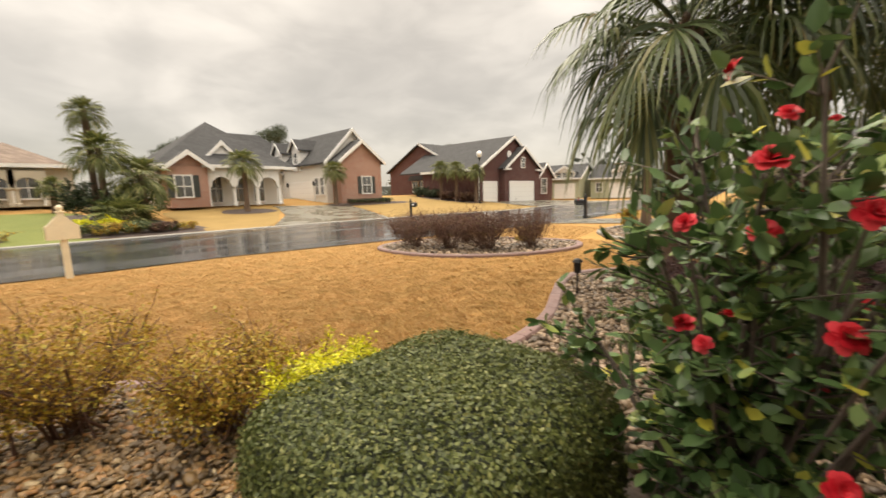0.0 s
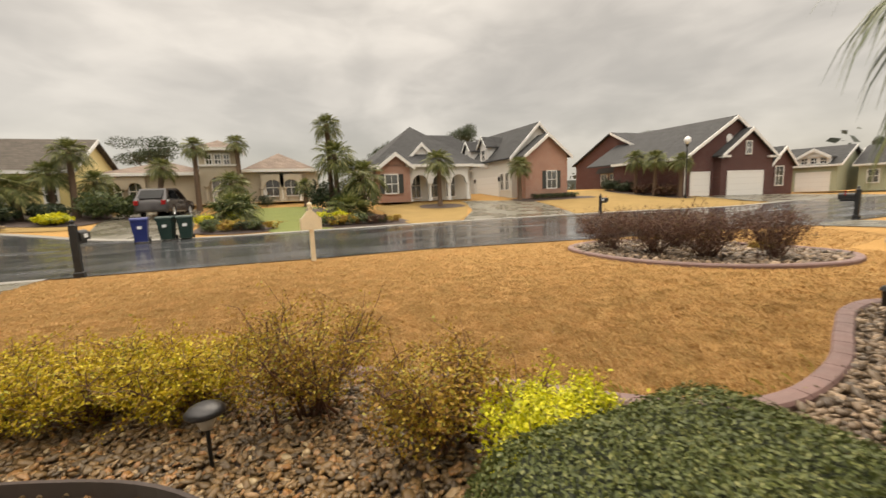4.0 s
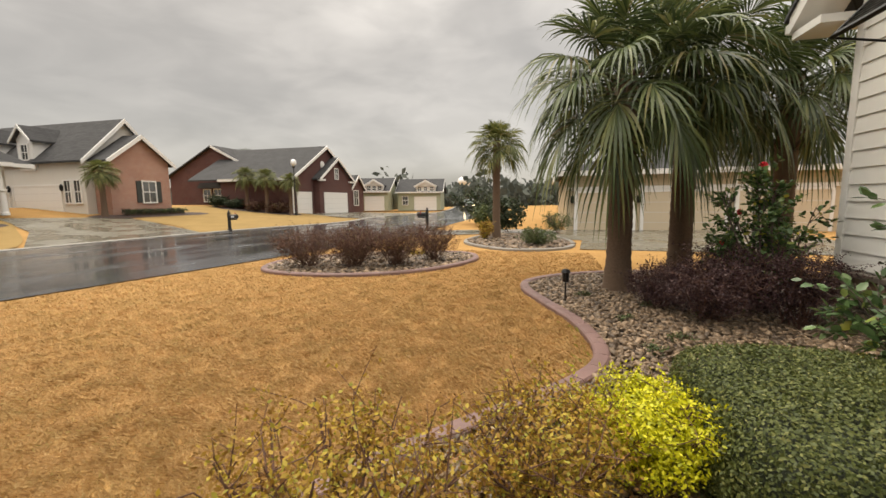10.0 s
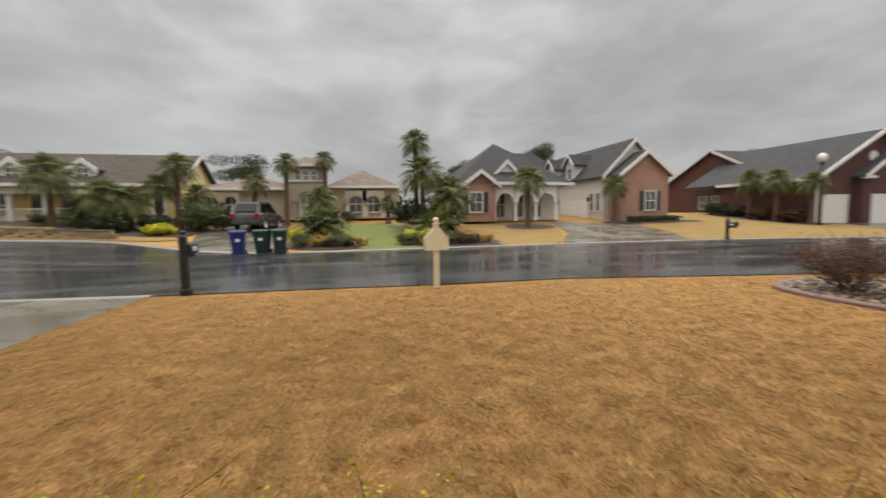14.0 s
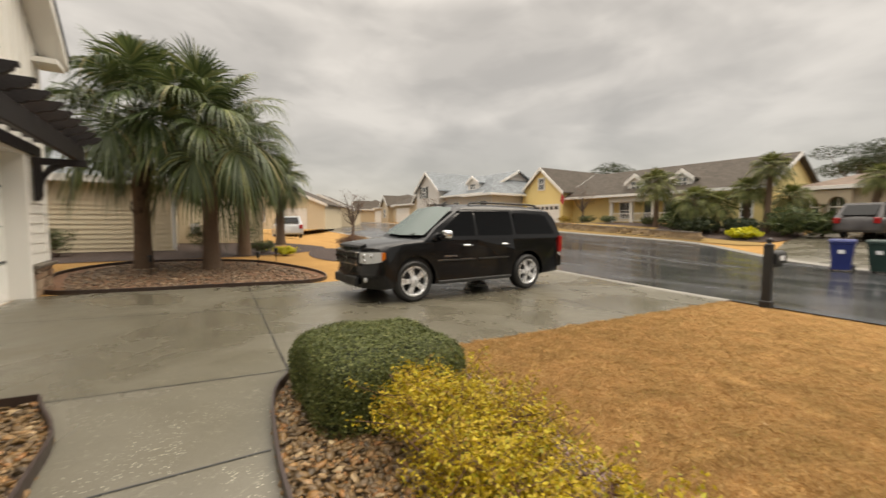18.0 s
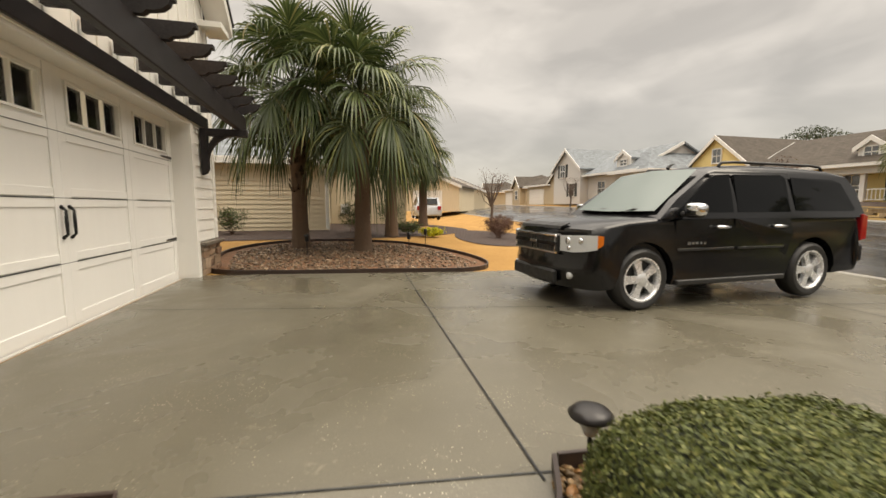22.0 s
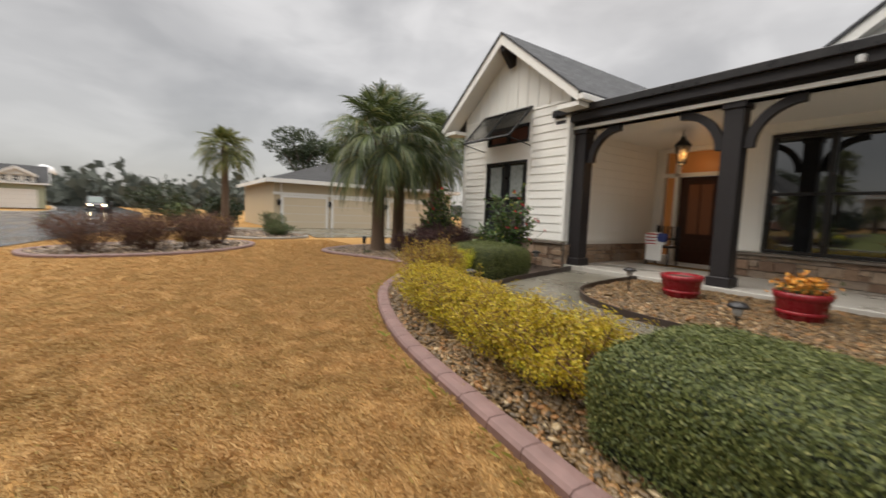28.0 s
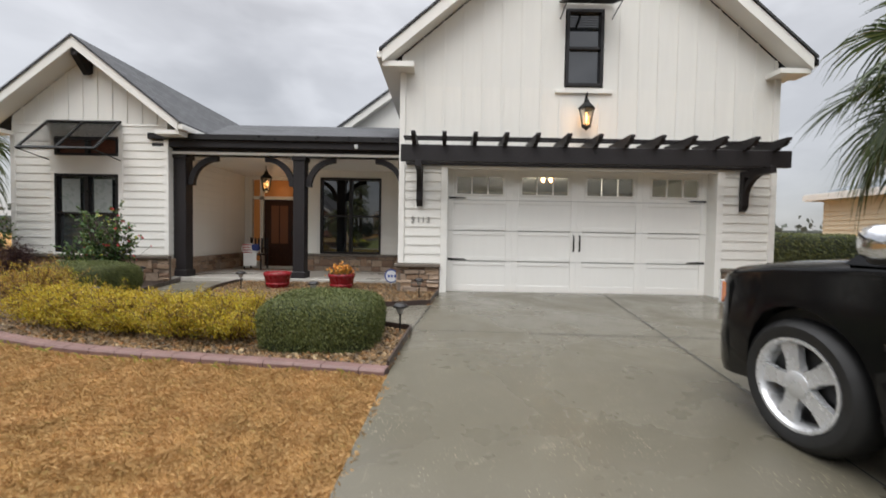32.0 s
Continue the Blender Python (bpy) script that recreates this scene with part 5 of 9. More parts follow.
def big_suv(name, m, paint, label, group=""):
    """A full-size sport utility vehicle: x ahead, y to its left."""
    car = empty(name, m)
    ra, fa = arch(-1.473, 0.40, 0.475, 0.33), arch(1.473, 0.40, 0.475, 0.31)
    outline = [(2.40, 0.29), (2.455, 0.36), (2.47, 0.56), (2.44, 0.66), (2.425, 0.95), (2.38, 1.035), (2.2, 1.095), (1.7, 1.155), (1.17, 1.20), (0.6, 1.215), (-1.0, 1.225), (-2.45, 1.235), (-2.575, 1.18), (-2.60, 0.80), (-2.66, 0.76), (-2.67, 0.46), (-2.60, 0.36)]
    outline += ra + fa
    low = {id(p) for p in ra + fa}

    def bend(px, dz, dy):
        def f(x, y, z):
            e = max(0.0, (x - 1.6) / 0.87) ** 1.5 if x > 1.6 else 0.0
            b = max(0.0, (-x - 2.2) / 0.47) ** 1.5 if x < -2.2 else 0.0
            top = max(0.0, (z - 0.95) / 0.28)
            s = 1 if y >= 0 else -1
            tuck = dy * (max(0.0, 0.5 - z) * 0.5 + top * 0.12)
            return (x - px * e + px * 0.5 * b, y - s * tuck, z - dz * top)
        return f

    layers = [(0.0, bend(0, 0, 0)), (0.45, bend(0.05, 0.002, 0)), (0.70, bend(0.13, 0.010, 0)), (0.85, bend(0.22, 0.026, 0)), (0.94, bend(0.31, 0.05, 0.1)), (0.98, bend(0.38, 0.08, 0.3)), (1.0, bend(0.45, 0.115, 0.5))]
    body = part("body", soft(mesh_of("body", layered(outline, layers), paint)), None, car)
    # cabin
    cab = [(1.24, 1.15), (0.95, 1.40), (0.40, 1.80), (0.22, 1.865), (-0.3, 1.905), (-1.2, 1.905), (-2.0, 1.865), (-2.30, 1.80), (-2.44, 1.58), (-2.595, 1.15)]

    def lean(k, dz):
        def f(x, y, z):
            s = 1 if y >= 0 else -1
            t = max(0.0, z - 1.15)
            return (x, s * k * (0.965 - 0.19 * t - 0.10 * max(0, t - 0.5)), z - dz * (t / 0.75) ** 3)
        return f

    layers = [(0.0, lean(0, 0)), (0.5, lean(0.6, 0.012)), (0.8, lean(0.84, 0.028)), (0.95, lean(0.95, 0.06)), (1.0, lean(1.0, 0.10))]
    part("cabin", soft(mesh_of("cabin", layered(cab, layers), paint)), None, car)

    def on_side(pts, s, lift, name, mat, parent, thick=0.006):
        bm = bmesh.new()
        o, i = [], []
        for x, z in pts:
            t = max(0.0, z - 1.15)
            y = 0.965 - 0.19 * t - 0.10 * max(0, t - 0.5)
            o.append(bm.verts.new((x, s * (y + lift), z)))
            i.append(bm.verts.new((x, s * (y + lift - thick), z)))
        bm.faces.new(o)
        for k in range(len(o)):
            bm.faces.new((o[k], o[(k + 1) % len(o)], i[(k + 1) % len(o)], i[k]))
        bmesh.ops.recalc_face_normals(bm, faces=bm.faces[:])
        return part(name, bm, mat, parent)

    for s in (1, -1):
        on_side([(0.93, 1.235), (0.90, 1.29), (0.36, 1.69), (0.28, 1.72), (0.03, 1.735), (0.02, 1.235)], s, 0.006, "front_side_window", M["car_glass"], car)
        on_side([(-0.06, 1.235), (-0.05, 1.735), (-0.92, 1.735), (-1.00, 1.70), (-1.03, 1.235)], s, 0.006, "rear_side_window", M["car_glass"], car)
        on_side([(-1.14, 1.25), (-1.11, 1.715), (-1.95, 1.695), (-2.12, 1.645), (-2.36, 1.29), (-2.35, 1.25)], s, 0.006, "quarter_window", M["car_glass"], car)
        on_side([(0.40, 1.735), (0.30, 1.765), (-1.0, 1.775), (-1.06, 1.75), (-0.95, 1.752), (0.28, 1.742)], s, 0.03, "rain_visor", M["trim_black"], car, 0.02)

        def plate(pts, nm, lift=0.004):
            bm = bmesh.new()
            add_prism(bm, pts, "y", 0.99 * s if s > 0 else -(1.0 + lift), (1.0 + lift) * s if s > 0 else -0.99)
            for v in bm.verts:
                top = max(0.0, (v.co.z - 0.95) / 0.28)
                v.co.y -= s * 0.5 * (max(0.0, 0.5 - v.co.z) * 0.5 + top * 0.12)
            return part(nm, bm, paint, car)

        d1 = plate([(1.00, 0.44), (1.02, 0.62), (0.98, 1.13), (0.03, 1.15), (0.03, 0.40), (0.9, 0.40)], "front_door")
        d2 = plate([(-0.01, 0.40), (-0.01, 1.15), (-1.02, 1.16), (-1.05, 0.92), (-0.99, 0.78), (-0.93, 0.62), (-0.90, 0.40)], "rear_door")
        for d, x in ((d1, 0.16), (d2, -0.86)):
            h = part("door_handle", tube([(x - 0.02, s * 0.985, 1.035), (x, s * 1.03, 1.04), (x + 0.19, s * 1.035, 1.045), (x + 0.21, s * 0.99, 1.045)], [0.018, 0.02, 0.022, 0.018], 8), M["chrome"], d, "chrome door handle", smooth=True)
        for d, a, b in ((d1, 0.05, 0.98), (d2, -0.86, -0.03)):
            part("side_moulding", box(min(a, b), s * 1.004 - 0.006, 0.745, max(a, b), s * 1.004 + 0.008, 0.775, 0.004), M["trim_black"], d)
            part("chrome_strip", box(min(a, b), s * 1.012 - 0.002, 0.772, max(a, b), s * 1.012 + 0.003, 0.780), M["chrome"], d)
        for k in range(5):
            x = 0.52 + 0.065 * k
            part("badge_bar", box(x, s * 1.004 - 0.002, 0.825, x + 0.04, s * 1.004 + 0.004, 0.858), M["chrome"], d1)
        # mirror
        mr = part("mirror", lathe_box((0.86, s * 1.13, 1.27), (0.09, 0.13, 0.085)), M["chrome"], car, "chrome door mirror", smooth=True)
        part("mirror_base", tube([(0.88, s * 0.93, 1.21), (0.86, s * 1.06, 1.22)], [0.04, 0.03], 8), M["trim_black"], mr)
        part("mirror_foot", lathe_box((0.855, s * 1.12, 1.20), (0.07, 0.11, 0.035)), M["trim_black"], mr, smooth=True)
        # lamps: a lens that wraps round the corner, with an amber end
        run = [(2.375, 0.55, 0.755, 0.945), (2.33, 0.76, 0.75, 0.955), (2.235, 0.895, 0.765, 0.962), (2.12, 0.957, 0.79, 0.962), (1.99, 0.99, 0.83, 0.985)]

        def lens(rows):
            bm = bmesh.new()
            o = [[bm.verts.new((x + 0.008, s * (y + 0.008), z)) for z in (z0, (z0 + z1) / 2, z1)] for x, y, z0, z1 in rows]
            i = [[bm.verts.new((x - 0.05, s * (y - 0.05), z)) for z in (z0, (z0 + z1) / 2, z1)] for x, y, z0, z1 in rows]
            for a, b in ((o, i),):
                for k in range(len(rows) - 1):
                    for q in (0, 1):
                        bm.faces.new((o[k][q], o[k + 1][q], o[k + 1][q + 1], o[k][q + 1]))
                    bm.faces.new((o[k][2], o[k + 1][2], i[k + 1][2], i[k][2]))
                    bm.faces.new((o[k][0], i[k][0], i[k + 1][0], o[k + 1][0]))
                for k in (0, -1):
                    bm.faces.new((o[k][0], o[k][1], o[k][2], i[k][2], i[k][1], i[k][0]))
            bmesh.ops.recalc_face_normals(bm, faces=bm.faces[:])
            return bm

        hlamp = part("headlight", lens(run[:4]), M["lamp_clear"], car)
        for (x, y, z, r) in ((2.355, 0.68, 0.885, 0.05), (2.285, 0.83, 0.89, 0.045), (2.35, 0.70, 0.80, 0.033)):
            part("reflector", lathe([(r, -0.03), (r, 0.0), (r * 0.7, 0.012), (0.01, 0.014)], 14, (x, s * y, z), "x"), M["chrome"], hlamp, smooth=True)
        part("side_marker", lens([(2.125, 0.955, 0.80, 0.958), (2.09, 0.967, 0.82, 0.958), (2.055, 0.977, 0.85, 0.952)]), M["amber"], hlamp, "amber side marker")
        part("tail_lamp", prism([(-2.50, 0.80), (-2.50, 1.20), (-2.62, 1.17), (-2.62, 0.82)], "y", min(s * 0.86, s * 0.985), max(s * 0.86, s * 0.985), 0.01), M["red_lens"], car)
        part("roof_rail", tube([(0.0, s * 0.66, 1.85), (-0.05, s * 0.66, 1.91), (-0.3, s * 0.66, 1.925), (-1.8, s * 0.66, 1.915), (-2.0, s * 0.66, 1.895), (-2.05, s * 0.66, 1.83)], 0.02, 8), M["trim_black"], car, smooth=True)
        part("running_board", box(-0.95, min(s * 0.86, s * 1.0), 0.30, 0.95, max(s * 0.86, s * 1.0), 0.37, 0.012), M["trim_black"], car)
        part("fog_lamp", lathe([(0.045, -0.02), (0.045, 0.02), (0.03, 0.03), (0.005, 0.032)], 12, (2.325, s * 0.70, 0.45), "x"), M["lamp_clear"], car, smooth=True)
        part("wheel_well", prism([(x, z) for x, z in arch(1.473, 0.40, 0.46, 0.35)], "y", min(s * 0.55, s * 0.9), max(s * 0.55, s * 0.9)), M["trim_black"], car)
    # glass front and back
    bm = bmesh.new()
    q = [(1.16, 0.80, 1.235), (0.42, 0.72, 1.79), (0.42, -0.72, 1.79), (1.16, -0.80, 1.235)]
    mid = [(1.24, 0.0, 1.215), (0.46, 0.0, 1.82)]
    nrm = Vector((0.6, 0, 0.8)) * 0.022
    v = [bm.verts.new(Vector(p) + nrm) for p in q]
    mv = [bm.verts.new(Vector(p) + nrm * 1.2) for p in mid]
    bm.faces.new((v[0], v[1], mv[1], mv[0]))
    bm.faces.new((mv[0], mv[1], v[2], v[3]))
    bmesh.ops.recalc_face_normals(bm, faces=bm.faces[:])
    g = part("windshield", bm, M["windshield"], car, smooth=True)
    for s in (1, -1):
        part("wiper", tube([(1.20, s * 0.05 + 0.25, 1.24), (1.19, s * 0.30 + 0.15, 1.27), (1.13, s * 0.55, 1.27)], [0.016, 0.012, 0.008], 6), M["trim_black"], car)
    part("rear_window", prism([(-2.49, 1.60), (-2.47, 1.62), (-2.575, 1.24), (-2.60, 1.24)], "y", -0.66, 0.66), M["car_glass"], car)
    # grille and bumper
    gr = part("grille", box(2.30, -0.54, 0.71, 2.425, 0.54, 0.965, 0.02), M["trim_black"], car)
    for z in (0.725, 0.94):
        part("grille_bar", box(2.42, -0.55, z - 0.014, 2.448, 0.55, z + 0.014, 0.004), M["chrome"], gr)
    part("grille_bar", box(2.42, -0.55, 0.815, 2.450, 0.55, 0.865, 0.006), M["paint_black"], gr)
    for k in range(15):
        y = -0.511 + 0.073 * k
        part("grille_slat", box(2.424, y - 0.004, 0.74, 2.438, y + 0.004, 0.94), M["chrome"], gr)
    part("emblem", box(2.446, -0.09, 0.82, 2.458, 0.09, 0.86, 0.004), M["chrome"], gr)
    part("lower_intake", box(2.40, -0.55, 0.33, 2.468, 0.55, 0.50, 0.02), M["trim_black"], car)
    part("hood_shield", prism([(2.22, 1.085), (2.335, 1.052), (2.36, 1.022), (2.37, 1.028), (2.348, 1.062), (2.23, 1.098)], "y", -0.52, 0.52), M["trim_black"], car)
    part("antenna", tube([(0.2, 0, 1.88), (0.15, 0, 1.93), (0.08, 0, 1.955)], [0.03, 0.02, 0.008], 8), M["trim_black"], car)
    part("underbody", box(-2.3, -0.72, 0.26, 2.1, 0.72, 0.5, 0.05), M["trim_black"], car)
    part("rear_bumper", box(-2.70, -0.92, 0.46, -2.58, 0.92, 0.74, 0.03), paint, car)
    wm = wheel_meshes()
    for x in (1.473, -1.473):
        for y in (0.86, -0.86):
            put_wheel(car, wm, x, y)
    return tagged(car, label, "suv", group)


def lathe_box(c, half):
    """A soft pillow shape for mirrors and small housings."""
    bm = bmesh.new()
    bmesh.ops.create_uvsphere(bm, u_segments=14, v_segments=8, radius=1.0)
    for v in bm.verts:
        for i in range(3):
            k = v.co[i]
            v.co[i] = (abs(k) ** 0.6) * (1 if k > 0 else -1) * half[i] + c[i]
    return bm


def ground_at(x, y, rz=0):
    return Matrix.Translation((x, y, ground_z(x, y) + 0.012)) @ Matrix.Rotation(radians(rz), 4, "Z")


big_suv("suv", ground_at(-3.07, 7.47, -88.0), M["paint_black"], "black full-size suv with chrome mirrors parked on the wet driveway")


def simple_car(name, m, paint, label, tall=1.7, long=4.7, lit=False, category="car"):
    """A smaller vehicle that is only seen far off."""
    car = empty(name, m)
    h, L = tall, long / 2
    o = [(L - 0.05, 0.3), (L, 0.5), (L - 0.05, 0.75), (L - 0.35, 0.92), (L * 0.42, 1.02), (-L + 0.15, 1.05), (-L, 0.85), (-L, 0.4), (-L + 0.1, 0.3)]
    wb = long * 0.29
    o += arch(-wb, 0.33, 0.38, 0.3, 8) + arch(wb, 0.33, 0.38, 0.28, 8)
    ident = lambda px, dz: (lambda x, y, z: (x - px * (1 if x > L - 0.5 else -1 if x < -L + 0.3 else 0), y, z - dz * max(0, (z - 0.8) / 0.25)))
    part("body", soft(mesh_of("body", layered(o, [(0, ident(0, 0)), (0.7, ident(0.05, 0.01)), (0.86, ident(0.14, 0.04)), (0.92, ident(0.2, 0.09))]), paint)), None, car)
    c = [(L * 0.46, 1.0), (L * 0.12, h - 0.08), (-0.1, h), (-L * 0.7, h - 0.04), (-L + 0.15, 1.0)]
    f = lambda k: (lambda x, y, z: (x, (1 if y >= 0 else -1) * k * (0.86 - 0.22 * (z - 1.0)), z))
    part("cabin", soft(mesh_of("cabin", layered(c, [(0, f(0)), (0.8, f(0.9)), (1, f(1.0))]), paint)), None, car)
    for s in (1, -1):
        bm = bmesh.new()
        q = [(L * 0.36, 1.06), (L * 0.10, h - 0.14), (-L * 0.62, h - 0.14), (-L * 0.82, 1.08)]
        vs = [bm.verts.new((x, s * (0.866 - 0.22 * (z - 1.0)), z)) for x, z in q]
        bm.faces.new(vs)
        bmesh.ops.solidify(bm, geom=bm.faces[:], thickness=0.01)
        part("side_window", bm, M["car_glass"], car)
        part("headlight", box(L - 0.22, min(s * 0.5, s * 0.8), 0.66, L - 0.02, max(s * 0.5, s * 0.8), 0.80, 0.02), M["headlight_on"] if lit else M["lamp_clear"], car)
        part("tail_lamp", box(-L - 0.01, min(s * 0.6, s * 0.84), 0.72, -L + 0.12, max(s * 0.6, s * 0.84), 1.0, 0.02), M["red_lens"], car)
    part("windshield", prism([(L * 0.47, 1.03), (L * 0.14, h - 0.1), (L * 0.12, h - 0.1), (L * 0.44, 1.03)], "y", -0.68, 0.68), M["windshield"], car)
    part("rear_window", prism([(-L * 0.74, h - 0.14), (-L + 0.13, 1.12), (-L + 0.16, 1.12), (-L * 0.72, h - 0.14)], "y", -0.62, 0.62), M["car_glass"], car)
    wm = small_wheel
    for x in (wb, -wb):
        for y in (0.80, -0.80):
            put_wheel(car, wm, x, y, 0.33)
    return tagged(car, label, category)


small_wheel = wheel_meshes(0.33, 0.22, 0.2)


# ---------------------------------------------------------------- porch, pergola and fittings of our house
def porch():
    tagged(part("floor_porch", box(GX1, PY, -0.05, WX0, -1.22, 0.10, 0.01), M["porch_floor"]), "pale concrete porch slab", "porch floor", kind="structure")
    f = empty("porch", Matrix.Translation((0, -1.5, 0)))
    part("header_beam", box(GX1 + 0.01, -0.14, 3.06, 6.95, 0.14, 3.42, 0.01), M["timber"], f)
    part("fascia", box(GX1 + 0.01, 0.14, 3.20, 7.05, 0.34, 3.46, 0.01), M["timber"], f)
    part("gutter", box(GX1 + 0.01, 0.30, 3.36, 7.10, 0.42, 3.50, 0.012), M["bronze"], f)
    for x, w in ((6.52, 0.15), (3.63, 0.14)):
        p = part("post", box(x - w, -w, 0.1, x + w, w, 3.06, 0.012), M["timber"], f)
        part("post_base", box(x - w - 0.04, -w - 0.04, 0.1, x + w + 0.04, w + 0.04, 0.26, 0.012), M["timber"], p)
        part("post_cap", box(x - w - 0.03, -w - 0.03, 2.96, x + w + 0.03, w + 0.03, 3.06, 0.01), M["timber"], p)
    for x, s in ((6.37, -1), (3.77, 1), (3.49, -1), (GX1 + 0.05, 1)):
        b = brace_bm(0.72, 0.72)
        bmesh.ops.transform(b, matrix=Matrix.Translation((x, 0, 3.06)) @ Matrix.Diagonal((s, 1, 1, 1)), verts=b.verts[:])
        bmesh.ops.recalc_face_normals(b, faces=b.faces[:])
        part("knee_brace", b, M["timber"], f)
    part("spot_light", lathe([(0.04, 0), (0.05, 0.08), (0.02, 0.10)], 10, (2.2, 0.36, 3.22)), M["plate"], f)
    return tagged(f, "black timber porch frame with arched knee braces", "porch")


def pergola():
    p = empty("garage_pergola")
    part("front_beam", box(-6.55, 0.60, 2.62, 0.95, 0.70, 2.94, 0.01), M["timber"], p)
    part("wall_ledger", box(-6.45, 0.025, 2.66, 0.90, 0.07, 2.86, 0.01), M["timber"], p)
    me = rafter_mesh()
    for i in range(13):
        part("rafter", me, None, p, m=Matrix.Translation((0.69 - 0.575 * i, 0.03, 2.93)))
    for y in (0.28, 0.46):
        part("purlin", box(-6.5, y - 0.02, 3.115, 0.92, y + 0.02, 3.16, 0.004), M["timber"], p)
    tagged(p, "black timber pergola with scrolled rafter tails over the garage door", "pergola")
    bracket(0.61)
    bracket(-6.12)


def shutter(name, x0, x1, z, y, drop, reach, label):
    """A louvred Bahama shutter hung from its top edge and propped open."""
    s = empty(name, Matrix.Translation(((x0 + x1) / 2, y, z)))
    w = (x1 - x0) / 2
    L = math.hypot(drop, reach)
    tilt = Matrix.Rotation(math.atan2(reach, drop), 4, "X")

    def put(nm, bm):
        bmesh.ops.transform(bm, matrix=tilt, verts=bm.verts[:])
        part(nm, bm, M["black_iron"], s)

    for x in (-w, -0.02, w - 0.05):
        put("shutter_stile", box(x, -0.02, -L, x + 0.05, 0.02, 0, 0.004))
    for zz in (-0.06, -L):
        put("shutter_rail", box(-w, -0.02, zz, w, 0.02, zz + 0.06, 0.004))
    n = int((L - 0.12) / 0.06)
    for i in range(n):
        zz = -L + 0.07 + i * 0.06
        bm = box(-w + 0.05, -0.005, -0.03, w - 0.05, 0.005, 0.03)
        bmesh.ops.transform(bm, matrix=Matrix.Translation((0, 0, zz + 0.02)) @ Matrix.Rotation(radians(40), 4, "X"), verts=bm.verts[:])
        put("louvre", bm)
    for x in (-w + 0.03, w - 0.03):
        part("prop_rod", tube([(x, 0.0, -drop - 0.12), (x, reach, -drop)], 0.012, 6), M["black_iron"], s)
    return tagged(s, label, "shutter")


def text_mesh(words, size, depth, mat):
    cu = bpy.data.curves.new("digits", "FONT")
    cu.body, cu.size, cu.extrude = words, size, depth
    tmp = bpy.data.objects.new("digits", cu)
    me = bpy.data.meshes.new_from_object(tmp)
    bpy.data.objects.remove(tmp)
    me.materials.clear()
    me.materials.append(mat)
    return me


def digits():
    d = empty("house_number", Matrix.Translation((0.79, 0.012, 1.47)))
    for i, c in enumerate("5113"):
        part("digit", text_mesh(c, 0.17, 0.008, M["digits"]), None, d, m=Matrix.Translation((-0.115 * i - (0.0 if i < 2 else -0.012 * (i - 1)), 0, 0)) @ Matrix.Rotation(math.pi, 4, "Z") @ Matrix.Rotation(math.pi / 2, 4, "X"))
    return tagged(d, "brushed metal house number 5113 on white siding", "house number")


def entry():
    d = empty("door_2", Matrix.Translation((5.55, EY, 0.1)))
    part("door_leaf", box(-0.5, -0.12, 0, 0.5, -0.07, 2.2, 0.006), M["door_wood"], d)
    part("door_glass", box(-0.3, -0.075, 0.75, 0.3, -0.06, 2.0), M["door_pane"], d)
    for x in (-0.30, 0.0, 0.29):
        part("door_bar", box(x - 0.015, -0.065, 0.75, x + 0.015, -0.05, 2.0), M["door_wood"], d)
    for z in (0.2, 0.5):
        part("door_panel", box(-0.34, -0.072, z - 0.08, 0.34, -0.055, z + 0.12, 0.006), M["door_wood"], d)
    part("door_handle", tube([(-0.42, -0.07, 1.0), (-0.42, 0.0, 1.02), (-0.42, 0.0, 1.16), (-0.42, -0.07, 1.18)], 0.014, 8), M["black_iron"], d)
    part("sidelight", box(0.62, -0.10, 0.16, 0.86, -0.08, 2.2), M["hall_glow"], d)
    part("transom", box(-0.5, -0.10, 2.31, 0.86, -0.08, 2.84), M["hall_glow"], d)
    part("frame", boxes((-0.58, -0.05, 0, -0.5, 0.03, 2.86), (0.5, -0.05, 0, 0.61, 0.03, 2.86), (0.87, -0.05, 0, 0.95, 0.03, 2.86), (-0.5, -0.05, 2.2, 0.87, 0.03, 2.30), (-0.5, -0.05, 2.85, 0.87, 0.03, 2.95)), M["white_trim"], d)
    return tagged(d, "stained wooden front door with lit glass and sidelight", "front door", kind="structure")


def pot(x, y, z, plant):
    p = empty("planter_pot", Matrix.Translation((x, y, z)))
    part("pot_body", lathe([(0.20, 0.0), (0.22, 0.015), (0.262, 0.27), (0.272, 0.29), (0.282, 0.30), (0.285, 0.36), (0.262, 0.37), (0.25, 0.33), (0.02, 0.31)], 24), M["pot_red"], p, smooth=True)
    part("pot_band", lathe([(0.238, 0.10), (0.248, 0.11), (0.252, 0.14), (0.243, 0.15)], 24), M["pot_red"], p, smooth=True)
    part("soil", lathe([(0.245, 0.31), (0.245, 0.335), (0.01, 0.34)], 16), M["soil"], p)
    if plant:
        rng = np.random.default_rng(5)
        q = rng.normal(size=(420, 3)) * np.array([0.11, 0.11, 0.06]) + np.array([0, 0, 0.44])
        leaf_cloud("blossom", q, rng.normal(size=(420, 3)) + np.array([0, 0, 1]), 0.06, M["orange_flower"], p, rng, 0.7, label="faded orange chrysanthemums")
        leaf_cloud("foliage", q * np.array([1.05, 1.05, 0.9]), rng.normal(size=(420, 3)), 0.05, M["green_shrub"], p, rng)
    return tagged(p, "round red glazed pot with orange flowers" if plant else "round red glazed pot on the pebbles", "planter", "red pots")


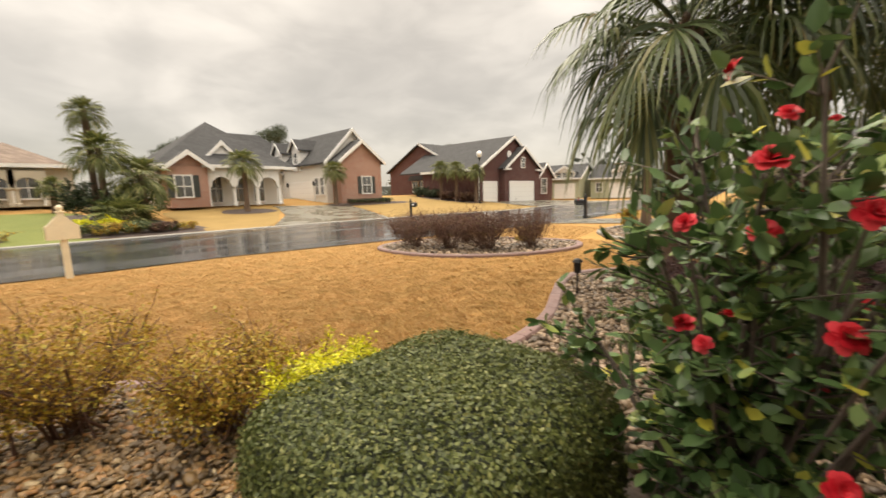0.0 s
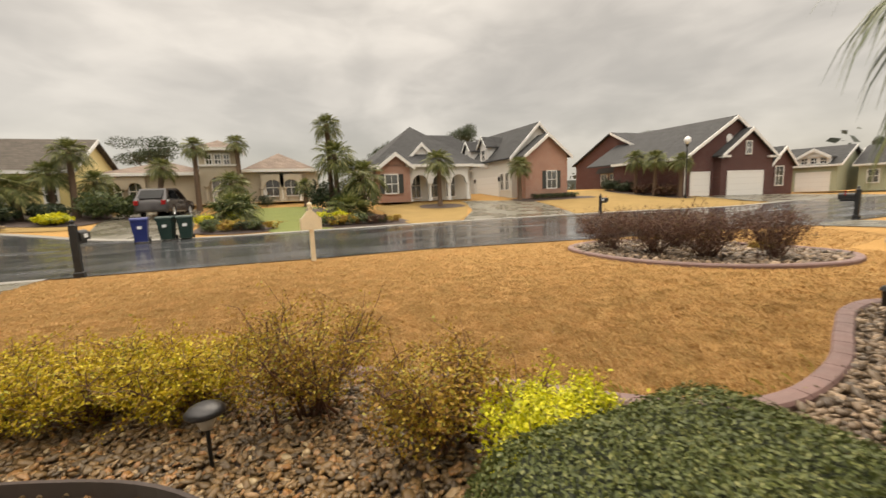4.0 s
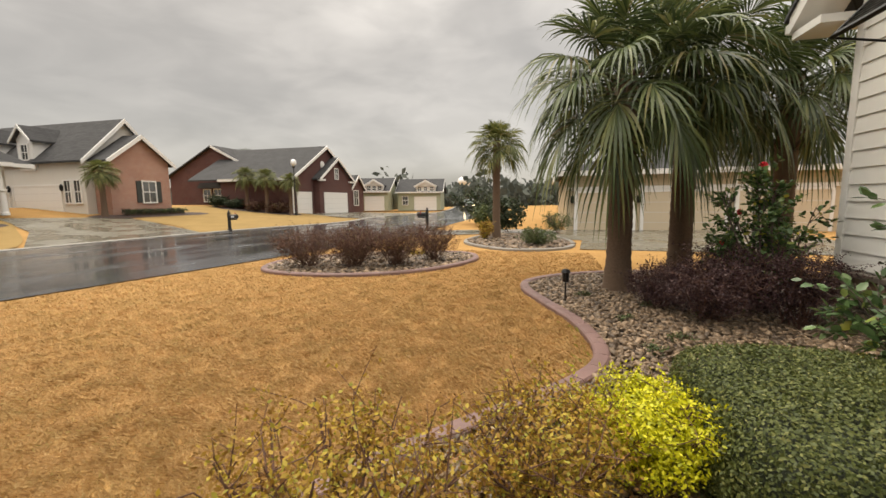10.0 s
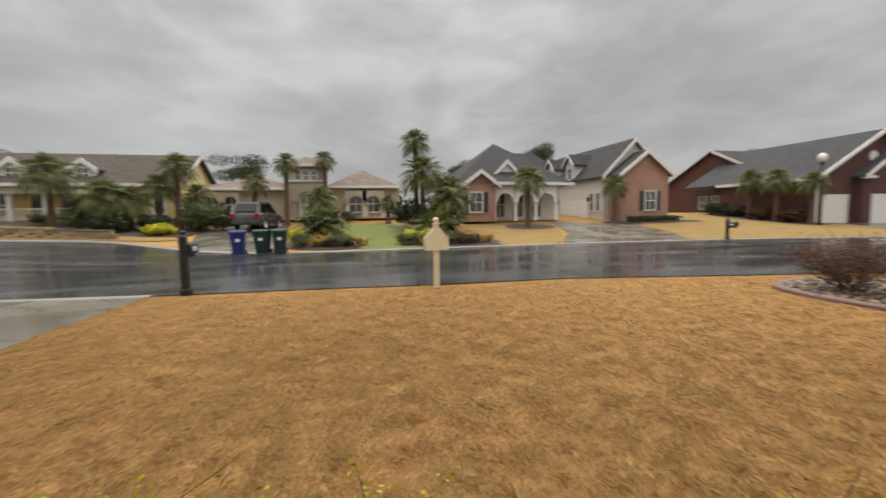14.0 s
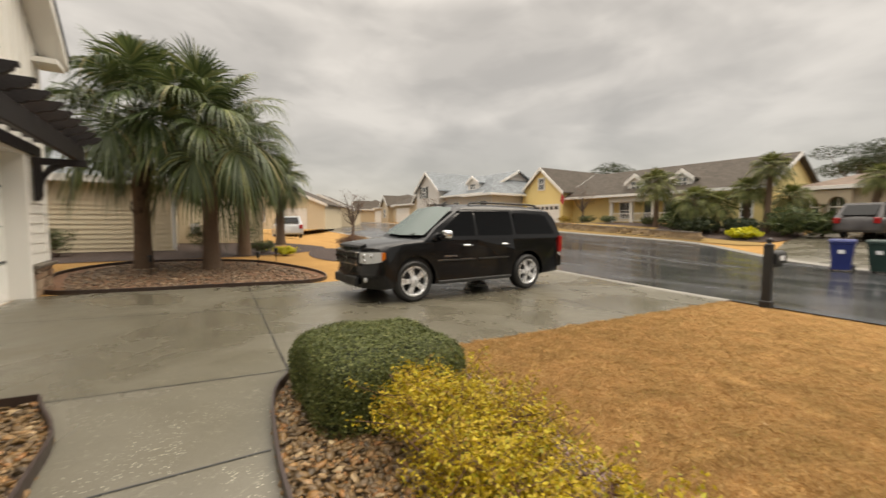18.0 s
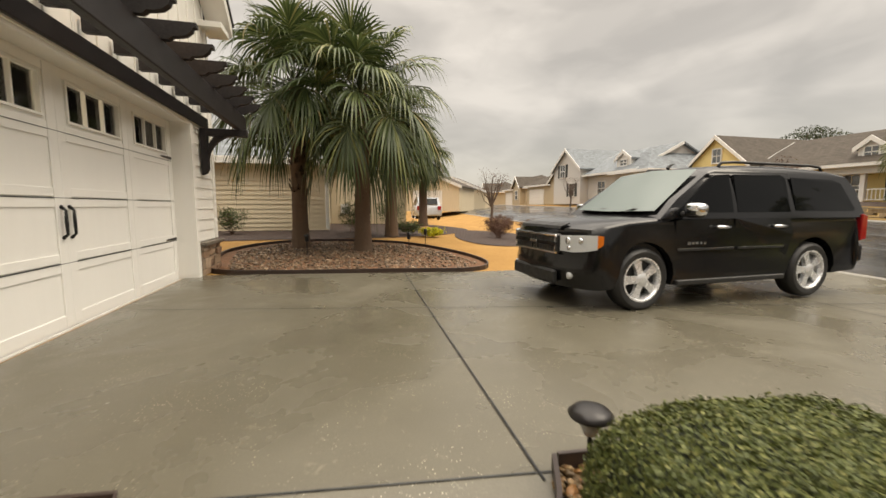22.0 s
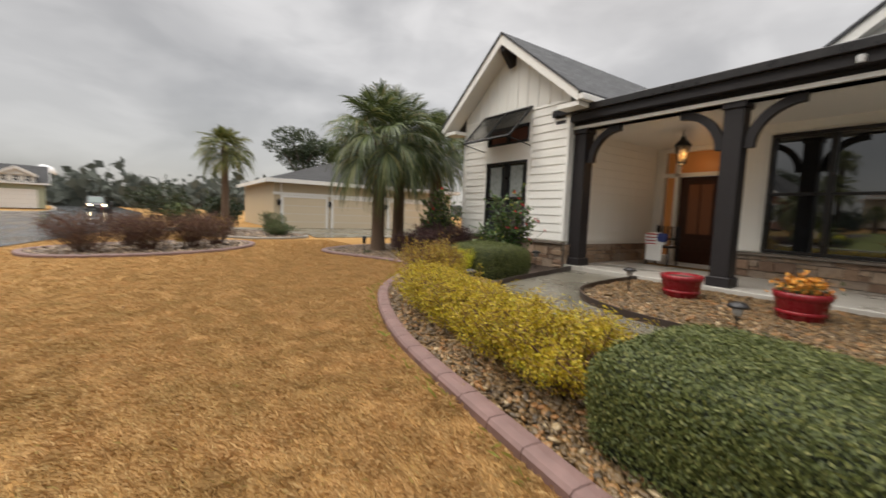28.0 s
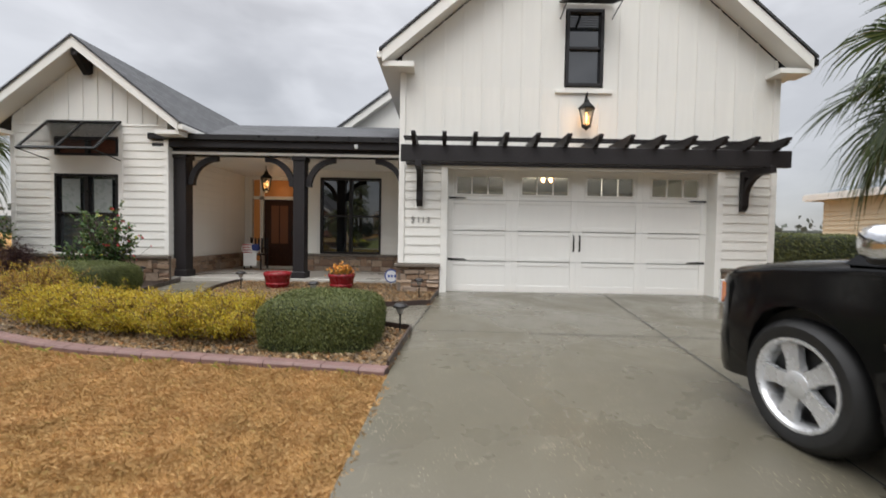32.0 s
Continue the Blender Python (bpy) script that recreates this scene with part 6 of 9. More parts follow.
def path_light(x, y, h=0.36, tall=False):
    l = empty("path_light", Matrix.Translation((x, y, ground_z(x, y))))
    part("stake", tube([(0, 0, -0.03), (0, 0, h - 0.09)], 0.011, 8), M["black_iron"], l)
    if tall:
        part("lantern_body", lathe([(0.035, h - 0.1), (0.045, h - 0.09), (0.05, h + 0.03), (0.07, h + 0.035), (0.05, h + 0.07), (0.01, h + 0.085)], 8), M["black_iron"], l)
    else:
        part("glass_shade", lathe([(0.03, h - 0.10), (0.05, h - 0.05), (0.062, h - 0.012), (0.05, h - 0.01)], 12), M["lamp_clear"], l, smooth=True)
        part("hat", lathe([(0.095, h - 0.018), (0.10, h - 0.005), (0.078, h + 0.018), (0.04, h + 0.034), (0.01, h + 0.036)], 18), M["bronze"], l, smooth=True)
    return tagged(l, "black garden lantern on a stake" if tall else "bronze solar path light on a stake", "path light", "path lights")


def yard_sign():
    s = empty("yard_sign", Matrix.Translation((1.26, -0.62, -0.01)))
    part("stake", tube([(0, 0, -0.05), (0, 0, 0.16)], 0.008, 6), M["alloy"], s)
    part("plate", lathe([(0.14, -0.006), (0.148, 0.0), (0.14, 0.006), (0.01, 0.007)], 28, (0, 0, 0.28), "y"), M["plate"], s, "round white plate with a blue rim")
    part("rim", lathe([(0.148, -0.004), (0.155, 0.0), (0.148, 0.0075), (0.128, 0.0085), (0.128, 0.006)], 28, (0, 0, 0.28), "y"), M["blue_ink"], s)
    for i, w in enumerate((0.05, 0.04, 0.05)):
        part("print_bar", box(0.085 - 0.075 * i - w, 0.007, 0.25, 0.085 - 0.075 * i, 0.0095, 0.31), M["blue_ink"], s)
    return tagged(s, "round white alarm yard sign with blue print", "yard sign")


def porch_chair():
    c = empty("porch_chair", Matrix.Translation((5.75, -3.7, 0.1)))
    for x in (-0.25, 0.25):
        for y in (-0.22, 0.22):
            part("leg", box(x - 0.02, y - 0.02, 0, x + 0.02, y + 0.02, 0.44 if y > 0 else 0.95, 0.004), M["timber"], c)
        part("arm", box(x - 0.03, -0.24, 0.62, x + 0.03, 0.26, 0.655, 0.006), M["timber"], c)
    part("seat", box(-0.27, -0.24, 0.42, 0.27, 0.26, 0.46, 0.008), M["timber"], c)
    for i in range(5):
        part("back_slat", box(-0.21 + i * 0.10, -0.235, 0.48, -0.16 + i * 0.10, -0.215, 0.93, 0.003), M["timber"], c)
    tagged(c, "dark wooden porch chair beside the front door", "chair")
    k = empty("cushion", Matrix.Translation((5.72, -3.40, 0.56)))
    part("pillow", lathe_box((0.05, 0, 0.16), (0.26, 0.07, 0.16)), M["cloth_white"], k, smooth=True)
    for i in range(4):
        part("red_stripe", lathe_box((0.12, 0.005, 0.05 + 0.075 * i), (0.17, 0.075, 0.018)), M["cloth_red"], k, smooth=True)
    part("blue_field", lathe_box((-0.11, 0.008, 0.20), (0.11, 0.078, 0.11)), M["cloth_blue"], k, smooth=True)
    part("throw", box(-0.16, 0.06, -0.34, 0.22, 0.09, 0.04, 0.01), M["cloth_white"], k)
    tagged(k, "striped flag-pattern cushion on the porch chair", "cushion")


M["hall_glow"] = glow_mat("lit_hall_glass", (0.45, 0.18, 0.05), 0.10)
M["door_pane"] = glow_mat("amber_door_pane", (0.16, 0.055, 0.02), 0.06)
porch()
pergola()
shutter("bahama_shutter", 7.75, 9.5, 3.76, WY + 0.03, 0.8, 0.74, "black louvred shutter propped open over the wing windows")
shutter("bahama_shutter", -3.32, -2.2, 6.05, 0.01, 0.22, 0.55, "black louvred shutter propped open over the gable window")
part("trim_sill", box(-3.35, -0.02, 4.20, -2.16, 0.03, 4.27, 0.004), M["white_trim"]).parent = bpy.data.objects["white_farmhouse"]
digits()
entry()
lantern("wall_lantern", Matrix.Translation((-2.76, 0.2, 3.48)), "black wall lantern glowing above the garage door")
part("wall_arm", tube([(-2.76, -0.02, 3.9), (-2.76, 0.08, 4.02), (-2.76, 0.16, 4.12), (-2.76, 0.22, 4.14), (-2.76, 0.24, 4.09), (-2.76, 0.2, 4.05)], [0.02, 0.016, 0.014, 0.012, 0.010, 0.010], 8), M["black_iron"], bpy.data.objects["wall_lantern"], m=Matrix.Translation((2.76, -0.2, -3.48)))
lantern("hanging_lantern", Matrix.Translation((5.05, -2.8, 2.38)), "black hanging porch lantern glowing warm")
part("chain", tube([(0, 0, 0.6), (0, 0, 0.68)], 0.008, 6), M["black_iron"], bpy.data.objects["hanging_lantern"])
# the third is an added fill outside the front door, with no fixture
for nm, loc, power in (("porch_lamp", (5.05, -2.8, 2.3), 4.0), ("gable_lamp", (-2.76, 0.34, 3.5), 3.0), ("entry_fill", (5.5, -4.6, 2.6), 1.2), ("garage_lamp", (-2.55, -2.0, 2.45), 110.0)):
    li = new(nm, bpy.data.lights.new(nm, "POINT"))
    li.data.energy, li.data.color, li.data.shadow_soft_size = power, (1.0, 0.56, 0.24), 0.08
    li.matrix_basis = Matrix.Translation(loc)
li.data.color = (1.0, 0.86, 0.70)
pot(3.66, -0.2, -0.01, False)
pot(2.26, -0.12, -0.01, True)
for x, y in ((0.55, 0.82), (2.33, 1.55), (0.63, 3.48), (5.18, 2.6), (4.3, 0.1), (6.9, -0.6)):
    path_light(x, y)
path_light(10.35, 1.95, 0.42, True)
for x, y in ((-8.6, 4.2), (-9.8, 4.9), (-8.3, 1.6)):
    path_light(x, y, 0.42, True)
yard_sign()
porch_chair()

for x in (8.0, 8.76):
    part("roller_blind", box(x, WY + 0.004, 1.60, x + 0.43, WY + 0.007, 2.40), M["pale_blind"], bpy.data.objects["window_3"], m=bpy.data.objects["window_3"].matrix_basis.inverted())


# ---------------------------------------------------------------- plants
M["fringe"] = leaf_mat("green_fringe_grass", [(0.0, (0.30, 0.24, 0.06)), (0.5, (0.40, 0.36, 0.08)), (1.0, (0.24, 0.27, 0.06))], 0.7)
M["litter"] = leaf_mat("dead_leaves", [(0.0, (0.13, 0.065, 0.028)), (0.6, (0.22, 0.11, 0.045)), (1.0, (0.42, 0.28, 0.14))], 0.7)


def fan_leaf(rng, verts, faces, base, yaw, pitch, stalk, blade, leaflets, droop, width=0.026, roll=0.0):
    """One palm leaf: a curved stalk running into an arched rib, with a pleated fan of leaflets that part and hang at their tips."""
    cy, sy = math.cos(yaw), math.sin(yaw)
    side = Vector((-sy * math.cos(roll), cy * math.cos(roll), math.sin(roll)))
    p, ang = Vector(base), pitch
    rib = []
    n = 8
    for i in range(n + 1):
        rib.append((p.copy(), ang))
        step = (stalk + blade * 0.36) / n
        p = p + Vector((cy * math.cos(ang), sy * math.cos(ang), math.sin(ang))) * step
        ang -= droop * (0.10 if i < 5 else 0.24)
    for (p0, _), (p1, _) in zip(rib[:7], rib[1:7]):
        k = len(verts)
        for q in (p0, p1):
            verts += [tuple(q - side * 0.014), tuple(q + side * 0.014), tuple(q - Vector((0, 0, 0.02)))]
        faces += [(k, k + 1, k + 4, k + 3), (k + 1, k + 2, k + 5, k + 4), (k + 2, k, k + 3, k + 5)]
    hang = droop * rng.uniform(0.55, 1.15)
    down = Vector((0, 0, 1))
    for j in range(leaflets):
        f = (j + 0.5) / leaflets * 2 - 1
        a = f * 2.15
        at = 5.2 + (1 - abs(f)) * 2.7
        i0 = min(int(at), n - 1)
        org = rib[i0][0].lerp(rib[i0 + 1][0], at - i0)
        e = rib[i0][1]
        ahead = Vector((cy * math.cos(e), sy * math.cos(e), math.sin(e)))
        up = ahead.cross(side)
        d = (ahead * math.cos(a) + side * math.sin(a) + up * 0.30 * abs(math.sin(a))).normalized()
        w = (side * math.cos(a) - ahead * math.sin(a)).normalized()
        L = blade * (0.98 - 0.30 * abs(f) ** 1.6) * rng.uniform(0.92, 1.06)
        k = len(verts)
        tip = hang * rng.uniform(0.8, 1.25)
        for t, ww in ((0.0, 0.22), (0.28, 0.85), (0.52, 1.0), (0.78, 0.55), (1.0, 0.05)):
            c = org + d * (L * t * (1 - 0.30 * tip * t * t)) - down * (L * tip * t ** 2.4)
            h = w * (width * ww * blade / 0.75)
            fold = up * (0.35 * width * ww) * (1 if j % 2 else -1)
            verts += [tuple(c - h - fold), tuple(c + h + fold)]
        for i in range(4):
            faces.append((k + 2 * i, k + 2 * i + 1, k + 2 * i + 3, k + 2 * i + 2))


def crown_mesh(seed, fronds, stalk, blade, leaflets, mat, hang=1.0, width=0.026, spread=2.05, upright=0.2):
    rng = random.Random(seed)
    verts, faces = [], []
    for i in range(fronds):
        f = (i + 0.5) / fronds
        pitch = 1.5 - spread * f ** 0.95 + rng.uniform(-0.12, 0.12)
        yaw = i * 2.399 + rng.uniform(-0.25, 0.25)
        short = 1.0 - upright * max(0.0, math.sin(pitch)) ** 2
        fan_leaf(rng, verts, faces, (0.05 * math.cos(yaw), 0.05 * math.sin(yaw), -0.28 * f), yaw, pitch, stalk * short * rng.uniform(0.8, 1.15), blade * (0.4 + 0.6 * short) * rng.uniform(0.88, 1.1), leaflets, hang * (0.6 + 0.75 * f), width, rng.uniform(-0.5, 0.5))
    return raw_mesh("crown", verts, faces, mat)


def trunk_mesh(h, r0, r1, rough=True, seed=1, boots=0.62):
    """A palm trunk with ring scars and, under the crown, a basket of old leaf bases."""
    rng = random.Random(seed)
    bm = bmesh.new()
    n = max(6, int(h / 0.07))
    prof = []
    for i in range(n + 1):
        t = i / n
        r = r0 * (1.25 - 0.25 * min(1, t * 6)) + (r1 - r0) * t
        prof.append((r * (1.0 + (0.035 if i % 2 else -0.03)) * (1 + rng.uniform(-0.02, 0.02)), h * t))
    add_lathe(bm, [(r, z - 0.1 if i == 0 else z) for i, (r, z) in enumerate(prof)], 14)
    if rough:
        for i in range(int(46 * (1 - boots) / 0.38)):
            z = h * rng.uniform(boots, 1.0)
            a = i * 2.399
            r = r1 * 1.02
            out = r + rng.uniform(0.03, 0.10)
            c, s = math.cos(a), math.sin(a)
            w = 0.045
            vs = []
            for rr, zz, ww in ((r - 0.03, z, w), (out, z + 0.12, w * 0.7), (out + 0.02, z + 0.2, w * 0.4)):
                for k in (-1, 1):
                    vs.append(bm.verts.new((rr * c - k * ww * s, rr * s + k * ww * c, zz)))
            q = [(0, 1, 3, 2), (2, 3, 5, 4)]
            low = [bm.verts.new((v.co.x * 0.88, v.co.y * 0.88, v.co.z - 0.03)) for v in vs]
            for f in q:
                bm.faces.new([vs[x] for x in f])
                bm.faces.new([low[x] for x in f[::-1]])
            for x, y in ((0, 2), (2, 4), (4, 5), (5, 3), (3, 1)):
                bm.faces.new((vs[x], vs[y], low[y], low[x]))
    bmesh.ops.recalc_face_normals(bm, faces=bm.faces[:])
    return mesh_of("trunk", bm, M["trunk"], True)


NEAR_CROWNS = [crown_mesh(s, 44, 0.70, 0.76, 36, M["palm"], 0.62, 0.0165, 1.95, 0.2) for s in (3, 8)]
SIDE_CROWNS = [crown_mesh(s, 44, 0.74, 0.84, 38, M["palm"], 0.62, 0.0155, 2.05) for s in (4, 9)]
FAR_CROWNS = [crown_mesh(s, 46, 0.50, 0.56, 22, M["palm_far"], 0.50, 0.024, 2.0, 0.45) for s in (5, 6)]


def palm(x, y, h, k=1.0, near=False, which=0, label="", turn=0.0, girth=0.17, lean=0.0, crowns=None, boots=0.62):
    p = empty("palm_tree", Matrix.Translation((x, y, ground_z(x, y) - 0.02)) @ Matrix.Rotation(lean, 4, "Y"))
    part("trunk", trunk_mesh(h, girth * 1.1, girth * 0.95, near, which + 2, boots), None, p)
    part("crown", (crowns or (NEAR_CROWNS if near else FAR_CROWNS))[which % 2], None, p, m=Matrix.Translation((0, 0, h + 0.05)) @ Matrix.Rotation(turn, 4, "Z") @ Matrix.Scale(k, 4))
    return tagged(p, label or "cabbage palm with a rounded green crown", "palm tree", "palms")


def box_hedge(name, x0, y0, x1, y1, h, label, n=26000, dome=0.1, r=0.22, seed=4, mat="box", leaf=0.026):
    """A clipped hedge: a core coloured dark for the shade inside, and a dense skin of small leaves with a slightly
    uneven outline.
    """
    rng = np.random.default_rng(seed)
    cx, cy, hx, hy = (x0 + x1) / 2, (y0 + y1) / 2, (x1 - x0) / 2, (y1 - y0) / 2
    e = 5.0
    d = unit_rows(rng.normal(size=(n, 3)))
    d[:, 2] = np.abs(d[:, 2]) * np.where(rng.random(n) < 0.12, -0.3, 1)
    k = 1.0 / (np.abs(d[:, 0]) ** e + np.abs(d[:, 1]) ** e + np.abs(d[:, 2]) ** e) ** (1 / e)
    p = d * k[:, None]
    nr = np.sign(p) * np.abs(p) ** (e - 1)
    zz = (p[:, 2] + 0.3) / 1.3
    base = np.array([hx, hy, h])
    lump = np.array([noise.noise(Vector((*q,)) * 2.3) for q in (p * base)[:, :]]) * 0.035
    pos = np.c_[cx + p[:, 0] * hx, cy + p[:, 1] * hy, np.clip(zz, 0, 1) * h]
    nr = unit_rows(nr / base)
    pos = pos + nr * (lump + rng.normal(size=n) * 0.012 - 0.01)[:, None]
    g = ground_z(cx, cy)
    hd = empty(name, Matrix.Translation((0, 0, g)))
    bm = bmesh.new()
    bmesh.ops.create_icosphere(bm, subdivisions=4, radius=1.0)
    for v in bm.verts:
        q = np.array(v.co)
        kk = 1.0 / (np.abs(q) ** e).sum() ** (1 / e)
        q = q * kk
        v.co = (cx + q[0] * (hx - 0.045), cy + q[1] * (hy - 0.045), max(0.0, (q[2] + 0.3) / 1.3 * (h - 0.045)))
    part("core", bm, M["box_shade"], hd, smooth=True)
    leaf_cloud("foliage", pos, nr, leaf, M[mat], hd, rng, 0.6, 0.55)
    ns = 60
    i = rng.integers(0, n, ns)
    twig_cloud("stem_clump", np.c_[pos[i, 0] * 0.3 + cx * 0.7, pos[i, 1] * 0.3 + cy * 0.7, np.zeros(ns)], pos[i] * np.array([1, 1, 0.8]), 0.006, M["twig"], hd, "", 0.05, rng)
    return tagged(hd, label, "hedge", "clipped hedges")


def shrub(name, x, y, rx, ry, h, mat, label, n=5000, leaf=0.03, twigs=160, seed=1, category="shrub", group="", open_=0.5, z0=0.0, twig="twig"):
    """A loose shrub: stems that fan out from the foot, twigs, and leaves thick towards the outside."""
    rng = np.random.default_rng(seed)
    s = empty(name, Matrix.Translation((x, y, ground_z(x, y) + z0)))
    nb = max(8, twigs // 12)
    a = rng.uniform(0, 2 * np.pi, nb)
    rr = rng.uniform(0.2, 1.0, nb) ** 0.6
    tips = np.c_[np.cos(a) * rr * rx, np.sin(a) * rr * ry, h * (0.55 + 0.42 * np.sqrt(np.clip(1 - rr ** 2 * 0.85, 0, 1)))]
    foot = np.c_[rng.normal(size=nb) * rx * 0.12, rng.normal(size=nb) * ry * 0.12, np.zeros(nb)]
    twig_cloud("stem_clump", foot, tips, 0.006 + 0.008 * rng.random(nb), M[twig], s, "", 0.06, rng)
    i = rng.integers(0, nb, twigs)
    t = rng.uniform(0.3, 0.95, twigs)[:, None]
    st = foot[i] * (1 - t) + tips[i] * t
    en = st + rng.normal(size=(twigs, 3)) * np.array([rx, ry, h * 0.5]) * 0.26 + np.array([0, 0, h * 0.10])
    twig_cloud("twig_mass", st, en, 0.0035, M[twig], s, "", 0.08, rng)
    d = unit_rows(rng.normal(size=(n, 3)))
    rad = rng.uniform(open_, 1.0, n) ** 0.7
    j = rng.integers(0, twigs, n)
    t = rng.uniform(0.2, 1.05, n)[:, None]
    q1 = st[j] * (1 - t) + en[j] * t + rng.normal(size=(n, 3)) * 0.02
    q2 = np.c_[d[:, 0] * rad * rx, d[:, 1] * rad * ry, h * 0.55 + d[:, 2] * rad * h * 0.47]
    lump = np.array([noise.noise(Vector(v) * 3.1) for v in q2])
    keep = lump > -0.12
    m = rng.random(n) < 0.45
    pos = np.where((m | ~keep)[:, None], q1, q2)
    pos[:, 2] = np.clip(pos[:, 2], 0.02, None)
    leaf_cloud("foliage", pos, d + np.array([0, 0, 0.4]), leaf, M[mat], s, rng, 0.55, 0.8)
    return tagged(s, label, category, group)


def camellia(x, y, h, seed, label, blooms=14, spots=()):
    rng = np.random.default_rng(seed)
    c = empty("camellia", Matrix.Translation((x, y, ground_z(x, y))))
    nb = 20
    a = rng.uniform(0, 2 * np.pi, nb)
    r = rng.uniform(0.12, 0.55, nb)
    tips = np.c_[np.cos(a) * r, np.sin(a) * r, rng.uniform(0.75, h, nb)]
    foot = rng.normal(size=(nb, 3)) * np.array([0.06, 0.06, 0])
    for i in range(nb):
        mid = (foot[i] + tips[i]) / 2 + rng.normal(size=3) * 0.06
        part("branch", tube([tuple(foot[i]), tuple(mid), tuple(tips[i])], [0.017, 0.012, 0.005], 6), M["bark"], c)
    nt = 520
    i = rng.integers(0, nb, nt)
    t = rng.uniform(0.22, 1.0, nt)[:, None]
    st = foot[i] * (1 - t) + tips[i] * t
    out = unit_rows(st * np.array([1, 1, 0.2]) + rng.normal(size=(nt, 3)) * 0.35 + np.array([0, 0, 0.15]))
    en = st + out * rng.uniform(0.12, 0.34, nt)[:, None]
    twig_cloud("twig_mass", st, en, 0.005, M["bark"], c, "", 0.05, rng)
    # leaves along the twigs: folded along the middle, glossy
    per = 9
    k = np.repeat(np.arange(nt), per)
    t = rng.uniform(0.25, 1.06, len(k))[:, None]
    p = st[k] * (1 - t) + en[k] * t
    d = unit_rows(out[k] + rng.normal(size=(len(k), 3)) * 0.75)
    up = unit_rows(np.array([0, 0, 1.0]) + rng.normal(size=(len(k), 3)) * 0.5)
    s = unit_rows(np.cross(d, up))
    nn = np.cross(s, d)
    L = rng.uniform(0.045, 0.085, len(k))[:, None]
    w = L * 0.30
    v = np.stack([p, p + d * L * 0.35 + s * w - nn * L * 0.02, p + d * L * 0.75 + s * w * 0.75 - nn * L * 0.05, p + d * L - nn * L * 0.14, p + d * L * 0.75 - s * w * 0.75 - nn * L * 0.05, p + d * L * 0.35 - s * w - nn * L * 0.02, p + d * L * 0.45 - nn * L * 0.09], 1).reshape(-1, 3)
    b = (np.arange(len(k)) * 7)[:, None]
    tri = np.stack([b + np.array(q) for q in ((0, 1, 6), (1, 2, 6), (2, 3, 6), (3, 4, 6), (4, 5, 6), (5, 0, 6))], 1).reshape(-1, 3)
    part("foliage", raw_mesh("foliage", v, tri, M["camellia"], True), None, c)
    # flowers
    pick = rng.permutation(nt)[:blooms]
    for j, (fx, fy, fz) in enumerate(spots):
        p = Vector((fx - x, fy - y, fz))
        q = Vector((p.x, p.y, 0.25)).to_track_quat("Z", "Y").to_matrix().to_4x4()
        part("flower", flower_mesh(j % 4), None, c, "red double flower", m=Matrix.Translation(p) @ q @ Matrix.Scale(0.46 + 0.09 * (j % 4), 4))
        part("flower_twig", tube([tuple(p * 0.55), tuple(p * 0.8 + Vector((0, 0, 0.02))), tuple(p)], [0.006, 0.005, 0.003], 6), M["bark"], c)
    for j, i in enumerate(pick):
        fl = flower_mesh(int(j % 4))
        q = Vector(out[i]).to_track_quat("Z", "Y").to_matrix().to_4x4()
        part("flower", fl, None, c, "red double flower", m=Matrix.Translation(tuple(en[i])) @ q @ Matrix.Scale(float(rng.uniform(0.45, 0.75)), 4))
    for i in rng.permutation(nt)[:14]:
        part("bud", lathe([(0.003, 0), (0.011, 0.012), (0.010, 0.022), (0.002, 0.032)], 8, tuple(en[i])), M["bud"], c)
    return tagged(c, label, "camellia", "camellias")


FLOWERS = {}


def flower_mesh(seed):
    if seed in FLOWERS:
        return FLOWERS[seed]
    rng = np.random.default_rng(40 + seed)
    verts, faces = [], []
    for ring, (n, r, lift, size) in enumerate(((6, 0.046, 0.1, 0.044), (6, 0.032, 0.55, 0.040), (5, 0.018, 0.95, 0.032), (4, 0.008, 1.25, 0.022))):
        for i in range(n):
            a = 2 * math.pi * (i + 0.5 * ring) / n + rng.uniform(-0.2, 0.2)
            el = lift + rng.uniform(-0.15, 0.15)
            d = np.array([math.cos(a) * math.cos(el), math.sin(a) * math.cos(el), math.sin(el)])
            s = np.array([-math.sin(a), math.cos(a), 0])
            u = np.cross(d, s)
            base = np.array([0, 0, 0.004 * ring])
            k = len(verts)
            for t, w, b in ((0, 0.25, 0), (0.5, 0.95, -0.12), (0.85, 0.8, -0.05), (1.0, 0.35, 0.08)):
                c = base + d * t * (size + r * 0.4)
                verts += [c + s * w * size * 0.62 - u * b * size, c - u * (b + 0.1) * size * 0.6, c - s * w * size * 0.62 - u * b * size]
            for q in range(3):
                o = k + 3 * q
                faces += [(o, o + 1, o + 4, o + 3), (o + 1, o + 2, o + 5, o + 4)]
    FLOWERS[seed] = raw_mesh("flower", verts, faces, M["petal"], True)
    return FLOWERS[seed]


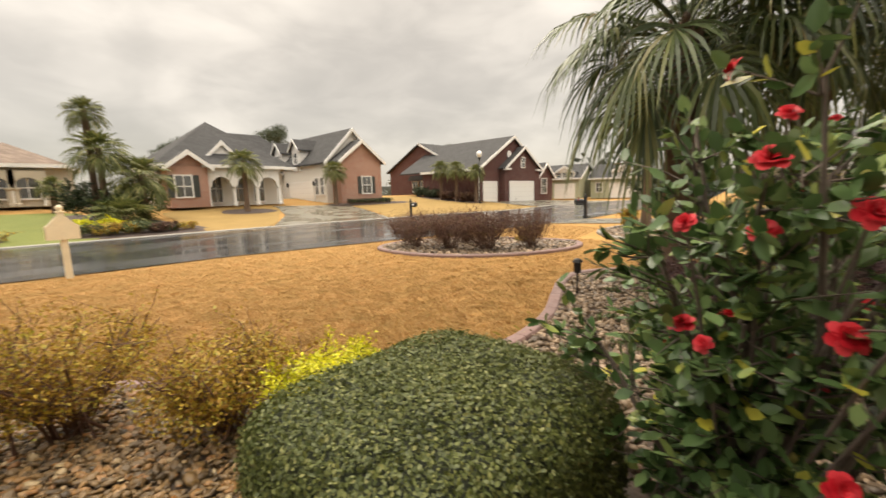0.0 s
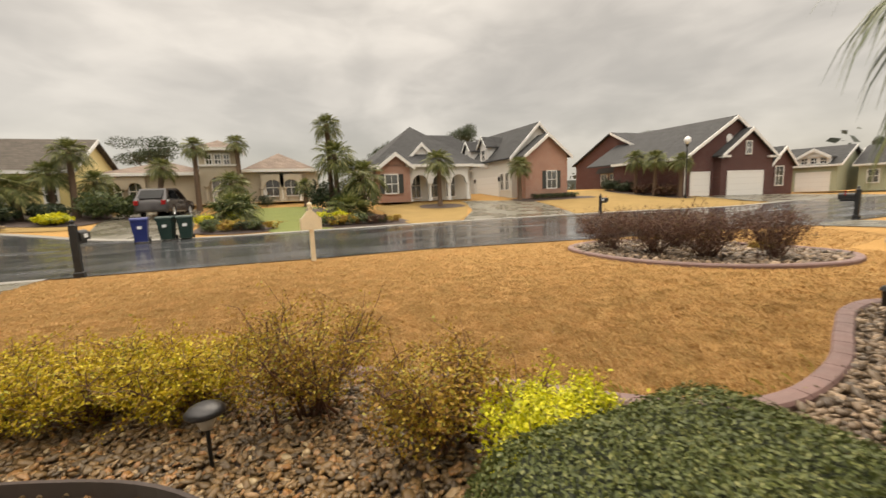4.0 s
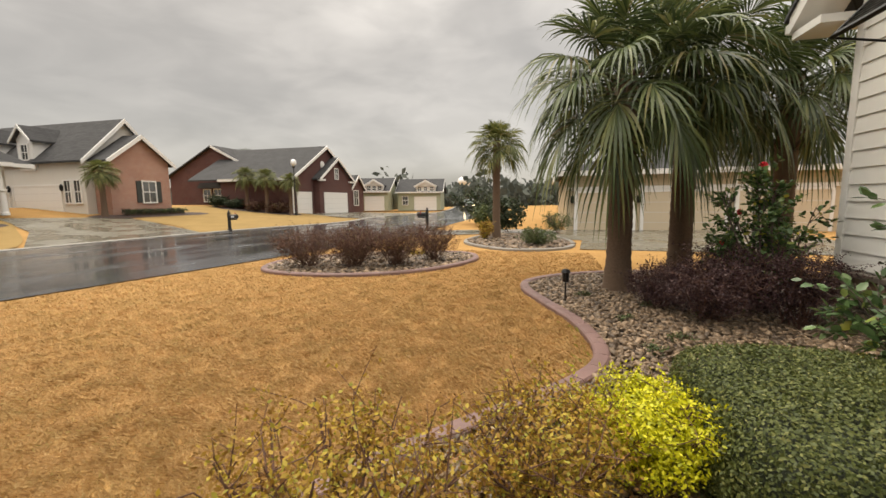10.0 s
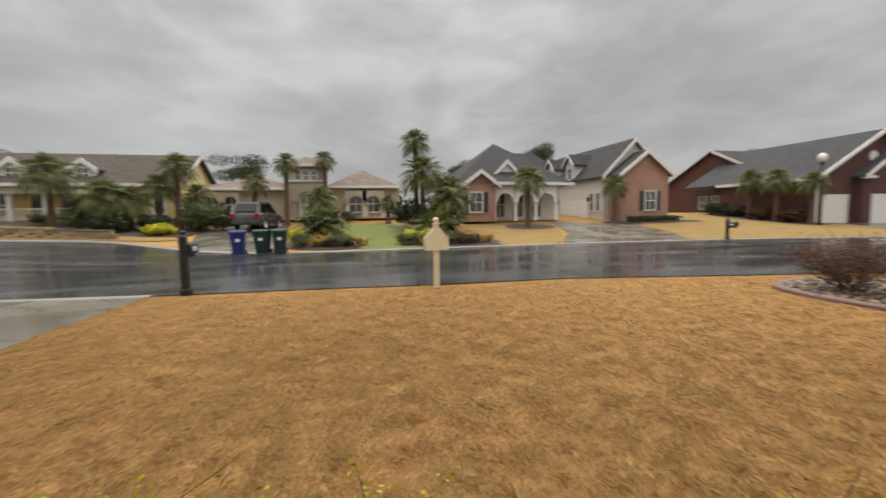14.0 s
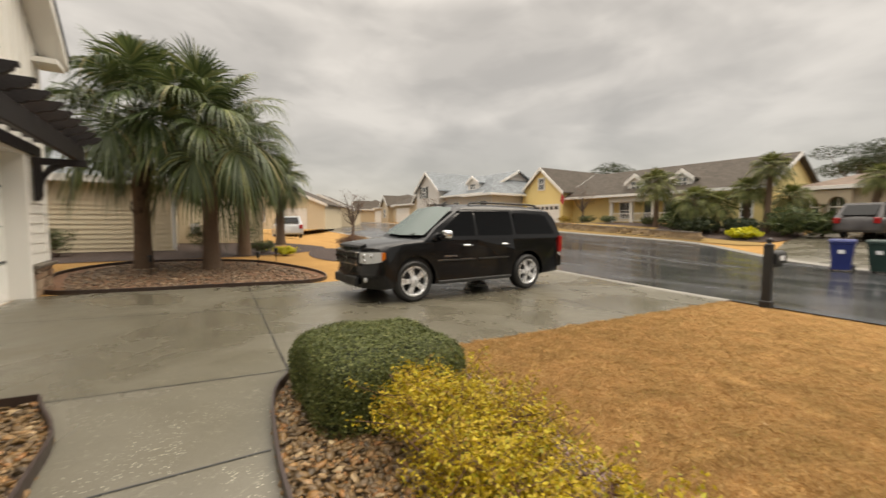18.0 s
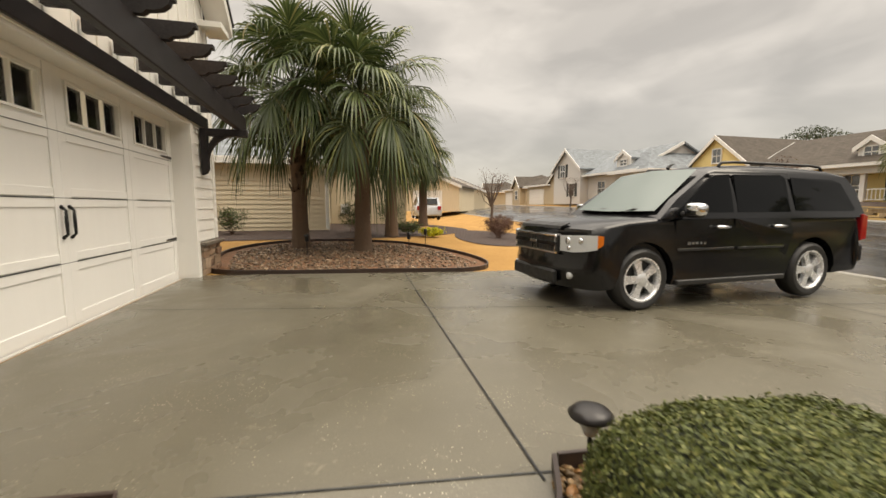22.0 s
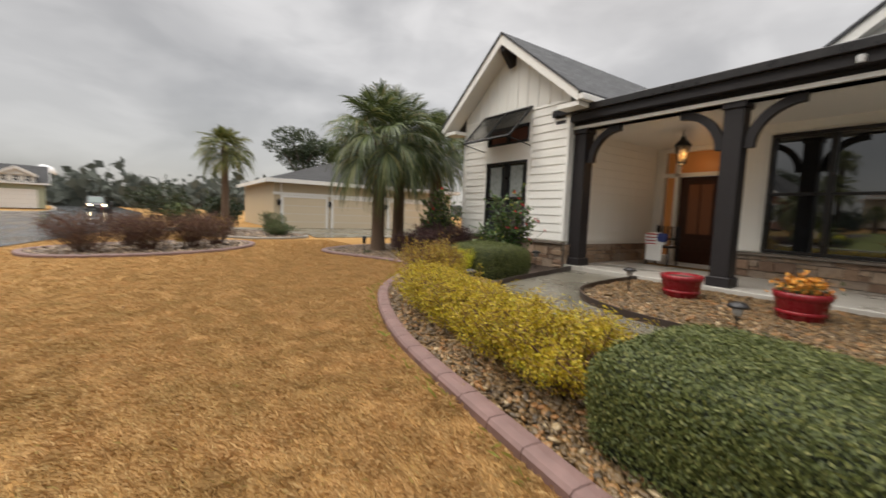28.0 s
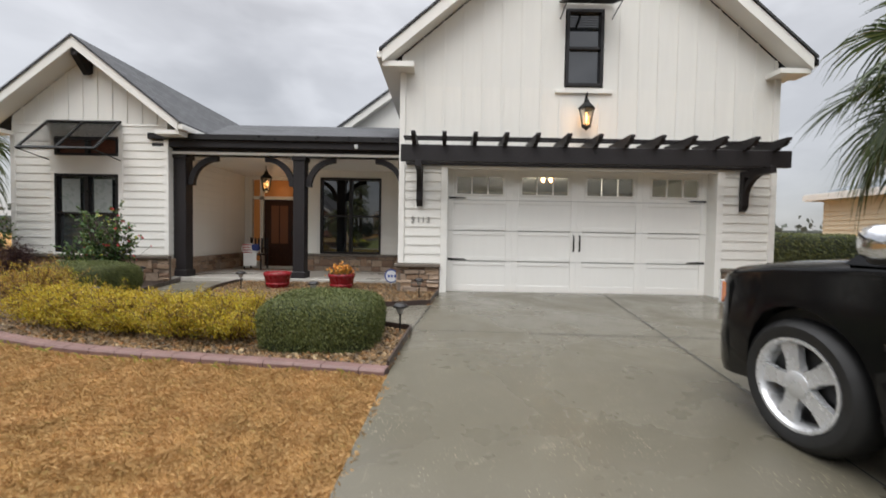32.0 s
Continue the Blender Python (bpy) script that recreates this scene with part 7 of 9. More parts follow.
def pebbles(name, outline, n, mat, label, size=(0.016, 0.042), seed=2, holes=(), singles=0, lift=0.0, box_=None, fine=True):
    """River stones strewn over a bed: some as stones of their own, the rest in one mesh."""
    rng = np.random.default_rng(seed)
    o = np.array(outline)
    lo, hi = o.min(0), o.max(0)
    if box_:
        lo, hi = np.maximum(lo, box_[0]), np.minimum(hi, box_[1])
    pts = []
    while len(pts) < n:
        c = rng.uniform(lo, hi, (n, 2))
        ok = inside(outline, c[:, 0], c[:, 1])
        for hx, hy, hr in holes:
            ok &= (c[:, 0] - hx) ** 2 + (c[:, 1] - hy) ** 2 > hr * hr
        pts += list(c[ok])
    c = np.array(pts[:n])
    bm = bmesh.new()
    if fine:
        bmesh.ops.create_cube(bm, size=2.0)
        bmesh.ops.subdivide_edges(bm, edges=bm.edges[:], cuts=1, use_grid_fill=True)
        for w in bm.verts:
            w.co.normalize()
        bmesh.ops.triangulate(bm, faces=bm.faces[:])
    else:
        bmesh.ops.create_icosphere(bm, subdivisions=0, radius=1.15)
    bv = np.array([v.co[:] for v in bm.verts])
    bf = np.array([[v.index for v in f.verts] for f in bm.faces])
    bm.free()
    s = rng.uniform(size[0], size[1], n) * rng.choice([0.7, 1, 1, 1.35], n)
    ax = np.c_[s * rng.uniform(0.9, 1.5, n), s * rng.uniform(0.7, 1.0, n), s * rng.uniform(0.4, 0.7, n)]
    yaw = rng.uniform(0, 2 * np.pi, n)
    tx, ty = rng.normal(size=n) * 0.3, rng.normal(size=n) * 0.3
    wob = 1 + 0.16 * rng.normal(size=(n, len(bv), 1))
    v = bv[None] * wob * ax[:, None, :]
    z = v[..., 2] + v[..., 0] * np.sin(tx)[:, None] + v[..., 1] * np.sin(ty)[:, None]
    xx = v[..., 0] * np.cos(yaw)[:, None] - v[..., 1] * np.sin(yaw)[:, None]
    yy = v[..., 0] * np.sin(yaw)[:, None] + v[..., 1] * np.cos(yaw)[:, None]
    gz = np.array([ground_z(a, b) for a, b in c])
    h = gz + lift + 0.006 + rng.uniform(0, 0.028, n)
    w = np.stack([xx + c[:, 0:1], yy + c[:, 1:2], z + h[:, None]], -1)
    top = empty(name)
    tagged(top, label, "pebbles", kind="stuff")
    k = n - singles
    f = (bf[None] + (np.arange(k) * len(bv))[:, None, None]).reshape(-1, 3)
    ob = part("pebble_field", raw_mesh("pebble_field", w[:k].reshape(-1, 3), f, mat, True), None, top)
    if singles:
        shapes = [raw_mesh("pebble", v[k + i] * 1.0, bf, M["pebble_one"], True) for i in range(10)]
        for i in range(singles):
            q = k + i
            part("pebble", shapes[i % 10], None, top, m=Matrix.Translation((c[q, 0], c[q, 1], h[q] + 0.012)) @ Matrix.Rotation(float(yaw[q]), 4, "Z"))
    return top


def grass(name, outline, n, mat, label, hmin=0.02, hmax=0.05, seed=9, width=0.0028, flat=0.0, avoid=(), dense=None):
    """Blades of grass. dense: a line beside which they stand thickest and finest; they thin out and widen away from it."""
    rng = np.random.default_rng(seed)
    o = np.array(outline)
    lo, hi = o.min(0), o.max(0)
    c = rng.uniform(lo, hi, (int(n * (6 if dense else 1.4)), 2))
    ok = inside(outline, c[:, 0], c[:, 1])
    for bad in avoid:
        ok &= ~inside(bad, c[:, 0], c[:, 1])
    c = c[ok]
    wide = np.full(len(c), width)
    if dense:
        far = np.min([np.hypot(c[:, 0] - x, c[:, 1] - y) for x, y in dense], axis=0)
        keep = rng.random(len(c)) < 1 / (1 + (far / 2.6) ** 2)
        wide = (width * (1 + far / 5.0))[keep]
        c = c[keep]
    c, wide = c[:n], wide[:n]
    n = len(c)
    clump = np.array([noise.noise(Vector((a * 5, b * 5, 0))) + 0.6 * noise.noise(Vector((a * 17, b * 17, 3))) for a, b in c])
    h = rng.uniform(hmin, hmax, n) * (1 + 0.55 * clump)
    a = rng.uniform(0, 2 * np.pi, n)
    lean = rng.uniform(0.3 + flat, 1.5 + flat, n) * h
    b = rng.uniform(0, 2 * np.pi, n) * 0.5 + 1.2 * clump
    z = np.array([ground_z(p, q) for p, q in c]) - 0.012 * (1 - flat * 0.8) + flat * 0.006 * clump
    d = np.c_[np.cos(a), np.sin(a)] * wide[:, None]
    l = np.c_[np.cos(b), np.sin(b)] * lean[:, None]
    v = np.stack([np.c_[c - d, z], np.c_[c + d, z], np.c_[c + l * 0.5 + d * 0.7, z + h * 0.75], np.c_[c + l, z + h * 0.9]], 1).reshape(-1, 3)
    k = (np.arange(n) * 4)[:, None]
    f = np.concatenate([k + np.array([0, 1, 2])[None], k + np.array([0, 2, 3])[None]], 0)
    g = part(name, raw_mesh(name, v, f, mat), None)
    return tagged(g, label, "grass", kind="stuff")


def plant_garden():
    palm(11.35, 1.1, 3.25, 1.18, True, 0, "cabbage palm with drooping dark fronds in the stony bed", 0.4)
    palm(12.3, -0.05, 3.55, 1.18, True, 1, "cabbage palm with drooping dark fronds in the stony bed", 1.7)
    palm(13.1, -1.9, 3.5, 1.1, True, 0, "cabbage palm behind the wing of the white house", 2.9)
    box_hedge("boxwood_hedge", 0.82, 3.22, 2.08, 4.42, 0.56, "clipped rounded boxwood hedge beside the driveway", 60000, seed=4, leaf=0.020)
    box_hedge("boxwood_hedge", 6.05, 0.32, 7.40, 1.52, 0.60, "clipped domed boxwood hedge before the camellia", 66000, seed=5, leaf=0.019)
    camellia(7.22, -0.04, 1.62, 11, "camellia bush with glossy leaves and red flowers beside the window", 14,
             ((7.0, -0.1, 1.5), (6.9, 0.1, 1.22), (6.95, -0.07, 1.2), (6.9, -0.26, 1.25), (7.05, -0.37, 1.22), (7.2, -0.42, 1.37), (6.75, -0.33, 1.08), (6.7, -0.37, 1.03), (6.9, 0.04, 0.88), (6.6, -0.49, 0.85), (6.8, -0.25, 0.64), (6.9, -0.24, 0.96)))
    camellia(10.35, -0.45, 1.7, 12, "sparser camellia behind the purple shrubs", 7)
    box_hedge("tall_hedge", -14.2, -4.8, -7.8, -3.8, 1.3, "dark green clipped hedge between the houses", 26000, seed=6, leaf=0.05)
    i = 0
    for x, y, rx, ry, h, mat in ((6.75, 1.75, 0.40, 0.36, 0.50, "lime"), (6.35, 2.25, 0.45, 0.42, 0.60, "rust"), (5.75, 2.95, 0.55, 0.48, 0.76, "rust"), (5.05, 3.36, 0.50, 0.48, 0.52, "gold"), (4.4, 3.55, 0.52, 0.50, 0.52, "gold"), (3.75, 3.68, 0.52, 0.52, 0.52, "gold"), (3.1, 3.8, 0.52, 0.52, 0.52, "gold"), (2.45, 3.9, 0.50, 0.50, 0.54, "gold")):
        i += 1
        shrub("gold_shrub" if mat != "rust" else "rusty_shrub", x, y, rx, ry, h, mat, {"gold": "golden-leaved low shrub in the pebble bed", "lime": "bright lime-yellow low shrub beside the hedge", "rust": "twiggy rust-brown winter shrub in the pebble bed"}[mat], 15000 if mat != "rust" else 11000, 0.023, 320, 20 + i, "shrub", "bed shrubs", 0.35)
    for j, (x, y, rx, ry, h) in enumerate(((9.75, 0.35, 0.62, 0.6, 0.74), (9.7, -0.45, 0.6, 0.48, 0.84), (10.4, -0.1, 0.58, 0.6, 0.88), (10.3, 0.75, 0.5, 0.45, 0.6))):
        shrub("purple_shrub", x, y, rx, ry, h, "purple", "dark purple loropetalum shrub against the stone base", 11000, 0.026, 260, 50 + j, "shrub", "purple shrubs", 0.3)
    for j, (x, y, r, h) in enumerate(((12.9, 7.6, 0.85, 0.95), (13.0, 6.5, 0.8, 0.95), (13.3, 5.5, 0.75, 0.98), (14.2, 4.9, 0.65, 0.98), (14.2, 6.9, 0.7, 0.95))):
        shrub("bare_shrub", x, y, r, r, h, "brown_shrub", "bare purplish-brown shrub in the lawn island", 8000 if j < 3 else 4200, 0.032, 520, 70 + j, "shrub", "island shrubs", 0.3)
    shrub("low_juniper", 15.2, 5.6, 0.35, 0.3, 0.16, "rust", "low tawny grass tuft in the island", 800, 0.04, 60, 77)
    palm(20.3, 4.0, 3.75, 1.15, False, 0, "slender cabbage palm in a stony island by the neighbour's drive", 0.2, 0.14)
    shrub("evergreen_shrub", 17.8, 2.4, 0.75, 0.6, 0.55, "green_shrub", "low green spreading shrub in the palm island", 5000, 0.05, 120, 81)
    shrub("tall_grass", 19.6, 4.3, 0.3, 0.3, 0.7, "rust", "tawny ornamental grass beside the palm", 1500, 0.08, 120, 82)
    shrub("evergreen_shrub", 22.6, 1.6, 0.8, 0.7, 0.9, "green_shrub", "rounded evergreen shrub by the beige garage", 4000, 0.05, 120, 83)
    for j, (x, y) in enumerate(((9.0, 0.9), (9.6, 1.3), (10.3, 0.9), (9.9, 0.4), (10.8, 1.7), (8.6, 1.2))):
        shrub("sedge_tuft", x, y, 0.12, 0.12, 0.07, "green_shrub", "small green weed tuft among the stones", 260, 0.03, 20, 90 + j, "weed", "tufts")
    # neighbour's bed across the driveway
    nb = smooth_line([(-5.95, 0.4), (-5.6, 3.4), (-5.5, 4.95), (-6.4, 5.6), (-8.2, 5.3), (-10.2, 4.2), (-11, 2.2), (-10.6, 0.6), (-9, -0.3), (-7, -0.1)], 0.2, True)
    thing_sheet("ground_bed_side", nb, M["pine_straw"], 0.006, "brown stony bed under the side palms", "planting bed")
    tagged(ribbon("edging_side", nb, 0.03, 0.08, M["landscape_edge"], closed=True, rounded=False), "dark edging round the side bed", "edging", kind="structure")
    for x, y, h, k, w, t in ((-8.85, 3.0, 4.1, 1.6, 0, 0.3), (-9.6, 1.35, 4.5, 1.55, 1, 1.2), (-12.4, 4.2, 4.2, 1.25, 0, 2.1), (-13.2, 3.2, 3.8, 1.15, 1, 3.0), (-17.5, 6.4, 3.4, 1.05, 0, 4.0)):
        palm(x, y, h, k, True, w, "cabbage palm with a full green crown in the side bed", t, 0.19, 0.0, SIDE_CROWNS, 0.3 if w else 0.55)
    for j, (x, y, r, h) in enumerate(((-13.6, -1.3, 0.5, 0.95), (-14.0, 2.9, 0.6, 1.2), (-15.5, 4.6, 0.7, 1.3), (-13.0, 4.9, 0.5, 0.5), (-12.0, 5.6, 0.45, 0.35))):
        shrub("evergreen_shrub", x, y, r, r, h, "green_shrub" if j != 4 else "lime", "rounded evergreen shrub in dark mulch" if j != 4 else "lime-green low shrub in dark mulch", 2600, 0.05, 120, 100 + j)
    mul = smooth_line([(-11.9, -4), (-11.6, 0.5), (-12.2, 4.8), (-14, 7.2), (-18, 7.6), (-18, -4)], 0.4, True)
    thing_sheet("ground_bed_mulch", mul, M["mulch"], 0.008, "dark mulch bed along the cream house", "planting bed")
    m2 = smooth_line([(-9.6, 6.9), (-12, 6.5), (-15.5, 7.9), (-16, 10.2), (-12, 10.6), (-9.8, 9)], 0.3, True)
    thing_sheet("ground_bed_roadside", m2, M["mulch"], 0.008, "dark mulch bed near the street", "planting bed")
    for j, (x, y) in enumerate(((-12, 8.2), (-13.6, 8.8), (-14.6, 9.4), (-11.2, 9.2))):
        shrub("bare_shrub", x, y, 0.7, 0.6, 0.85, "brown_shrub", "bare reddish-brown shrub in roadside mulch", 2200, 0.04, 260, 110 + j, "shrub", "roadside shrubs")


def strew():
    keep = [(x, y, 0.12) for x, y in ((11.25, 1.1), (12.25, -0.05))]
    keep += [(1.45, 3.8, 0.45), (6.7, 0.75, 0.5)]
    pebbles("pebbles_front", BED_1, 21000, M["pebble"], "wet brown and tan river pebbles in the front bed", (0.011, 0.026), seed=2, holes=keep, singles=150, box_=((0.4, 1.5), (7.6, 5.1)))
    pebbles("pebbles_porch", BED_2, 17500, M["pebble"], "wet brown and tan river pebbles beside the porch", (0.011, 0.026), seed=3, singles=150)
    pebbles("pebbles_palms", BED_1, 13500, M["pebble_grey"], "grey-brown river stones under the palms", (0.014, 0.032), 6, keep, box_=((7.4, -1.1), (13.1, 2.6)), fine=False)
    pebbles("pebbles_island", smooth_line(ISLAND, 0.3, True), 2600, M["pebble_grey"], "grey-brown stones in the lawn island", (0.025, 0.06), 7, fine=False)
    pebbles("pebbles_palm_island", smooth_line(PALM_ISLAND, 0.3, True), 1600, M["pebble_grey"], "pale brown stones round the far palm", (0.03, 0.07), 8, fine=False)
    nb = [(-5.95, 0.5), (-5.65, 3.4), (-5.6, 4.85), (-6.4, 5.4), (-8.2, 5.1), (-10.0, 4.1), (-10.8, 2.2), (-10.4, 0.8), (-9, -0.1), (-7, 0.1)]
    pebbles("pebbles_side", nb, 5200, M["pebble_grey"], "dull brown stones in the side bed", (0.012, 0.030), 10, fine=False)
    rim = [p for p in edge_line if p[0] < 12.4 and p[1] > 1.6]
    side = 0.075 if offset_line(rim, 0.075)[8][1] > rim[8][1] else -0.075
    near = offset_line(rim, side) + [(13.3, 1.0), (16.0, 1.0), (16.6, 4.8), (20, 5.3), (21.3, 8.0), (15.0, 9.4), (12.3, 10.0), (9.7, 10.75), (7.0, 10.85), (3.6, 11.3), (0.85, 11.5), (0.72, 8.0)]
    grass("grass_lawn", near, 520000, M["straw"], "short dormant straw-coloured lawn grass", 0.014, 0.032, 9, 0.0026, 0.35, dense=[(0.9, 6.5), (1.2, 5.4), (2.4, 5.1), (3.6, 4.9), (4.8, 4.6), (6.0, 4.1), (7.4, 3.2), (4.5, 6.0)], avoid=(smooth_line(ISLAND, 0.3, True), smooth_line(PALM_ISLAND, 0.3, True)))
    fringe = edge_line[:int(len(edge_line) * 0.55)]
    grass("grass_fringe", offset_line(fringe, side) + offset_line(fringe, 2.6 * side)[::-1], 5200, M["fringe"], "greenish taller grass along the bed edging", 0.03, 0.075, 15)
    rng = np.random.default_rng(31)
    c = np.c_[rng.uniform(0.9, 11.5, 110), rng.uniform(3.0, 11.0, 110)]
    c = c[inside(near, c[:, 0], c[:, 1])]
    q = np.c_[c, [ground_z(a, b) + 0.022 for a, b in c]]
    tagged(leaf_cloud("fallen_leaves", q, np.tile([0.0, 0.0, 1.0], (len(q), 1)), 0.035, M["litter"], None, rng, 0.55, 0.5), "small dead leaves blown over the lawn", "leaves", kind="stuff")
    grass("grass_edge", [(0.57, 5.05), (0.78, 5.1), (0.88, 11.4), (0.76, 11.5)], 9000, M["straw"], "ragged straw-coloured grass along the driveway", 0.014, 0.034, 12, 0.0045, 0.6)


plant_garden()
strew()


# ---------------------------------------------------------------- the street: neighbours and their things
M["s_white"] = siding_material("neighbour_white", (0.62, 0.60, 0.55))
M["pink_brick"] = brick_material("salmon_brick", (0.36, 0.165, 0.115), (0.44, 0.23, 0.165), (0.42, 0.36, 0.31))
M["red_brick"] = brick_material("dark_red_brick", (0.075, 0.026, 0.024), (0.12, 0.042, 0.036), (0.14, 0.11, 0.10))
M["stucco"] = plain("tan_stucco", (0.42, 0.365, 0.28), 0.85, 0, 0.12, 1.5, 0.01, 0.03)
M["clay_roof"] = roof_material("clay_tile_roof", (0.18, 0.135, 0.108), 0.3)
M["brown_roof"] = roof_material("brown_shingles", (0.075, 0.062, 0.05))
M["grey_roof"] = roof_material("grey_shingles", (0.20, 0.22, 0.235))
M["dark_roof"] = roof_material("dark_shingles", (0.046, 0.046, 0.047))
M["yellow"] = siding_material("yellow_siding", (0.74, 0.60, 0.27))
M["cream"] = siding_material("cream_siding", (0.62, 0.53, 0.38), 0.5, 0.08)
M["pale_siding"] = siding_material("pale_grey_siding", (0.58, 0.56, 0.53))
M["sage"] = siding_material("sage_siding", (0.36, 0.38, 0.27))
M["beige"] = siding_material("beige_siding", (0.47, 0.39, 0.27))
M["far_white"] = siding_material("white_paint_trim", (0.72, 0.71, 0.68), 0.45, 0.04)
M["shutter_dark"] = plain("dark_shutter", (0.03, 0.035, 0.032), 0.6)
M["bin_blue"] = plain("blue_plastic", (0.012, 0.024, 0.14), 0.4)
M["bin_green"] = plain("green_plastic", (0.012, 0.036, 0.03), 0.4)
M["cream_paint"] = plain("cream_painted_wood", (0.66, 0.57, 0.40), 0.5)


class House:
    """A house in its own frame: x along its front, y into it, z up from its ground."""

    def __init__(self, name, x, y, z, turn, label):
        self.top = empty(name, Matrix.Translation((x, y, z)) @ Matrix.Rotation(radians(turn), 4, "Z"))
        tagged(self.top, label, "house", "neighbouring houses")

    def wall(self, x0, y0, z0, x1, y1, z1, mat, name="wall"):
        return part(name, box(x0, y0, z0, x1, y1, z1), mat, self.top)

    def gable_front(self, x0, x1, y0, y1, ze, za, wall, roof, over=0.35, trim=True):
        """A roof whose gable faces the street."""
        xc = (x0 + x1) / 2
        part("gable", prism([(x0, ze), (x1, ze), (xc, za)], "y", y0, y0 + 0.2), wall, self.top)
        k = (za - ze) / (xc - x0)
        for s in (-1, 1):
            e = xc + s * ((x1 - x0) / 2 + over)
            zo = ze - over * k
            part("roof", prism([(xc, za + 0.14), (e, zo + 0.14), (e, zo), (xc, za)], "y", y0 - over + 0.04, y1), roof, self.top)
            if trim:
                part("rake_board", prism([(xc, za + 0.15), (e, zo + 0.15), (e, zo - 0.15), (xc, za - 0.18)], "y", y0 - over - 0.03, y0 - over + 0.04), M["far_white"], self.top)

    def gable_side(self, x0, x1, y0, y1, ze, za, wall, roof, over=0.4):
        """A roof with its ridge along the street."""
        yc = (y0 + y1) / 2
        for x in (x0, x1 - 0.2):
            part("gable", prism([(y0, ze), (y1, ze), (yc, za)], "x", x, x + 0.2), wall, self.top)
        k = (za - ze) / (yc - y0)
        for s, e in ((-1, y0 - over), (1, y1 + over)):
            part("roof", prism([(yc, za + 0.14), (e, ze - over * k + 0.14), (e, ze - over * k), (yc, za)], "x", x0 - over, x1 + over), roof, self.top)
        part("fascia", box(x0 - over, y0 - over - 0.05, ze - over * k - 0.06, x1 + over, y0 - over, ze - over * k + 0.14), M["far_white"], self.top)
        for x in (x0 - over - 0.04, x1 + over):
            part("rake_board", prism([(yc, za + 0.15), (y0 - over, ze - over * k + 0.15), (y0 - over, ze - over * k - 0.1), (yc, za - 0.14)], "x", x, x + 0.04), M["far_white"], self.top)

    def hip(self, x0, x1, y0, y1, ze, za, roof, over=0.45, trim=True):
        x0, x1, y0, y1 = x0 - over, x1 + over, y0 - over, y1 + over
        w, d = x1 - x0, y1 - y0
        i = min(w, d) / 2
        a, b = ((x0 + i, (y0 + y1) / 2), (x1 - i, (y0 + y1) / 2)) if w >= d else (((x0 + x1) / 2, y0 + i), ((x0 + x1) / 2, y1 - i))
        bm = bmesh.new()
        c = [bm.verts.new((x, y, ze)) for x, y in ((x0, y0), (x1, y0), (x1, y1), (x0, y1))]
        u, v = bm.verts.new((*a, za)), bm.verts.new((*b, za))
        fs = ((c[0], c[1], v, u), (c[2], c[3], u, v), (c[1], c[2], v), (c[3], c[0], u)) if w >= d else ((c[0], c[1], u), (c[1], c[2], v, u), (c[2], c[3], v), (c[3], c[0], u, v))
        if i * 2 == max(w, d):
            fs = ((c[0], c[1], u), (c[1], c[2], u), (c[2], c[3], u), (c[3], c[0], u))
        for f in fs:
            bm.faces.new(f)
        bm.faces.new(c[::-1])
        part("roof", bm, roof, self.top)
        if trim:
            part("fascia", boxes((x0, y0 - 0.03, ze - 0.2, x1, y0 + 0.03, ze + 0.02), (x0 - 0.03, y0, ze - 0.2, x0 + 0.03, y1, ze + 0.02), (x1 - 0.03, y0, ze - 0.2, x1 + 0.03, y1, ze + 0.02)), M["far_white"], self.top)

    def window(self, x, z, w, h, y, shutters=False, arch_=False, side=None):
        """side: -1 puts it into a wall that faces the house's own left."""
        win = empty("window")
        win.parent = self.top
        win.matrix_basis = Matrix.Translation((x, y, z)) @ (Matrix() if side is None else Matrix.Rotation(-math.pi / 2, 4, "Z"))
        part("frame", boxes((-w / 2 - 0.09, -0.08, -0.09, -w / 2, 0.05, h + 0.09), (w / 2, -0.08, -0.09, w / 2 + 0.09, 0.05, h + 0.09), (-w / 2, -0.08, h, w / 2, 0.05, h + 0.09), (-w / 2 - 0.05, -0.11, -0.1, w / 2 + 0.05, 0.05, 0), (-w / 2, -0.06, h * 0.5 - 0.03, w / 2, 0.05, h * 0.5 + 0.03), (-0.02, -0.05, 0, 0.02, 0.05, h)), M["far_white"], win)
        part("pane", box(-w / 2, -0.03, 0, w / 2, -0.02, h), M["glass_grey"], win)
        if shutters:
            for s in (-1, 1):
                part("shutter", box(s * (w / 2 + 0.30) - 0.19, -0.07, -0.05, s * (w / 2 + 0.30) + 0.19, 0.02, h + 0.05, 0.01), M["shutter_dark"], win)
        return win

    def garage(self, x0, x1, z1, y, mat="far_white", z0=0.0, glazed=False):
        g = part("garage_door", box(x0, y - 0.05, z0, x1, y + 0.04, z1), M[mat], self.top)
        n = 4
        for i in range(1, n):
            z = z0 + (z1 - z0) * i / n
            part("panel_joint", box(x0, y - 0.057, z - 0.012, x1, y - 0.045, z + 0.012), M["pale_siding"], g)
        part("door_casing", boxes((x0 - 0.12, y - 0.08, z0, x0, y + 0.04, z1 + 0.12), (x1, y - 0.08, z0, x1 + 0.12, y + 0.04, z1 + 0.12), (x0, y - 0.08, z1, x1, y + 0.04, z1 + 0.12)), M["far_white"], g)
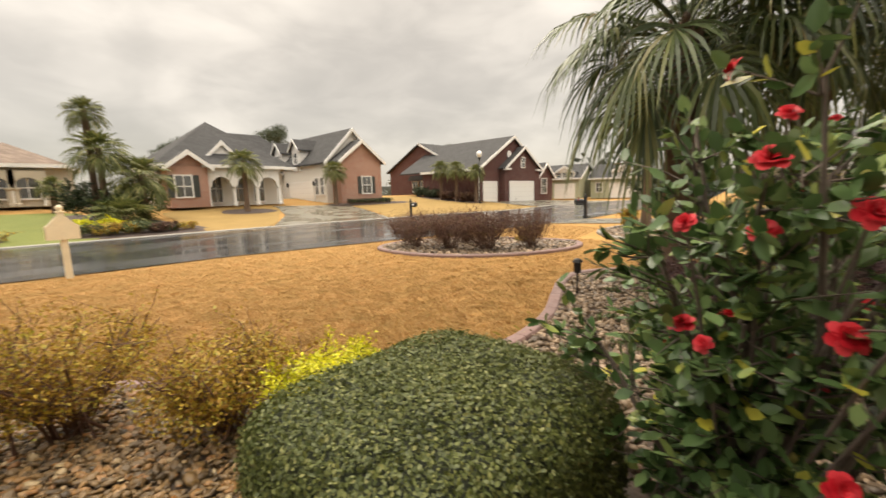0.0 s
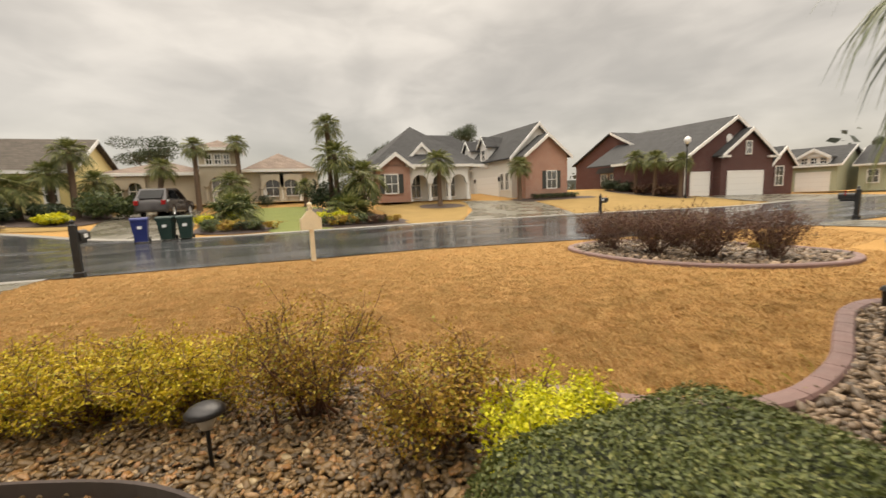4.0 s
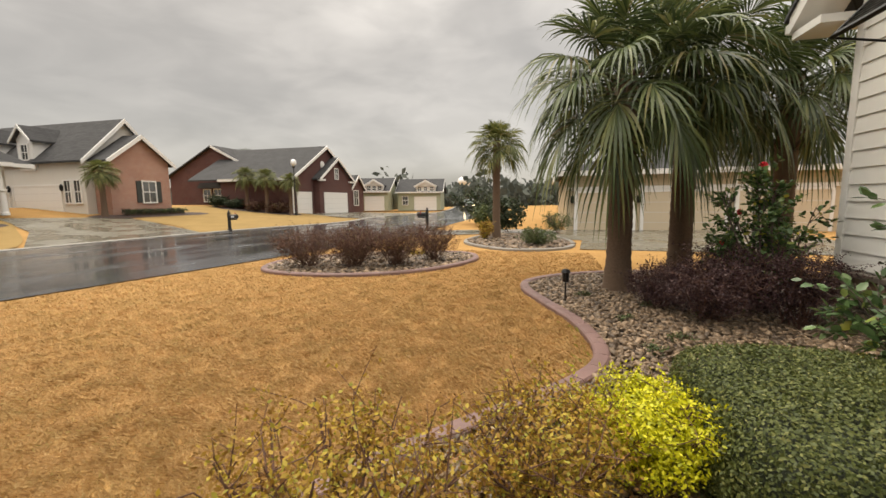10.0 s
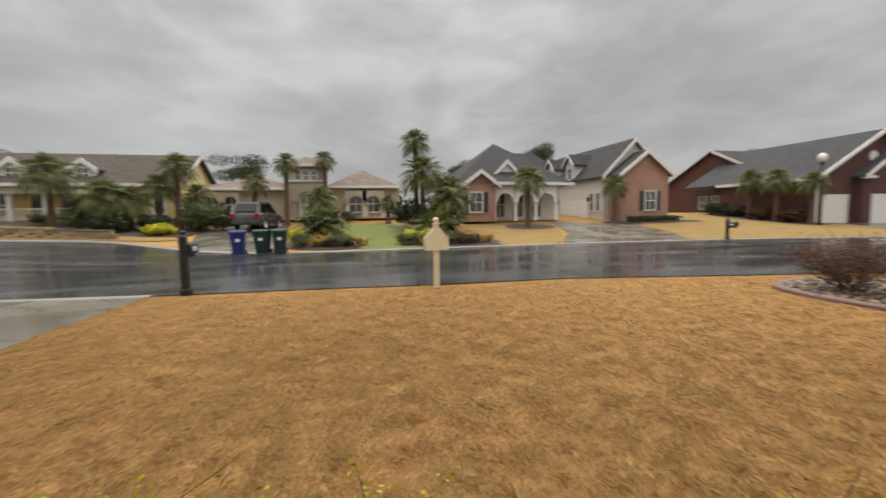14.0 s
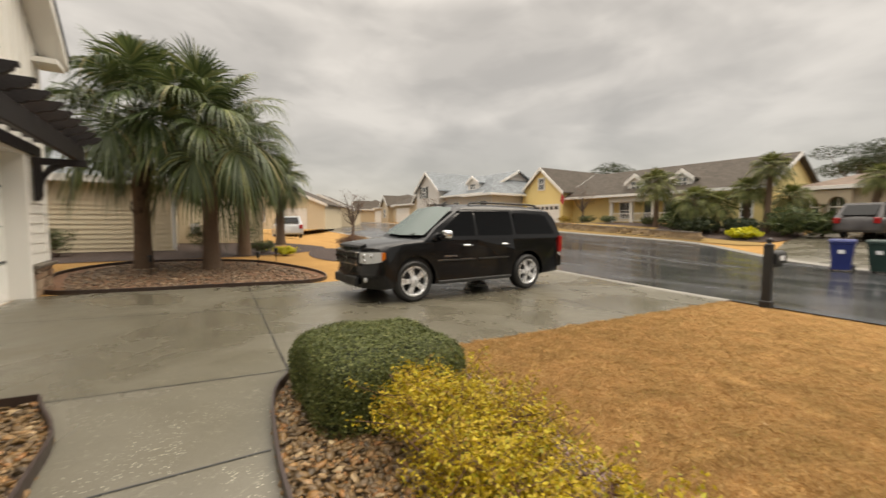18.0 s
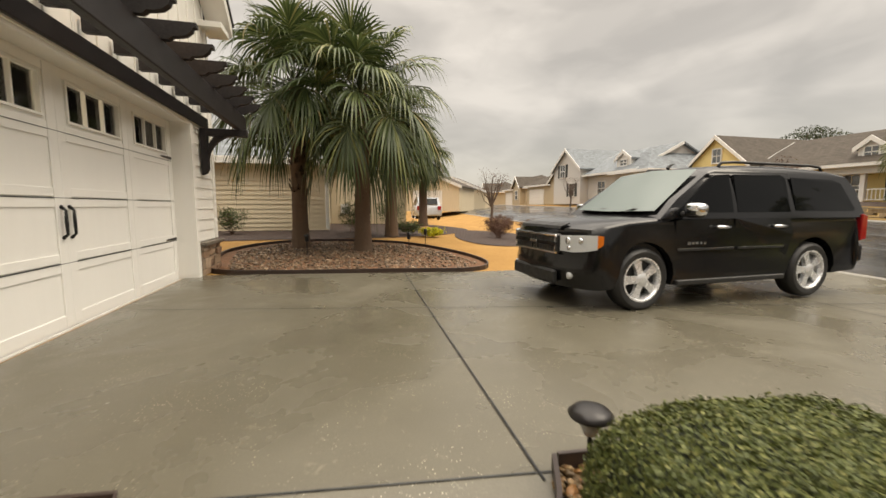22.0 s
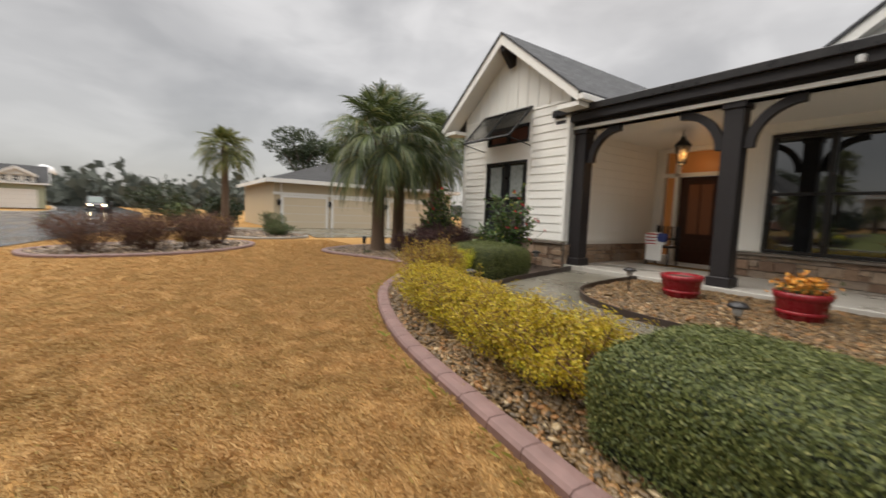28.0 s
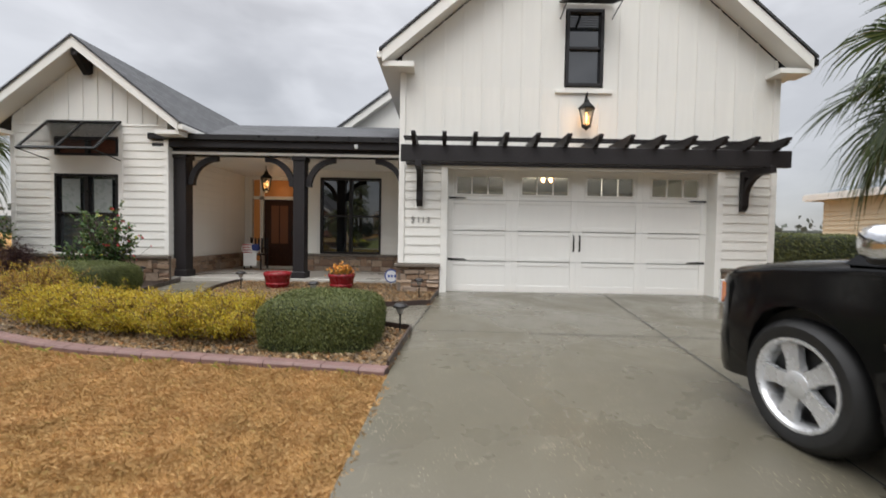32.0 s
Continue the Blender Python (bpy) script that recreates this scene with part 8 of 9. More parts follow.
        if glazed:
            k = max(4, int((x1 - x0) / 0.55))
            for i in range(k):
                a = x0 + (x1 - x0) * (i + 0.15) / k
                part("garage_pane", box(a, y - 0.065, z1 - 0.42, a + (x1 - x0) / k * 0.7, y - 0.05, z1 - 0.1), M["glass_grey"], g)

    def arcade(self, x0, x1, y, z1, n, mat, depth=0.35):
        """A wall pierced by n round arches on columns."""
        w = (x1 - x0) / n
        for i in range(n):
            a, b = x0 + i * w, x0 + (i + 1) * w
            r = w / 2 - 0.22
            zc = z1 - 0.42 - r
            pts = [(a, z1), (a, zc), (a + 0.22, zc)]
            for k in range(1, 12):
                t = math.pi * k / 12
                pts.append(((a + b) / 2 - r * math.cos(t), zc + r * math.sin(t)))
            pts += [(b - 0.22, zc), (b, zc), (b, z1)]
            part("arch", prism(pts, "y", y, y + depth), mat, self.top)
        for i in range(n + 1):
            c = x0 + i * w
            zc = z1 - 0.42 - (w / 2 - 0.22)
            col = part("column", lathe([(0.2, 0), (0.2, 0.16), (0.15, 0.2), (0.135, zc - 0.2), (0.17, zc - 0.12), (0.22, zc - 0.1), (0.22, zc)], 14, (c, y + depth / 2, 0)), mat, self.top, smooth=False)


def white_house():
    h = House("white_and_brick_house", 13.3, 32.0, 0.92, 0, "white house with salmon brick gables and an arched porch")
    W, B, R = M["s_white"], M["pink_brick"], M["dark_roof"]
    h.wall(0.0, 1.2, 0, 8.6, 10, 2.9, W)
    h.hip(-0.2, 8.9, 0.4, 9.6, 2.95, 6.8, R)
    h.wall(4.5, 9.0, 0, 16.5, 17, 3.0, W)
    h.hip(4.5, 16.5, 9.0, 17.5, 3.0, 7.35, R)
    h.wall(0.0, -0.5, 0, 2.4, 2.0, 2.9, B)
    h.gable_front(0.0, 2.4, -0.5, 4.0, 2.85, 3.75, B, R)
    h.window(0.85, 0.75, 0.95, 1.4, -0.5, True)
    h.arcade(2.5, 7.7, -0.2, 2.55, 3, M["far_white"])
    h.wall(2.4, -0.2, 2.55, 7.8, 0.4, 2.95, M["far_white"], "entablature")
    h.hip(2.4, 7.8, -0.2, 4.0, 2.95, 4.2, R, 0.3)
    h.gable_front(2.9, 5.2, 1.2, 5.5, 3.6, 4.75, M["far_white"], R, 0.2)
    for x in (3.4, 5.0, 6.6):
        h.window(x, 0.3, 0.8, 2.0, 1.2)
    # the garage wing comes forward, its doors and dormers turned to the court
    gx = 12.5
    h.wall(gx, 0.6, -0.2, 18.3, 12, 3.75, W)
    h.gable_front(gx, 18.3, 0.6, 13, 3.75, 6.65, W, R)
    for y0, y1 in ((2.9, 7.4), (8.0, 9.6)):
        g = part("garage_door", box(gx - 0.05, y0, -0.15, gx + 0.03, y1, 1.85), M["far_white"], h.top)
        for i in range(1, 4):
            part("panel_joint", box(gx - 0.057, y0, -0.15 + 0.5 * i - 0.012, gx - 0.045, y1, -0.15 + 0.5 * i + 0.012), M["pale_siding"], g)
        part("door_casing", boxes((gx - 0.08, y0 - 0.14, -0.15, gx + 0.02, y0, 1.99), (gx - 0.08, y1, -0.15, gx + 0.02, y1 + 0.14, 1.99), (gx - 0.08, y0, 1.85, gx + 0.02, y1, 1.99)), M["far_white"], g)
    for y in (5.6, 9.3):
        part("dormer", prism([(y - 0.75, 3.0), (y + 0.75, 3.0), (y + 0.75, 5.15), (y, 5.95), (y - 0.75, 5.15)], "x", gx - 0.12, gx + 2.2), M["far_white"], h.top)
        for k in (-1, 1):
            part("roof", prism([(y, 6.12), (y + k * 1.0, 5.05), (y + k * 1.0, 4.92), (y, 5.97)], "x", gx - 0.4, gx + 2.6), R, h.top)
            part("rake_board", prism([(y, 6.13), (y + k * 1.02, 5.04), (y + k * 1.02, 4.86), (y, 5.90)], "x", gx - 0.46, gx - 0.4), M["far_white"], h.top)
        h.window(gx - 0.12, 3.75, 0.6, 1.0, y, side=-1)
    h.wall(13.1, -0.8, -0.2, 17.7, 0.6, 3.7, B)
    h.gable_front(13.1, 17.7, -0.8, 2.0, 3.7, 5.45, B, R)
    h.window(15.9, 0.7, 1.0, 1.5, -0.8, True)
    for y in (1.3, 2.2):
        h.window(gx, 0.7, 0.55, 1.5, y, side=-1)
    for y in (2.6, 7.7, 9.95):
        part("coach_lamp", lathe([(0.05, 1.5), (0.1, 1.6), (0.12, 1.85), (0.02, 1.98)], 8, (gx - 0.15, y, 0)), M["black_iron"], h.top)


def tan_house():
    h = House("tan_stucco_house", -6.1, 36.0, 1.35, 0, "tan stucco villa with a tower and clay tile roofs")
    S, R = M["stucco"], M["clay_roof"]
    h.wall(0.4, 0.6, 0, 7.0, 8, 2.45, S)
    h.hip(0.4, 7.0, 0.6, 8, 2.45, 3.6, R)
    h.wall(6.6, -0.4, 0, 9.2, 3.0, 4.15, S, "tower")
    h.hip(6.6, 9.2, -0.4, 3.0, 4.2, 4.95, R, 0.35)
    for x in (7.3, 7.9, 8.5):
        h.window(x, 3.0, 0.35, 0.7, -0.4)
    h.arcade(7.0, 8.8, -0.75, 2.5, 1, S)
    h.window(7.9, 0.1, 1.0, 1.9, -0.4)
    h.wall(9.2, 0.4, 0, 15.2, 9, 2.4, S)
    h.hip(9.9, 14.6, 0.4, 6, 2.6, 4.15, R)
    h.hip(8.8, 15.2, 1.2, 9, 2.4, 3.6, R)
    for x in (11.6, 13.0):
        h.window(x, 0.5, 1.0, 1.3, 0.4)
        h.arcade(x - 0.85, x + 0.85, 0.0, 2.2, 1, S, 0.3)
    for x in (1.0, 2.3):
        h.window(x, 0.5, 0.8, 1.3, 0.6)
        h.arcade(x - 0.65, x + 0.65, 0.25, 2.2, 1, S, 0.3)
    for x in (10.9, 12.3, 13.7):
        part("pilaster", lathe([(0.14, 0.0), (0.14, 0.1), (0.1, 0.14), (0.09, 1.55), (0.14, 1.62), (0.14, 1.7)], 12, (x, 0.15, 0)), M["far_white"], h.top)
    part("tower_band", box(6.5, -0.5, 2.85, 9.3, -0.4, 2.98), M["far_white"], h.top)
    part("cornice", box(9.6, 0.0, 2.4, 14.9, 0.38, 2.58), M["far_white"], h.top)
    part("cornice", box(-0.3, 0.1, 2.25, 6.1, 0.4, 2.45), M["far_white"], h.top)


def yellow_house():
    h = House("yellow_house", -28.1, 33.0, 1.5, 0, "yellow clapboard house with brown roof and white porch")
    Y, R = M["yellow"], M["brown_roof"]
    h.wall(0, 0, 0, 5.5, 9, 3.1, Y)
    h.gable_front(0, 5.5, 0, 11, 3.1, 5.45, Y, R)
    h.garage(0.9, 5.1, 1.7, 0.0, glazed=True)
    h.window(2.75, 3.35, 0.75, 1.1, 0.0)
    h.wall(5.5, 1.6, 0, 18.0, 9, 2.4, Y)
    h.gable_side(5.6, 21.6, 0.6, 9.4, 2.45, 4.75, Y, R)
    h.wall(10.2, 0.6, 1.75, 18.2, 1.2, 2.2, M["far_white"], "porch_beam")
    for x in (10.3, 12.2, 14.1, 16.1, 18.1):
        part("porch_column", box(x - 0.13, 0.77, 0, x + 0.13, 1.03, 1.76, 0.01), M["far_white"], h.top)
    part("porch_rail", boxes((10.3, 0.86, 0.75, 18.1, 0.92, 0.82), (10.3, 0.86, 0.12, 18.1, 0.92, 0.18)), M["far_white"], h.top)
    for i in range(38):
        part("baluster", box(10.45 + i * 0.2, 0.87, 0.18, 10.49 + i * 0.2, 0.91, 0.75), M["far_white"], h.top)
    for x in (11.2, 15.1, 17.2):
        h.window(x, 0.4, 1.0, 1.3, 1.6)
    h.wall(12.9, 1.55, 0.1, 13.8, 1.62, 1.9, M["shutter_dark"], "front_door")
    h.gable_front(11.6, 13.0, 1.2, 4, 3.4, 3.95, M["far_white"], R, 0.2)
    h.wall(11.6, 1.2, 2.7, 13.0, 4, 3.4, M["far_white"], "dormer")
    h.window(12.3, 2.75, 0.7, 0.65, 1.2)
    h.wall(18.4, 0.6, -0.3, 21.6, 9.4, 2.5, Y)
    h.window(20.6, 0.4, 0.6, 1.0, 0.6)
    h.gable_front(15.4, 16.8, 1.2, 4, 3.4, 3.95, M["far_white"], R, 0.2)
    h.wall(15.4, 1.2, 2.7, 16.8, 4, 3.4, M["far_white"], "dormer")
    h.window(16.1, 2.75, 0.7, 0.65, 1.2)
    fl = part("flag", prism([(5.55, 2.0), (5.95, 1.7), (6.05, 2.4), (5.65, 2.75)], "y", -0.35, -0.33), M["cloth_red"], h.top)
    part("flag_pole", tube([(5.4, 0, 1.9), (5.9, -0.35, 2.9)], 0.015, 6), M["alloy"], h.top)


def grey_house():
    h = House("pale_house", -43.0, 28.0, 1.5, 0, "pale siding house with light grey roof and dormer")
    W, R = M["pale_siding"], M["grey_roof"]
    h.wall(0, 0, 0, 5.6, 9, 4.0, W)
    h.gable_front(0, 5.6, 0, 10, 4.0, 6.2, W, R)
    h.window(2.0, 3.1, 1.0, 1.4, 0, True)
    h.window(4.0, 0.9, 1.0, 1.4, 0, True)
    h.wall(5.6, 1, 0, 14.6, 9, 3.0, W)
    h.gable_side(5.2, 13.5, 0.6, 10, 3.2, 5.6, W, R)
    h.hip(10.5, 15.0, 0.6, 10, 3.0, 5.3, R)
    h.gable_front(10.4, 12.4, 0.9, 4, 4.3, 4.95, M["far_white"], R, 0.2)
    h.wall(10.4, 0.9, 3.5, 12.4, 4, 4.3, M["far_white"], "dormer")
    h.window(11.4, 3.65, 0.9, 0.5, 0.9)
    h.window(8, 0.9, 1.2, 1.4, 1.0)
    h.window(13.2, 0.9, 1.2, 1.4, 1.0)
    for i, x in enumerate((-56, -72, -92)):
        k = House("beige_house", x, 30.0 + 3 * i, 1.5, -8 * i, "beige brick house with brown hipped roof far down the street")
        k.wall(0, 0.8, 0, 13, 9, 2.8, M["beige"])
        k.hip(0, 13, 0.8, 9, 2.8, 5.2, M["brown_roof"])
        k.wall(8.5, 0, 0, 12.5, 2, 3.0, M["beige"])
        k.gable_front(8.5, 12.5, 0, 5, 3.0, 4.6, M["beige"], M["brown_roof"])
        k.garage(1.0, 5.2, 2.1, 0.8)
        k.window(10.5, 0.9, 1.3, 1.4, 0.0)
    for i, (x, y, t) in enumerate(((-44, 6, 60), (-58, 14, 62))):
        k = House("cream_house", x, y, 0.7, t, "cream house with brown roof beyond the side yard")
        k.wall(0, 0, 0, 10, 8, 2.7, M["cream"])
        k.gable_front(0, 10, 0, 8, 2.7, 4.8, M["cream"], M["brown_roof"])
        k.window(3, 0.8, 1.2, 1.3, 0)
        k.garage(5, 8, 2.1, 0)


def red_house():
    """A long roof with its gable end and garages to the near side, and a gable to the street at its far end."""
    h = House("dark_brick_house", 41.0, 26.9, 0.1, 0, "dark red brick house with grey roof and white garage doors")
    B, R, W = M["red_brick"], M["dark_roof"], M["far_white"]
    h.wall(0.0, 0.0, -0.4, 13.4, 8.6, 3.9, B)
    h.gable_front(0.0, 13.4, 0.0, 12.5, 3.9, 7.65, B, R)
    part("fascia", box(-0.42, 0.0, 3.60, -0.36, 8.6, 3.86), W, h.top)
    part("corner_post", box(-0.05, -0.06, 0.0, 0.14, 0.0, 3.6), W, h.top)
    # gable to the street, set back at the far end
    h.wall(4.3, 6.6, -0.4, 13.0, 19.8, 4.6, B)
    h.gable_side(4.3, 13.0, 6.6, 19.8, 4.6, 8.0, B, R)
    for y in (12.9, 14.4):
        h.window(4.25, 1.6, 0.95, 1.4, y, side=-1)
    part("bay_hood", prism([(12.0, 3.15), (15.3, 3.15), (15.3, 3.3), (14.9, 3.8), (12.4, 3.8), (12.0, 3.3)], "x", 3.7, 4.3), R, h.top)
    # garage bays
    h.wall(4.0, -0.7, -0.3, 11.9, 2.0, 4.0, B)
    h.gable_front(4.0, 11.9, -0.7, 5.0, 4.0, 6.45, B, R)
    for x in (4.0, 11.3):
        part("eave_return", box(x - 0.35, -1.0, 3.72, x + 0.95, -0.7, 3.92), W, h.top)
    h.window(7.9, 4.1, 0.75, 1.15, -0.7)
    h.garage(5.0, 10.3, 2.35, -0.7, z0=0.02)
    h.garage(0.8, 3.3, 2.35, 0.0, z0=0.02)
    h.wall(12.4, -0.2, -0.4, 16.4, 6, 3.1, B)
    h.gable_front(12.4, 16.4, -0.2, 6, 3.1, 4.8, B, R)
    h.window(14.0, 0.9, 1.3, 1.9, -0.2)
    part("round_vent", lathe([(0.02, 0), (0.42, 0.02), (0.45, 0.06), (0.36, 0.1)], 18, (6.0, -0.1, 5.6), "y"), W, h.top)


def far_green_houses():
    for x, y, w, t, base, lab in ((60, 30.0, 8, -80, 0.1, "sage"), (64, 24.0, 9.5, -80, 0.0, "sage")):
        h = House("sage_house", x, y, base, t, "sage green house with dark roof down the street")
        h.wall(0, 0, 0, w * 0.7, 9, 2.9, M[lab])
        h.gable_side(0, w * 0.7, 0, 9, 2.9, 4.9, M[lab], M["dark_roof"])
        h.gable_front(w * 0.30, w * 0.62, -0.4, 5, 3.7, 4.5, M["far_white"], M["dark_roof"], 0.2)
        h.wall(w * 0.30, -0.2, 2.9, w * 0.62, 4, 3.7, M["far_white"], "dormer")
        for k in range(3):
            h.window(w * (0.36 + 0.10 * k), 3.0, 0.5, 0.6, -0.2)
        h.garage(w * 0.28, w * 0.62, 2.0, 0.0)
        h.window(w * 0.12, 0.9, 0.8, 1.3, 0.0)


def neighbour_garages():
    h = House("beige_garage_house", 24.6, 1.15, -0.1, -90, "beige house with three wide garage doors and grey roof")
    B, R = M["beige"], M["dark_roof"]
    h.wall(0, 0.0, 0, 12, 10, 2.75, B)
    h.hip(0, 12, 0.0, 10, 2.8, 4.6, R)
    for a, b in ((0.5, 2.9), (3.35, 6.6), (7.1, 10.4)):
        h.garage(a, b, 1.82, 0.0, "stucco_door")
    part("band", box(-0.05, -0.06, 1.95, 12.05, 0.0, 2.1), M["far_white"], h.top)
    for x in (0.25, 3.12, 6.85):
        part("coach_lamp", lathe([(0.05, 1.35), (0.09, 1.42), (0.1, 1.62), (0.02, 1.72)], 8, (x, -0.1, 0)), M["black_iron"], h.top)
        part("downspout", tube([(x + 0.12, -0.05, 0), (x + 0.12, -0.05, 2.6)], 0.04, 6), M["far_white"], h.top)


def cream_house():
    h = House("cream_clapboard_house", -15.0, 1.95, 0.25, 90, "cream clapboard house with a brown roof behind the palms")
    C = M["cream"]
    h.wall(-9.5, 0.0, -0.3, 0.0, 11, 2.75, C)
    top = part("gutter", box(-9.9, -0.45, 2.72, 0.3, -0.3, 2.86), M["far_white"], h.top)
    h.hip(-9.5, 0.0, 0.0, 11, 2.8, 4.7, M["grey_roof"])
    z = 0.0
    me = mesh_of("plank", prism([(0.0, 0.0), (0.0, 0.20), (-0.004, 0.20), (-0.040, 0.0)], "x", 0, 9.5), C)
    while z < 2.7:
        part("plank", me, None, h.top, m=Matrix.Translation((-9.5, 0, z)))
        z += 0.18
    part("downspout", tube([(-0.06, -0.06, 0.1), (-0.06, -0.06, 2.7)], 0.05, 6), M["far_white"], h.top)
    part("corner_board", box(-0.1, -0.03, -0.2, 0.04, 0.1, 2.72), M["far_white"], h.top)
    h.wall(0.04, 3.8, -0.3, 3.8, 11, 2.75, C)
    part("service_box", box(0.5, 3.6, 0.6, 0.9, 3.8, 1.1, 0.02), M["pale_siding"], h.top)


def mailbox(x, y, turn, label, h=1.15, light=False):
    m = empty("mailbox", Matrix.Translation((x, y, ground_z(x, y) - 0.01)) @ Matrix.Rotation(radians(turn), 4, "Z"))
    part("post", box(-0.065, -0.065, 0, 0.065, 0.065, h - 0.1, 0.008), M["trim_black"], m)
    part("post_foot", box(-0.09, -0.09, 0, 0.09, 0.09, 0.14, 0.01), M["trim_black"], m)
    part("finial", lathe([(0.08, h - 0.1), (0.085, h - 0.075), (0.04, h - 0.05), (0.03, h - 0.03), (0.055, h), (0.045, h + 0.035), (0.01, h + 0.055)], 12), M["trim_black"], m, smooth=True)
    pts = [(-0.10, 0.0), (0.10, 0.0), (0.10, 0.13)] + [(0.10 * math.cos(math.pi * k / 10), 0.13 + 0.10 * math.sin(math.pi * k / 10)) for k in range(1, 10)] + [(-0.10, 0.13)]
    b = prism(pts, "y", 0.06, 0.54)
    bmesh.ops.transform(b, matrix=Matrix.Translation((0, 0, h - 0.42)), verts=b.verts[:])
    bx = part("letter_box", b, M["trim_black"], m)
    part("number_plate", box(0.101, 0.22, h - 0.37, 0.106, 0.42, h - 0.28), M["plate"], bx)
    part("flag", box(-0.115, 0.3, h - 0.3, -0.105, 0.34, h - 0.1), M["red_lens"], bx)
    part("arm", box(-0.05, 0.05, h - 0.5, 0.05, 0.5, h - 0.43, 0.006), M["trim_black"], m)
    return tagged(m, label, "mailbox", "mailboxes")


def lot_sign():
    s = empty("lot_sign", Matrix.Translation((6.36, 10.68, ground_z(6.4, 10.7) + 0.0)) @ Matrix.Rotation(radians(8), 4, "Z") @ Matrix.Scale(1.03, 4))
    part("post", box(-0.05, -0.05, 0, 0.05, 0.05, 1.27, 0.008), M["cream_paint"], s)
    part("cap", box(-0.065, -0.065, 1.27, 0.065, 0.065, 1.295, 0.006), M["cream_paint"], s)
    part("finial", lathe([(0.05, 1.295), (0.035, 1.315), (0.06, 1.35), (0.055, 1.385), (0.02, 1.41), (0.005, 1.415)], 14), M["cream_paint"], s, smooth=True)
    for y, n in ((0.05, "board"), (-0.08, "back_board")):
        part(n, prism([(-0.24, 0.76), (0.24, 0.76), (0.24, 1.02), (0.20, 1.04), (0.06, 1.20), (-0.06, 1.20), (-0.20, 1.04), (-0.24, 1.02)], "y", y, y + 0.03), M["cream_paint"], s)
    return tagged(s, "cream-painted wooden sign post with a shaped blank board", "sign")


def wheelie_bin(x, y, mat, label, turn=0):
    b = empty("wheelie_bin", Matrix.Translation((x, y, ground_z(x, y) + 0.02)) @ Matrix.Rotation(radians(turn), 4, "Z"))
    bm = bmesh.new()
    lo, hi = (0.22, 0.24), (0.30, 0.34)
    ring = []
    for (hx, hy), z in ((lo, 0.05), ((0.225, 0.25), 0.2), ((0.285, 0.32), 0.88), (hi, 0.90), (hi, 0.96)):
        ring.append([bm.verts.new((sx * hx, sy * hy, z)) for sx, sy in ((-1, -1), (1, -1), (1, 1), (-1, 1))])
    for a, c in zip(ring, ring[1:]):
        for i in range(4):
            bm.faces.new((a[i], a[(i + 1) % 4], c[(i + 1) % 4], c[i]))
    bm.faces.new(ring[0][::-1])
    bm.faces.new(ring[-1])
    part("body", bm, M[mat], b)
    part("lid", prism([(-0.36, 0.96), (0.37, 0.96), (0.36, 1.0), (0.0, 1.05), (-0.33, 1.02)], "x", -0.32, 0.32, 0.008), M[mat], b)
    part("handle", tube([(-0.25, 0.36, 0.93), (-0.25, 0.42, 0.95), (0.25, 0.42, 0.95), (0.25, 0.36, 0.93)], 0.016, 8), M["trim_black"], b)
    for s in (-1, 1):
        part("wheel", lathe([(0.10, -0.03), (0.11, -0.02), (0.11, 0.02), (0.10, 0.03)], 16, (s * 0.26, 0.24, 0.11), "x"), M["tyre"], b)
    part("label", box(-0.08, -0.318, 0.58, 0.08, -0.296, 0.70), M["plate"], b)
    return tagged(b, label, "wheelie bin", "bins at the kerb")


def street_lamp(x, y):
    l = empty("street_lamp", Matrix.Translation((x, y, ground_z(x, y))))
    part("pole", lathe([(0.11, 0), (0.11, 0.3), (0.06, 0.4), (0.045, 4.5)], 12), M["trim_black"], l)
    part("collar", lathe([(0.05, 4.45), (0.14, 4.6), (0.14, 4.66), (0.08, 4.7)], 12), M["trim_black"], l)
    part("globe", lathe([(0.08, 4.68), (0.24, 4.85), (0.28, 5.05), (0.2, 5.27), (0.04, 5.36)], 16), M["globe"], l, smooth=True)
    return tagged(l, "black street lamp with a white globe", "street lamp")


def water_tower():
    t = empty("water_tower", Matrix.Translation((330, 64, 0)))
    part("tank", lathe([(0.5, 12.6), (3.4, 13.6), (5.0, 15.6), (5.2, 17.0), (4.3, 19.2), (2.0, 20.6), (0.2, 21)], 24), M["globe"], t, smooth=True)
    part("stem", lathe([(2.2, 0), (1.4, 2), (1.1, 9), (1.6, 12.7)], 16), M["globe"], t, smooth=True)
    return tagged(t, "white spherical water tower on the horizon", "water tower")


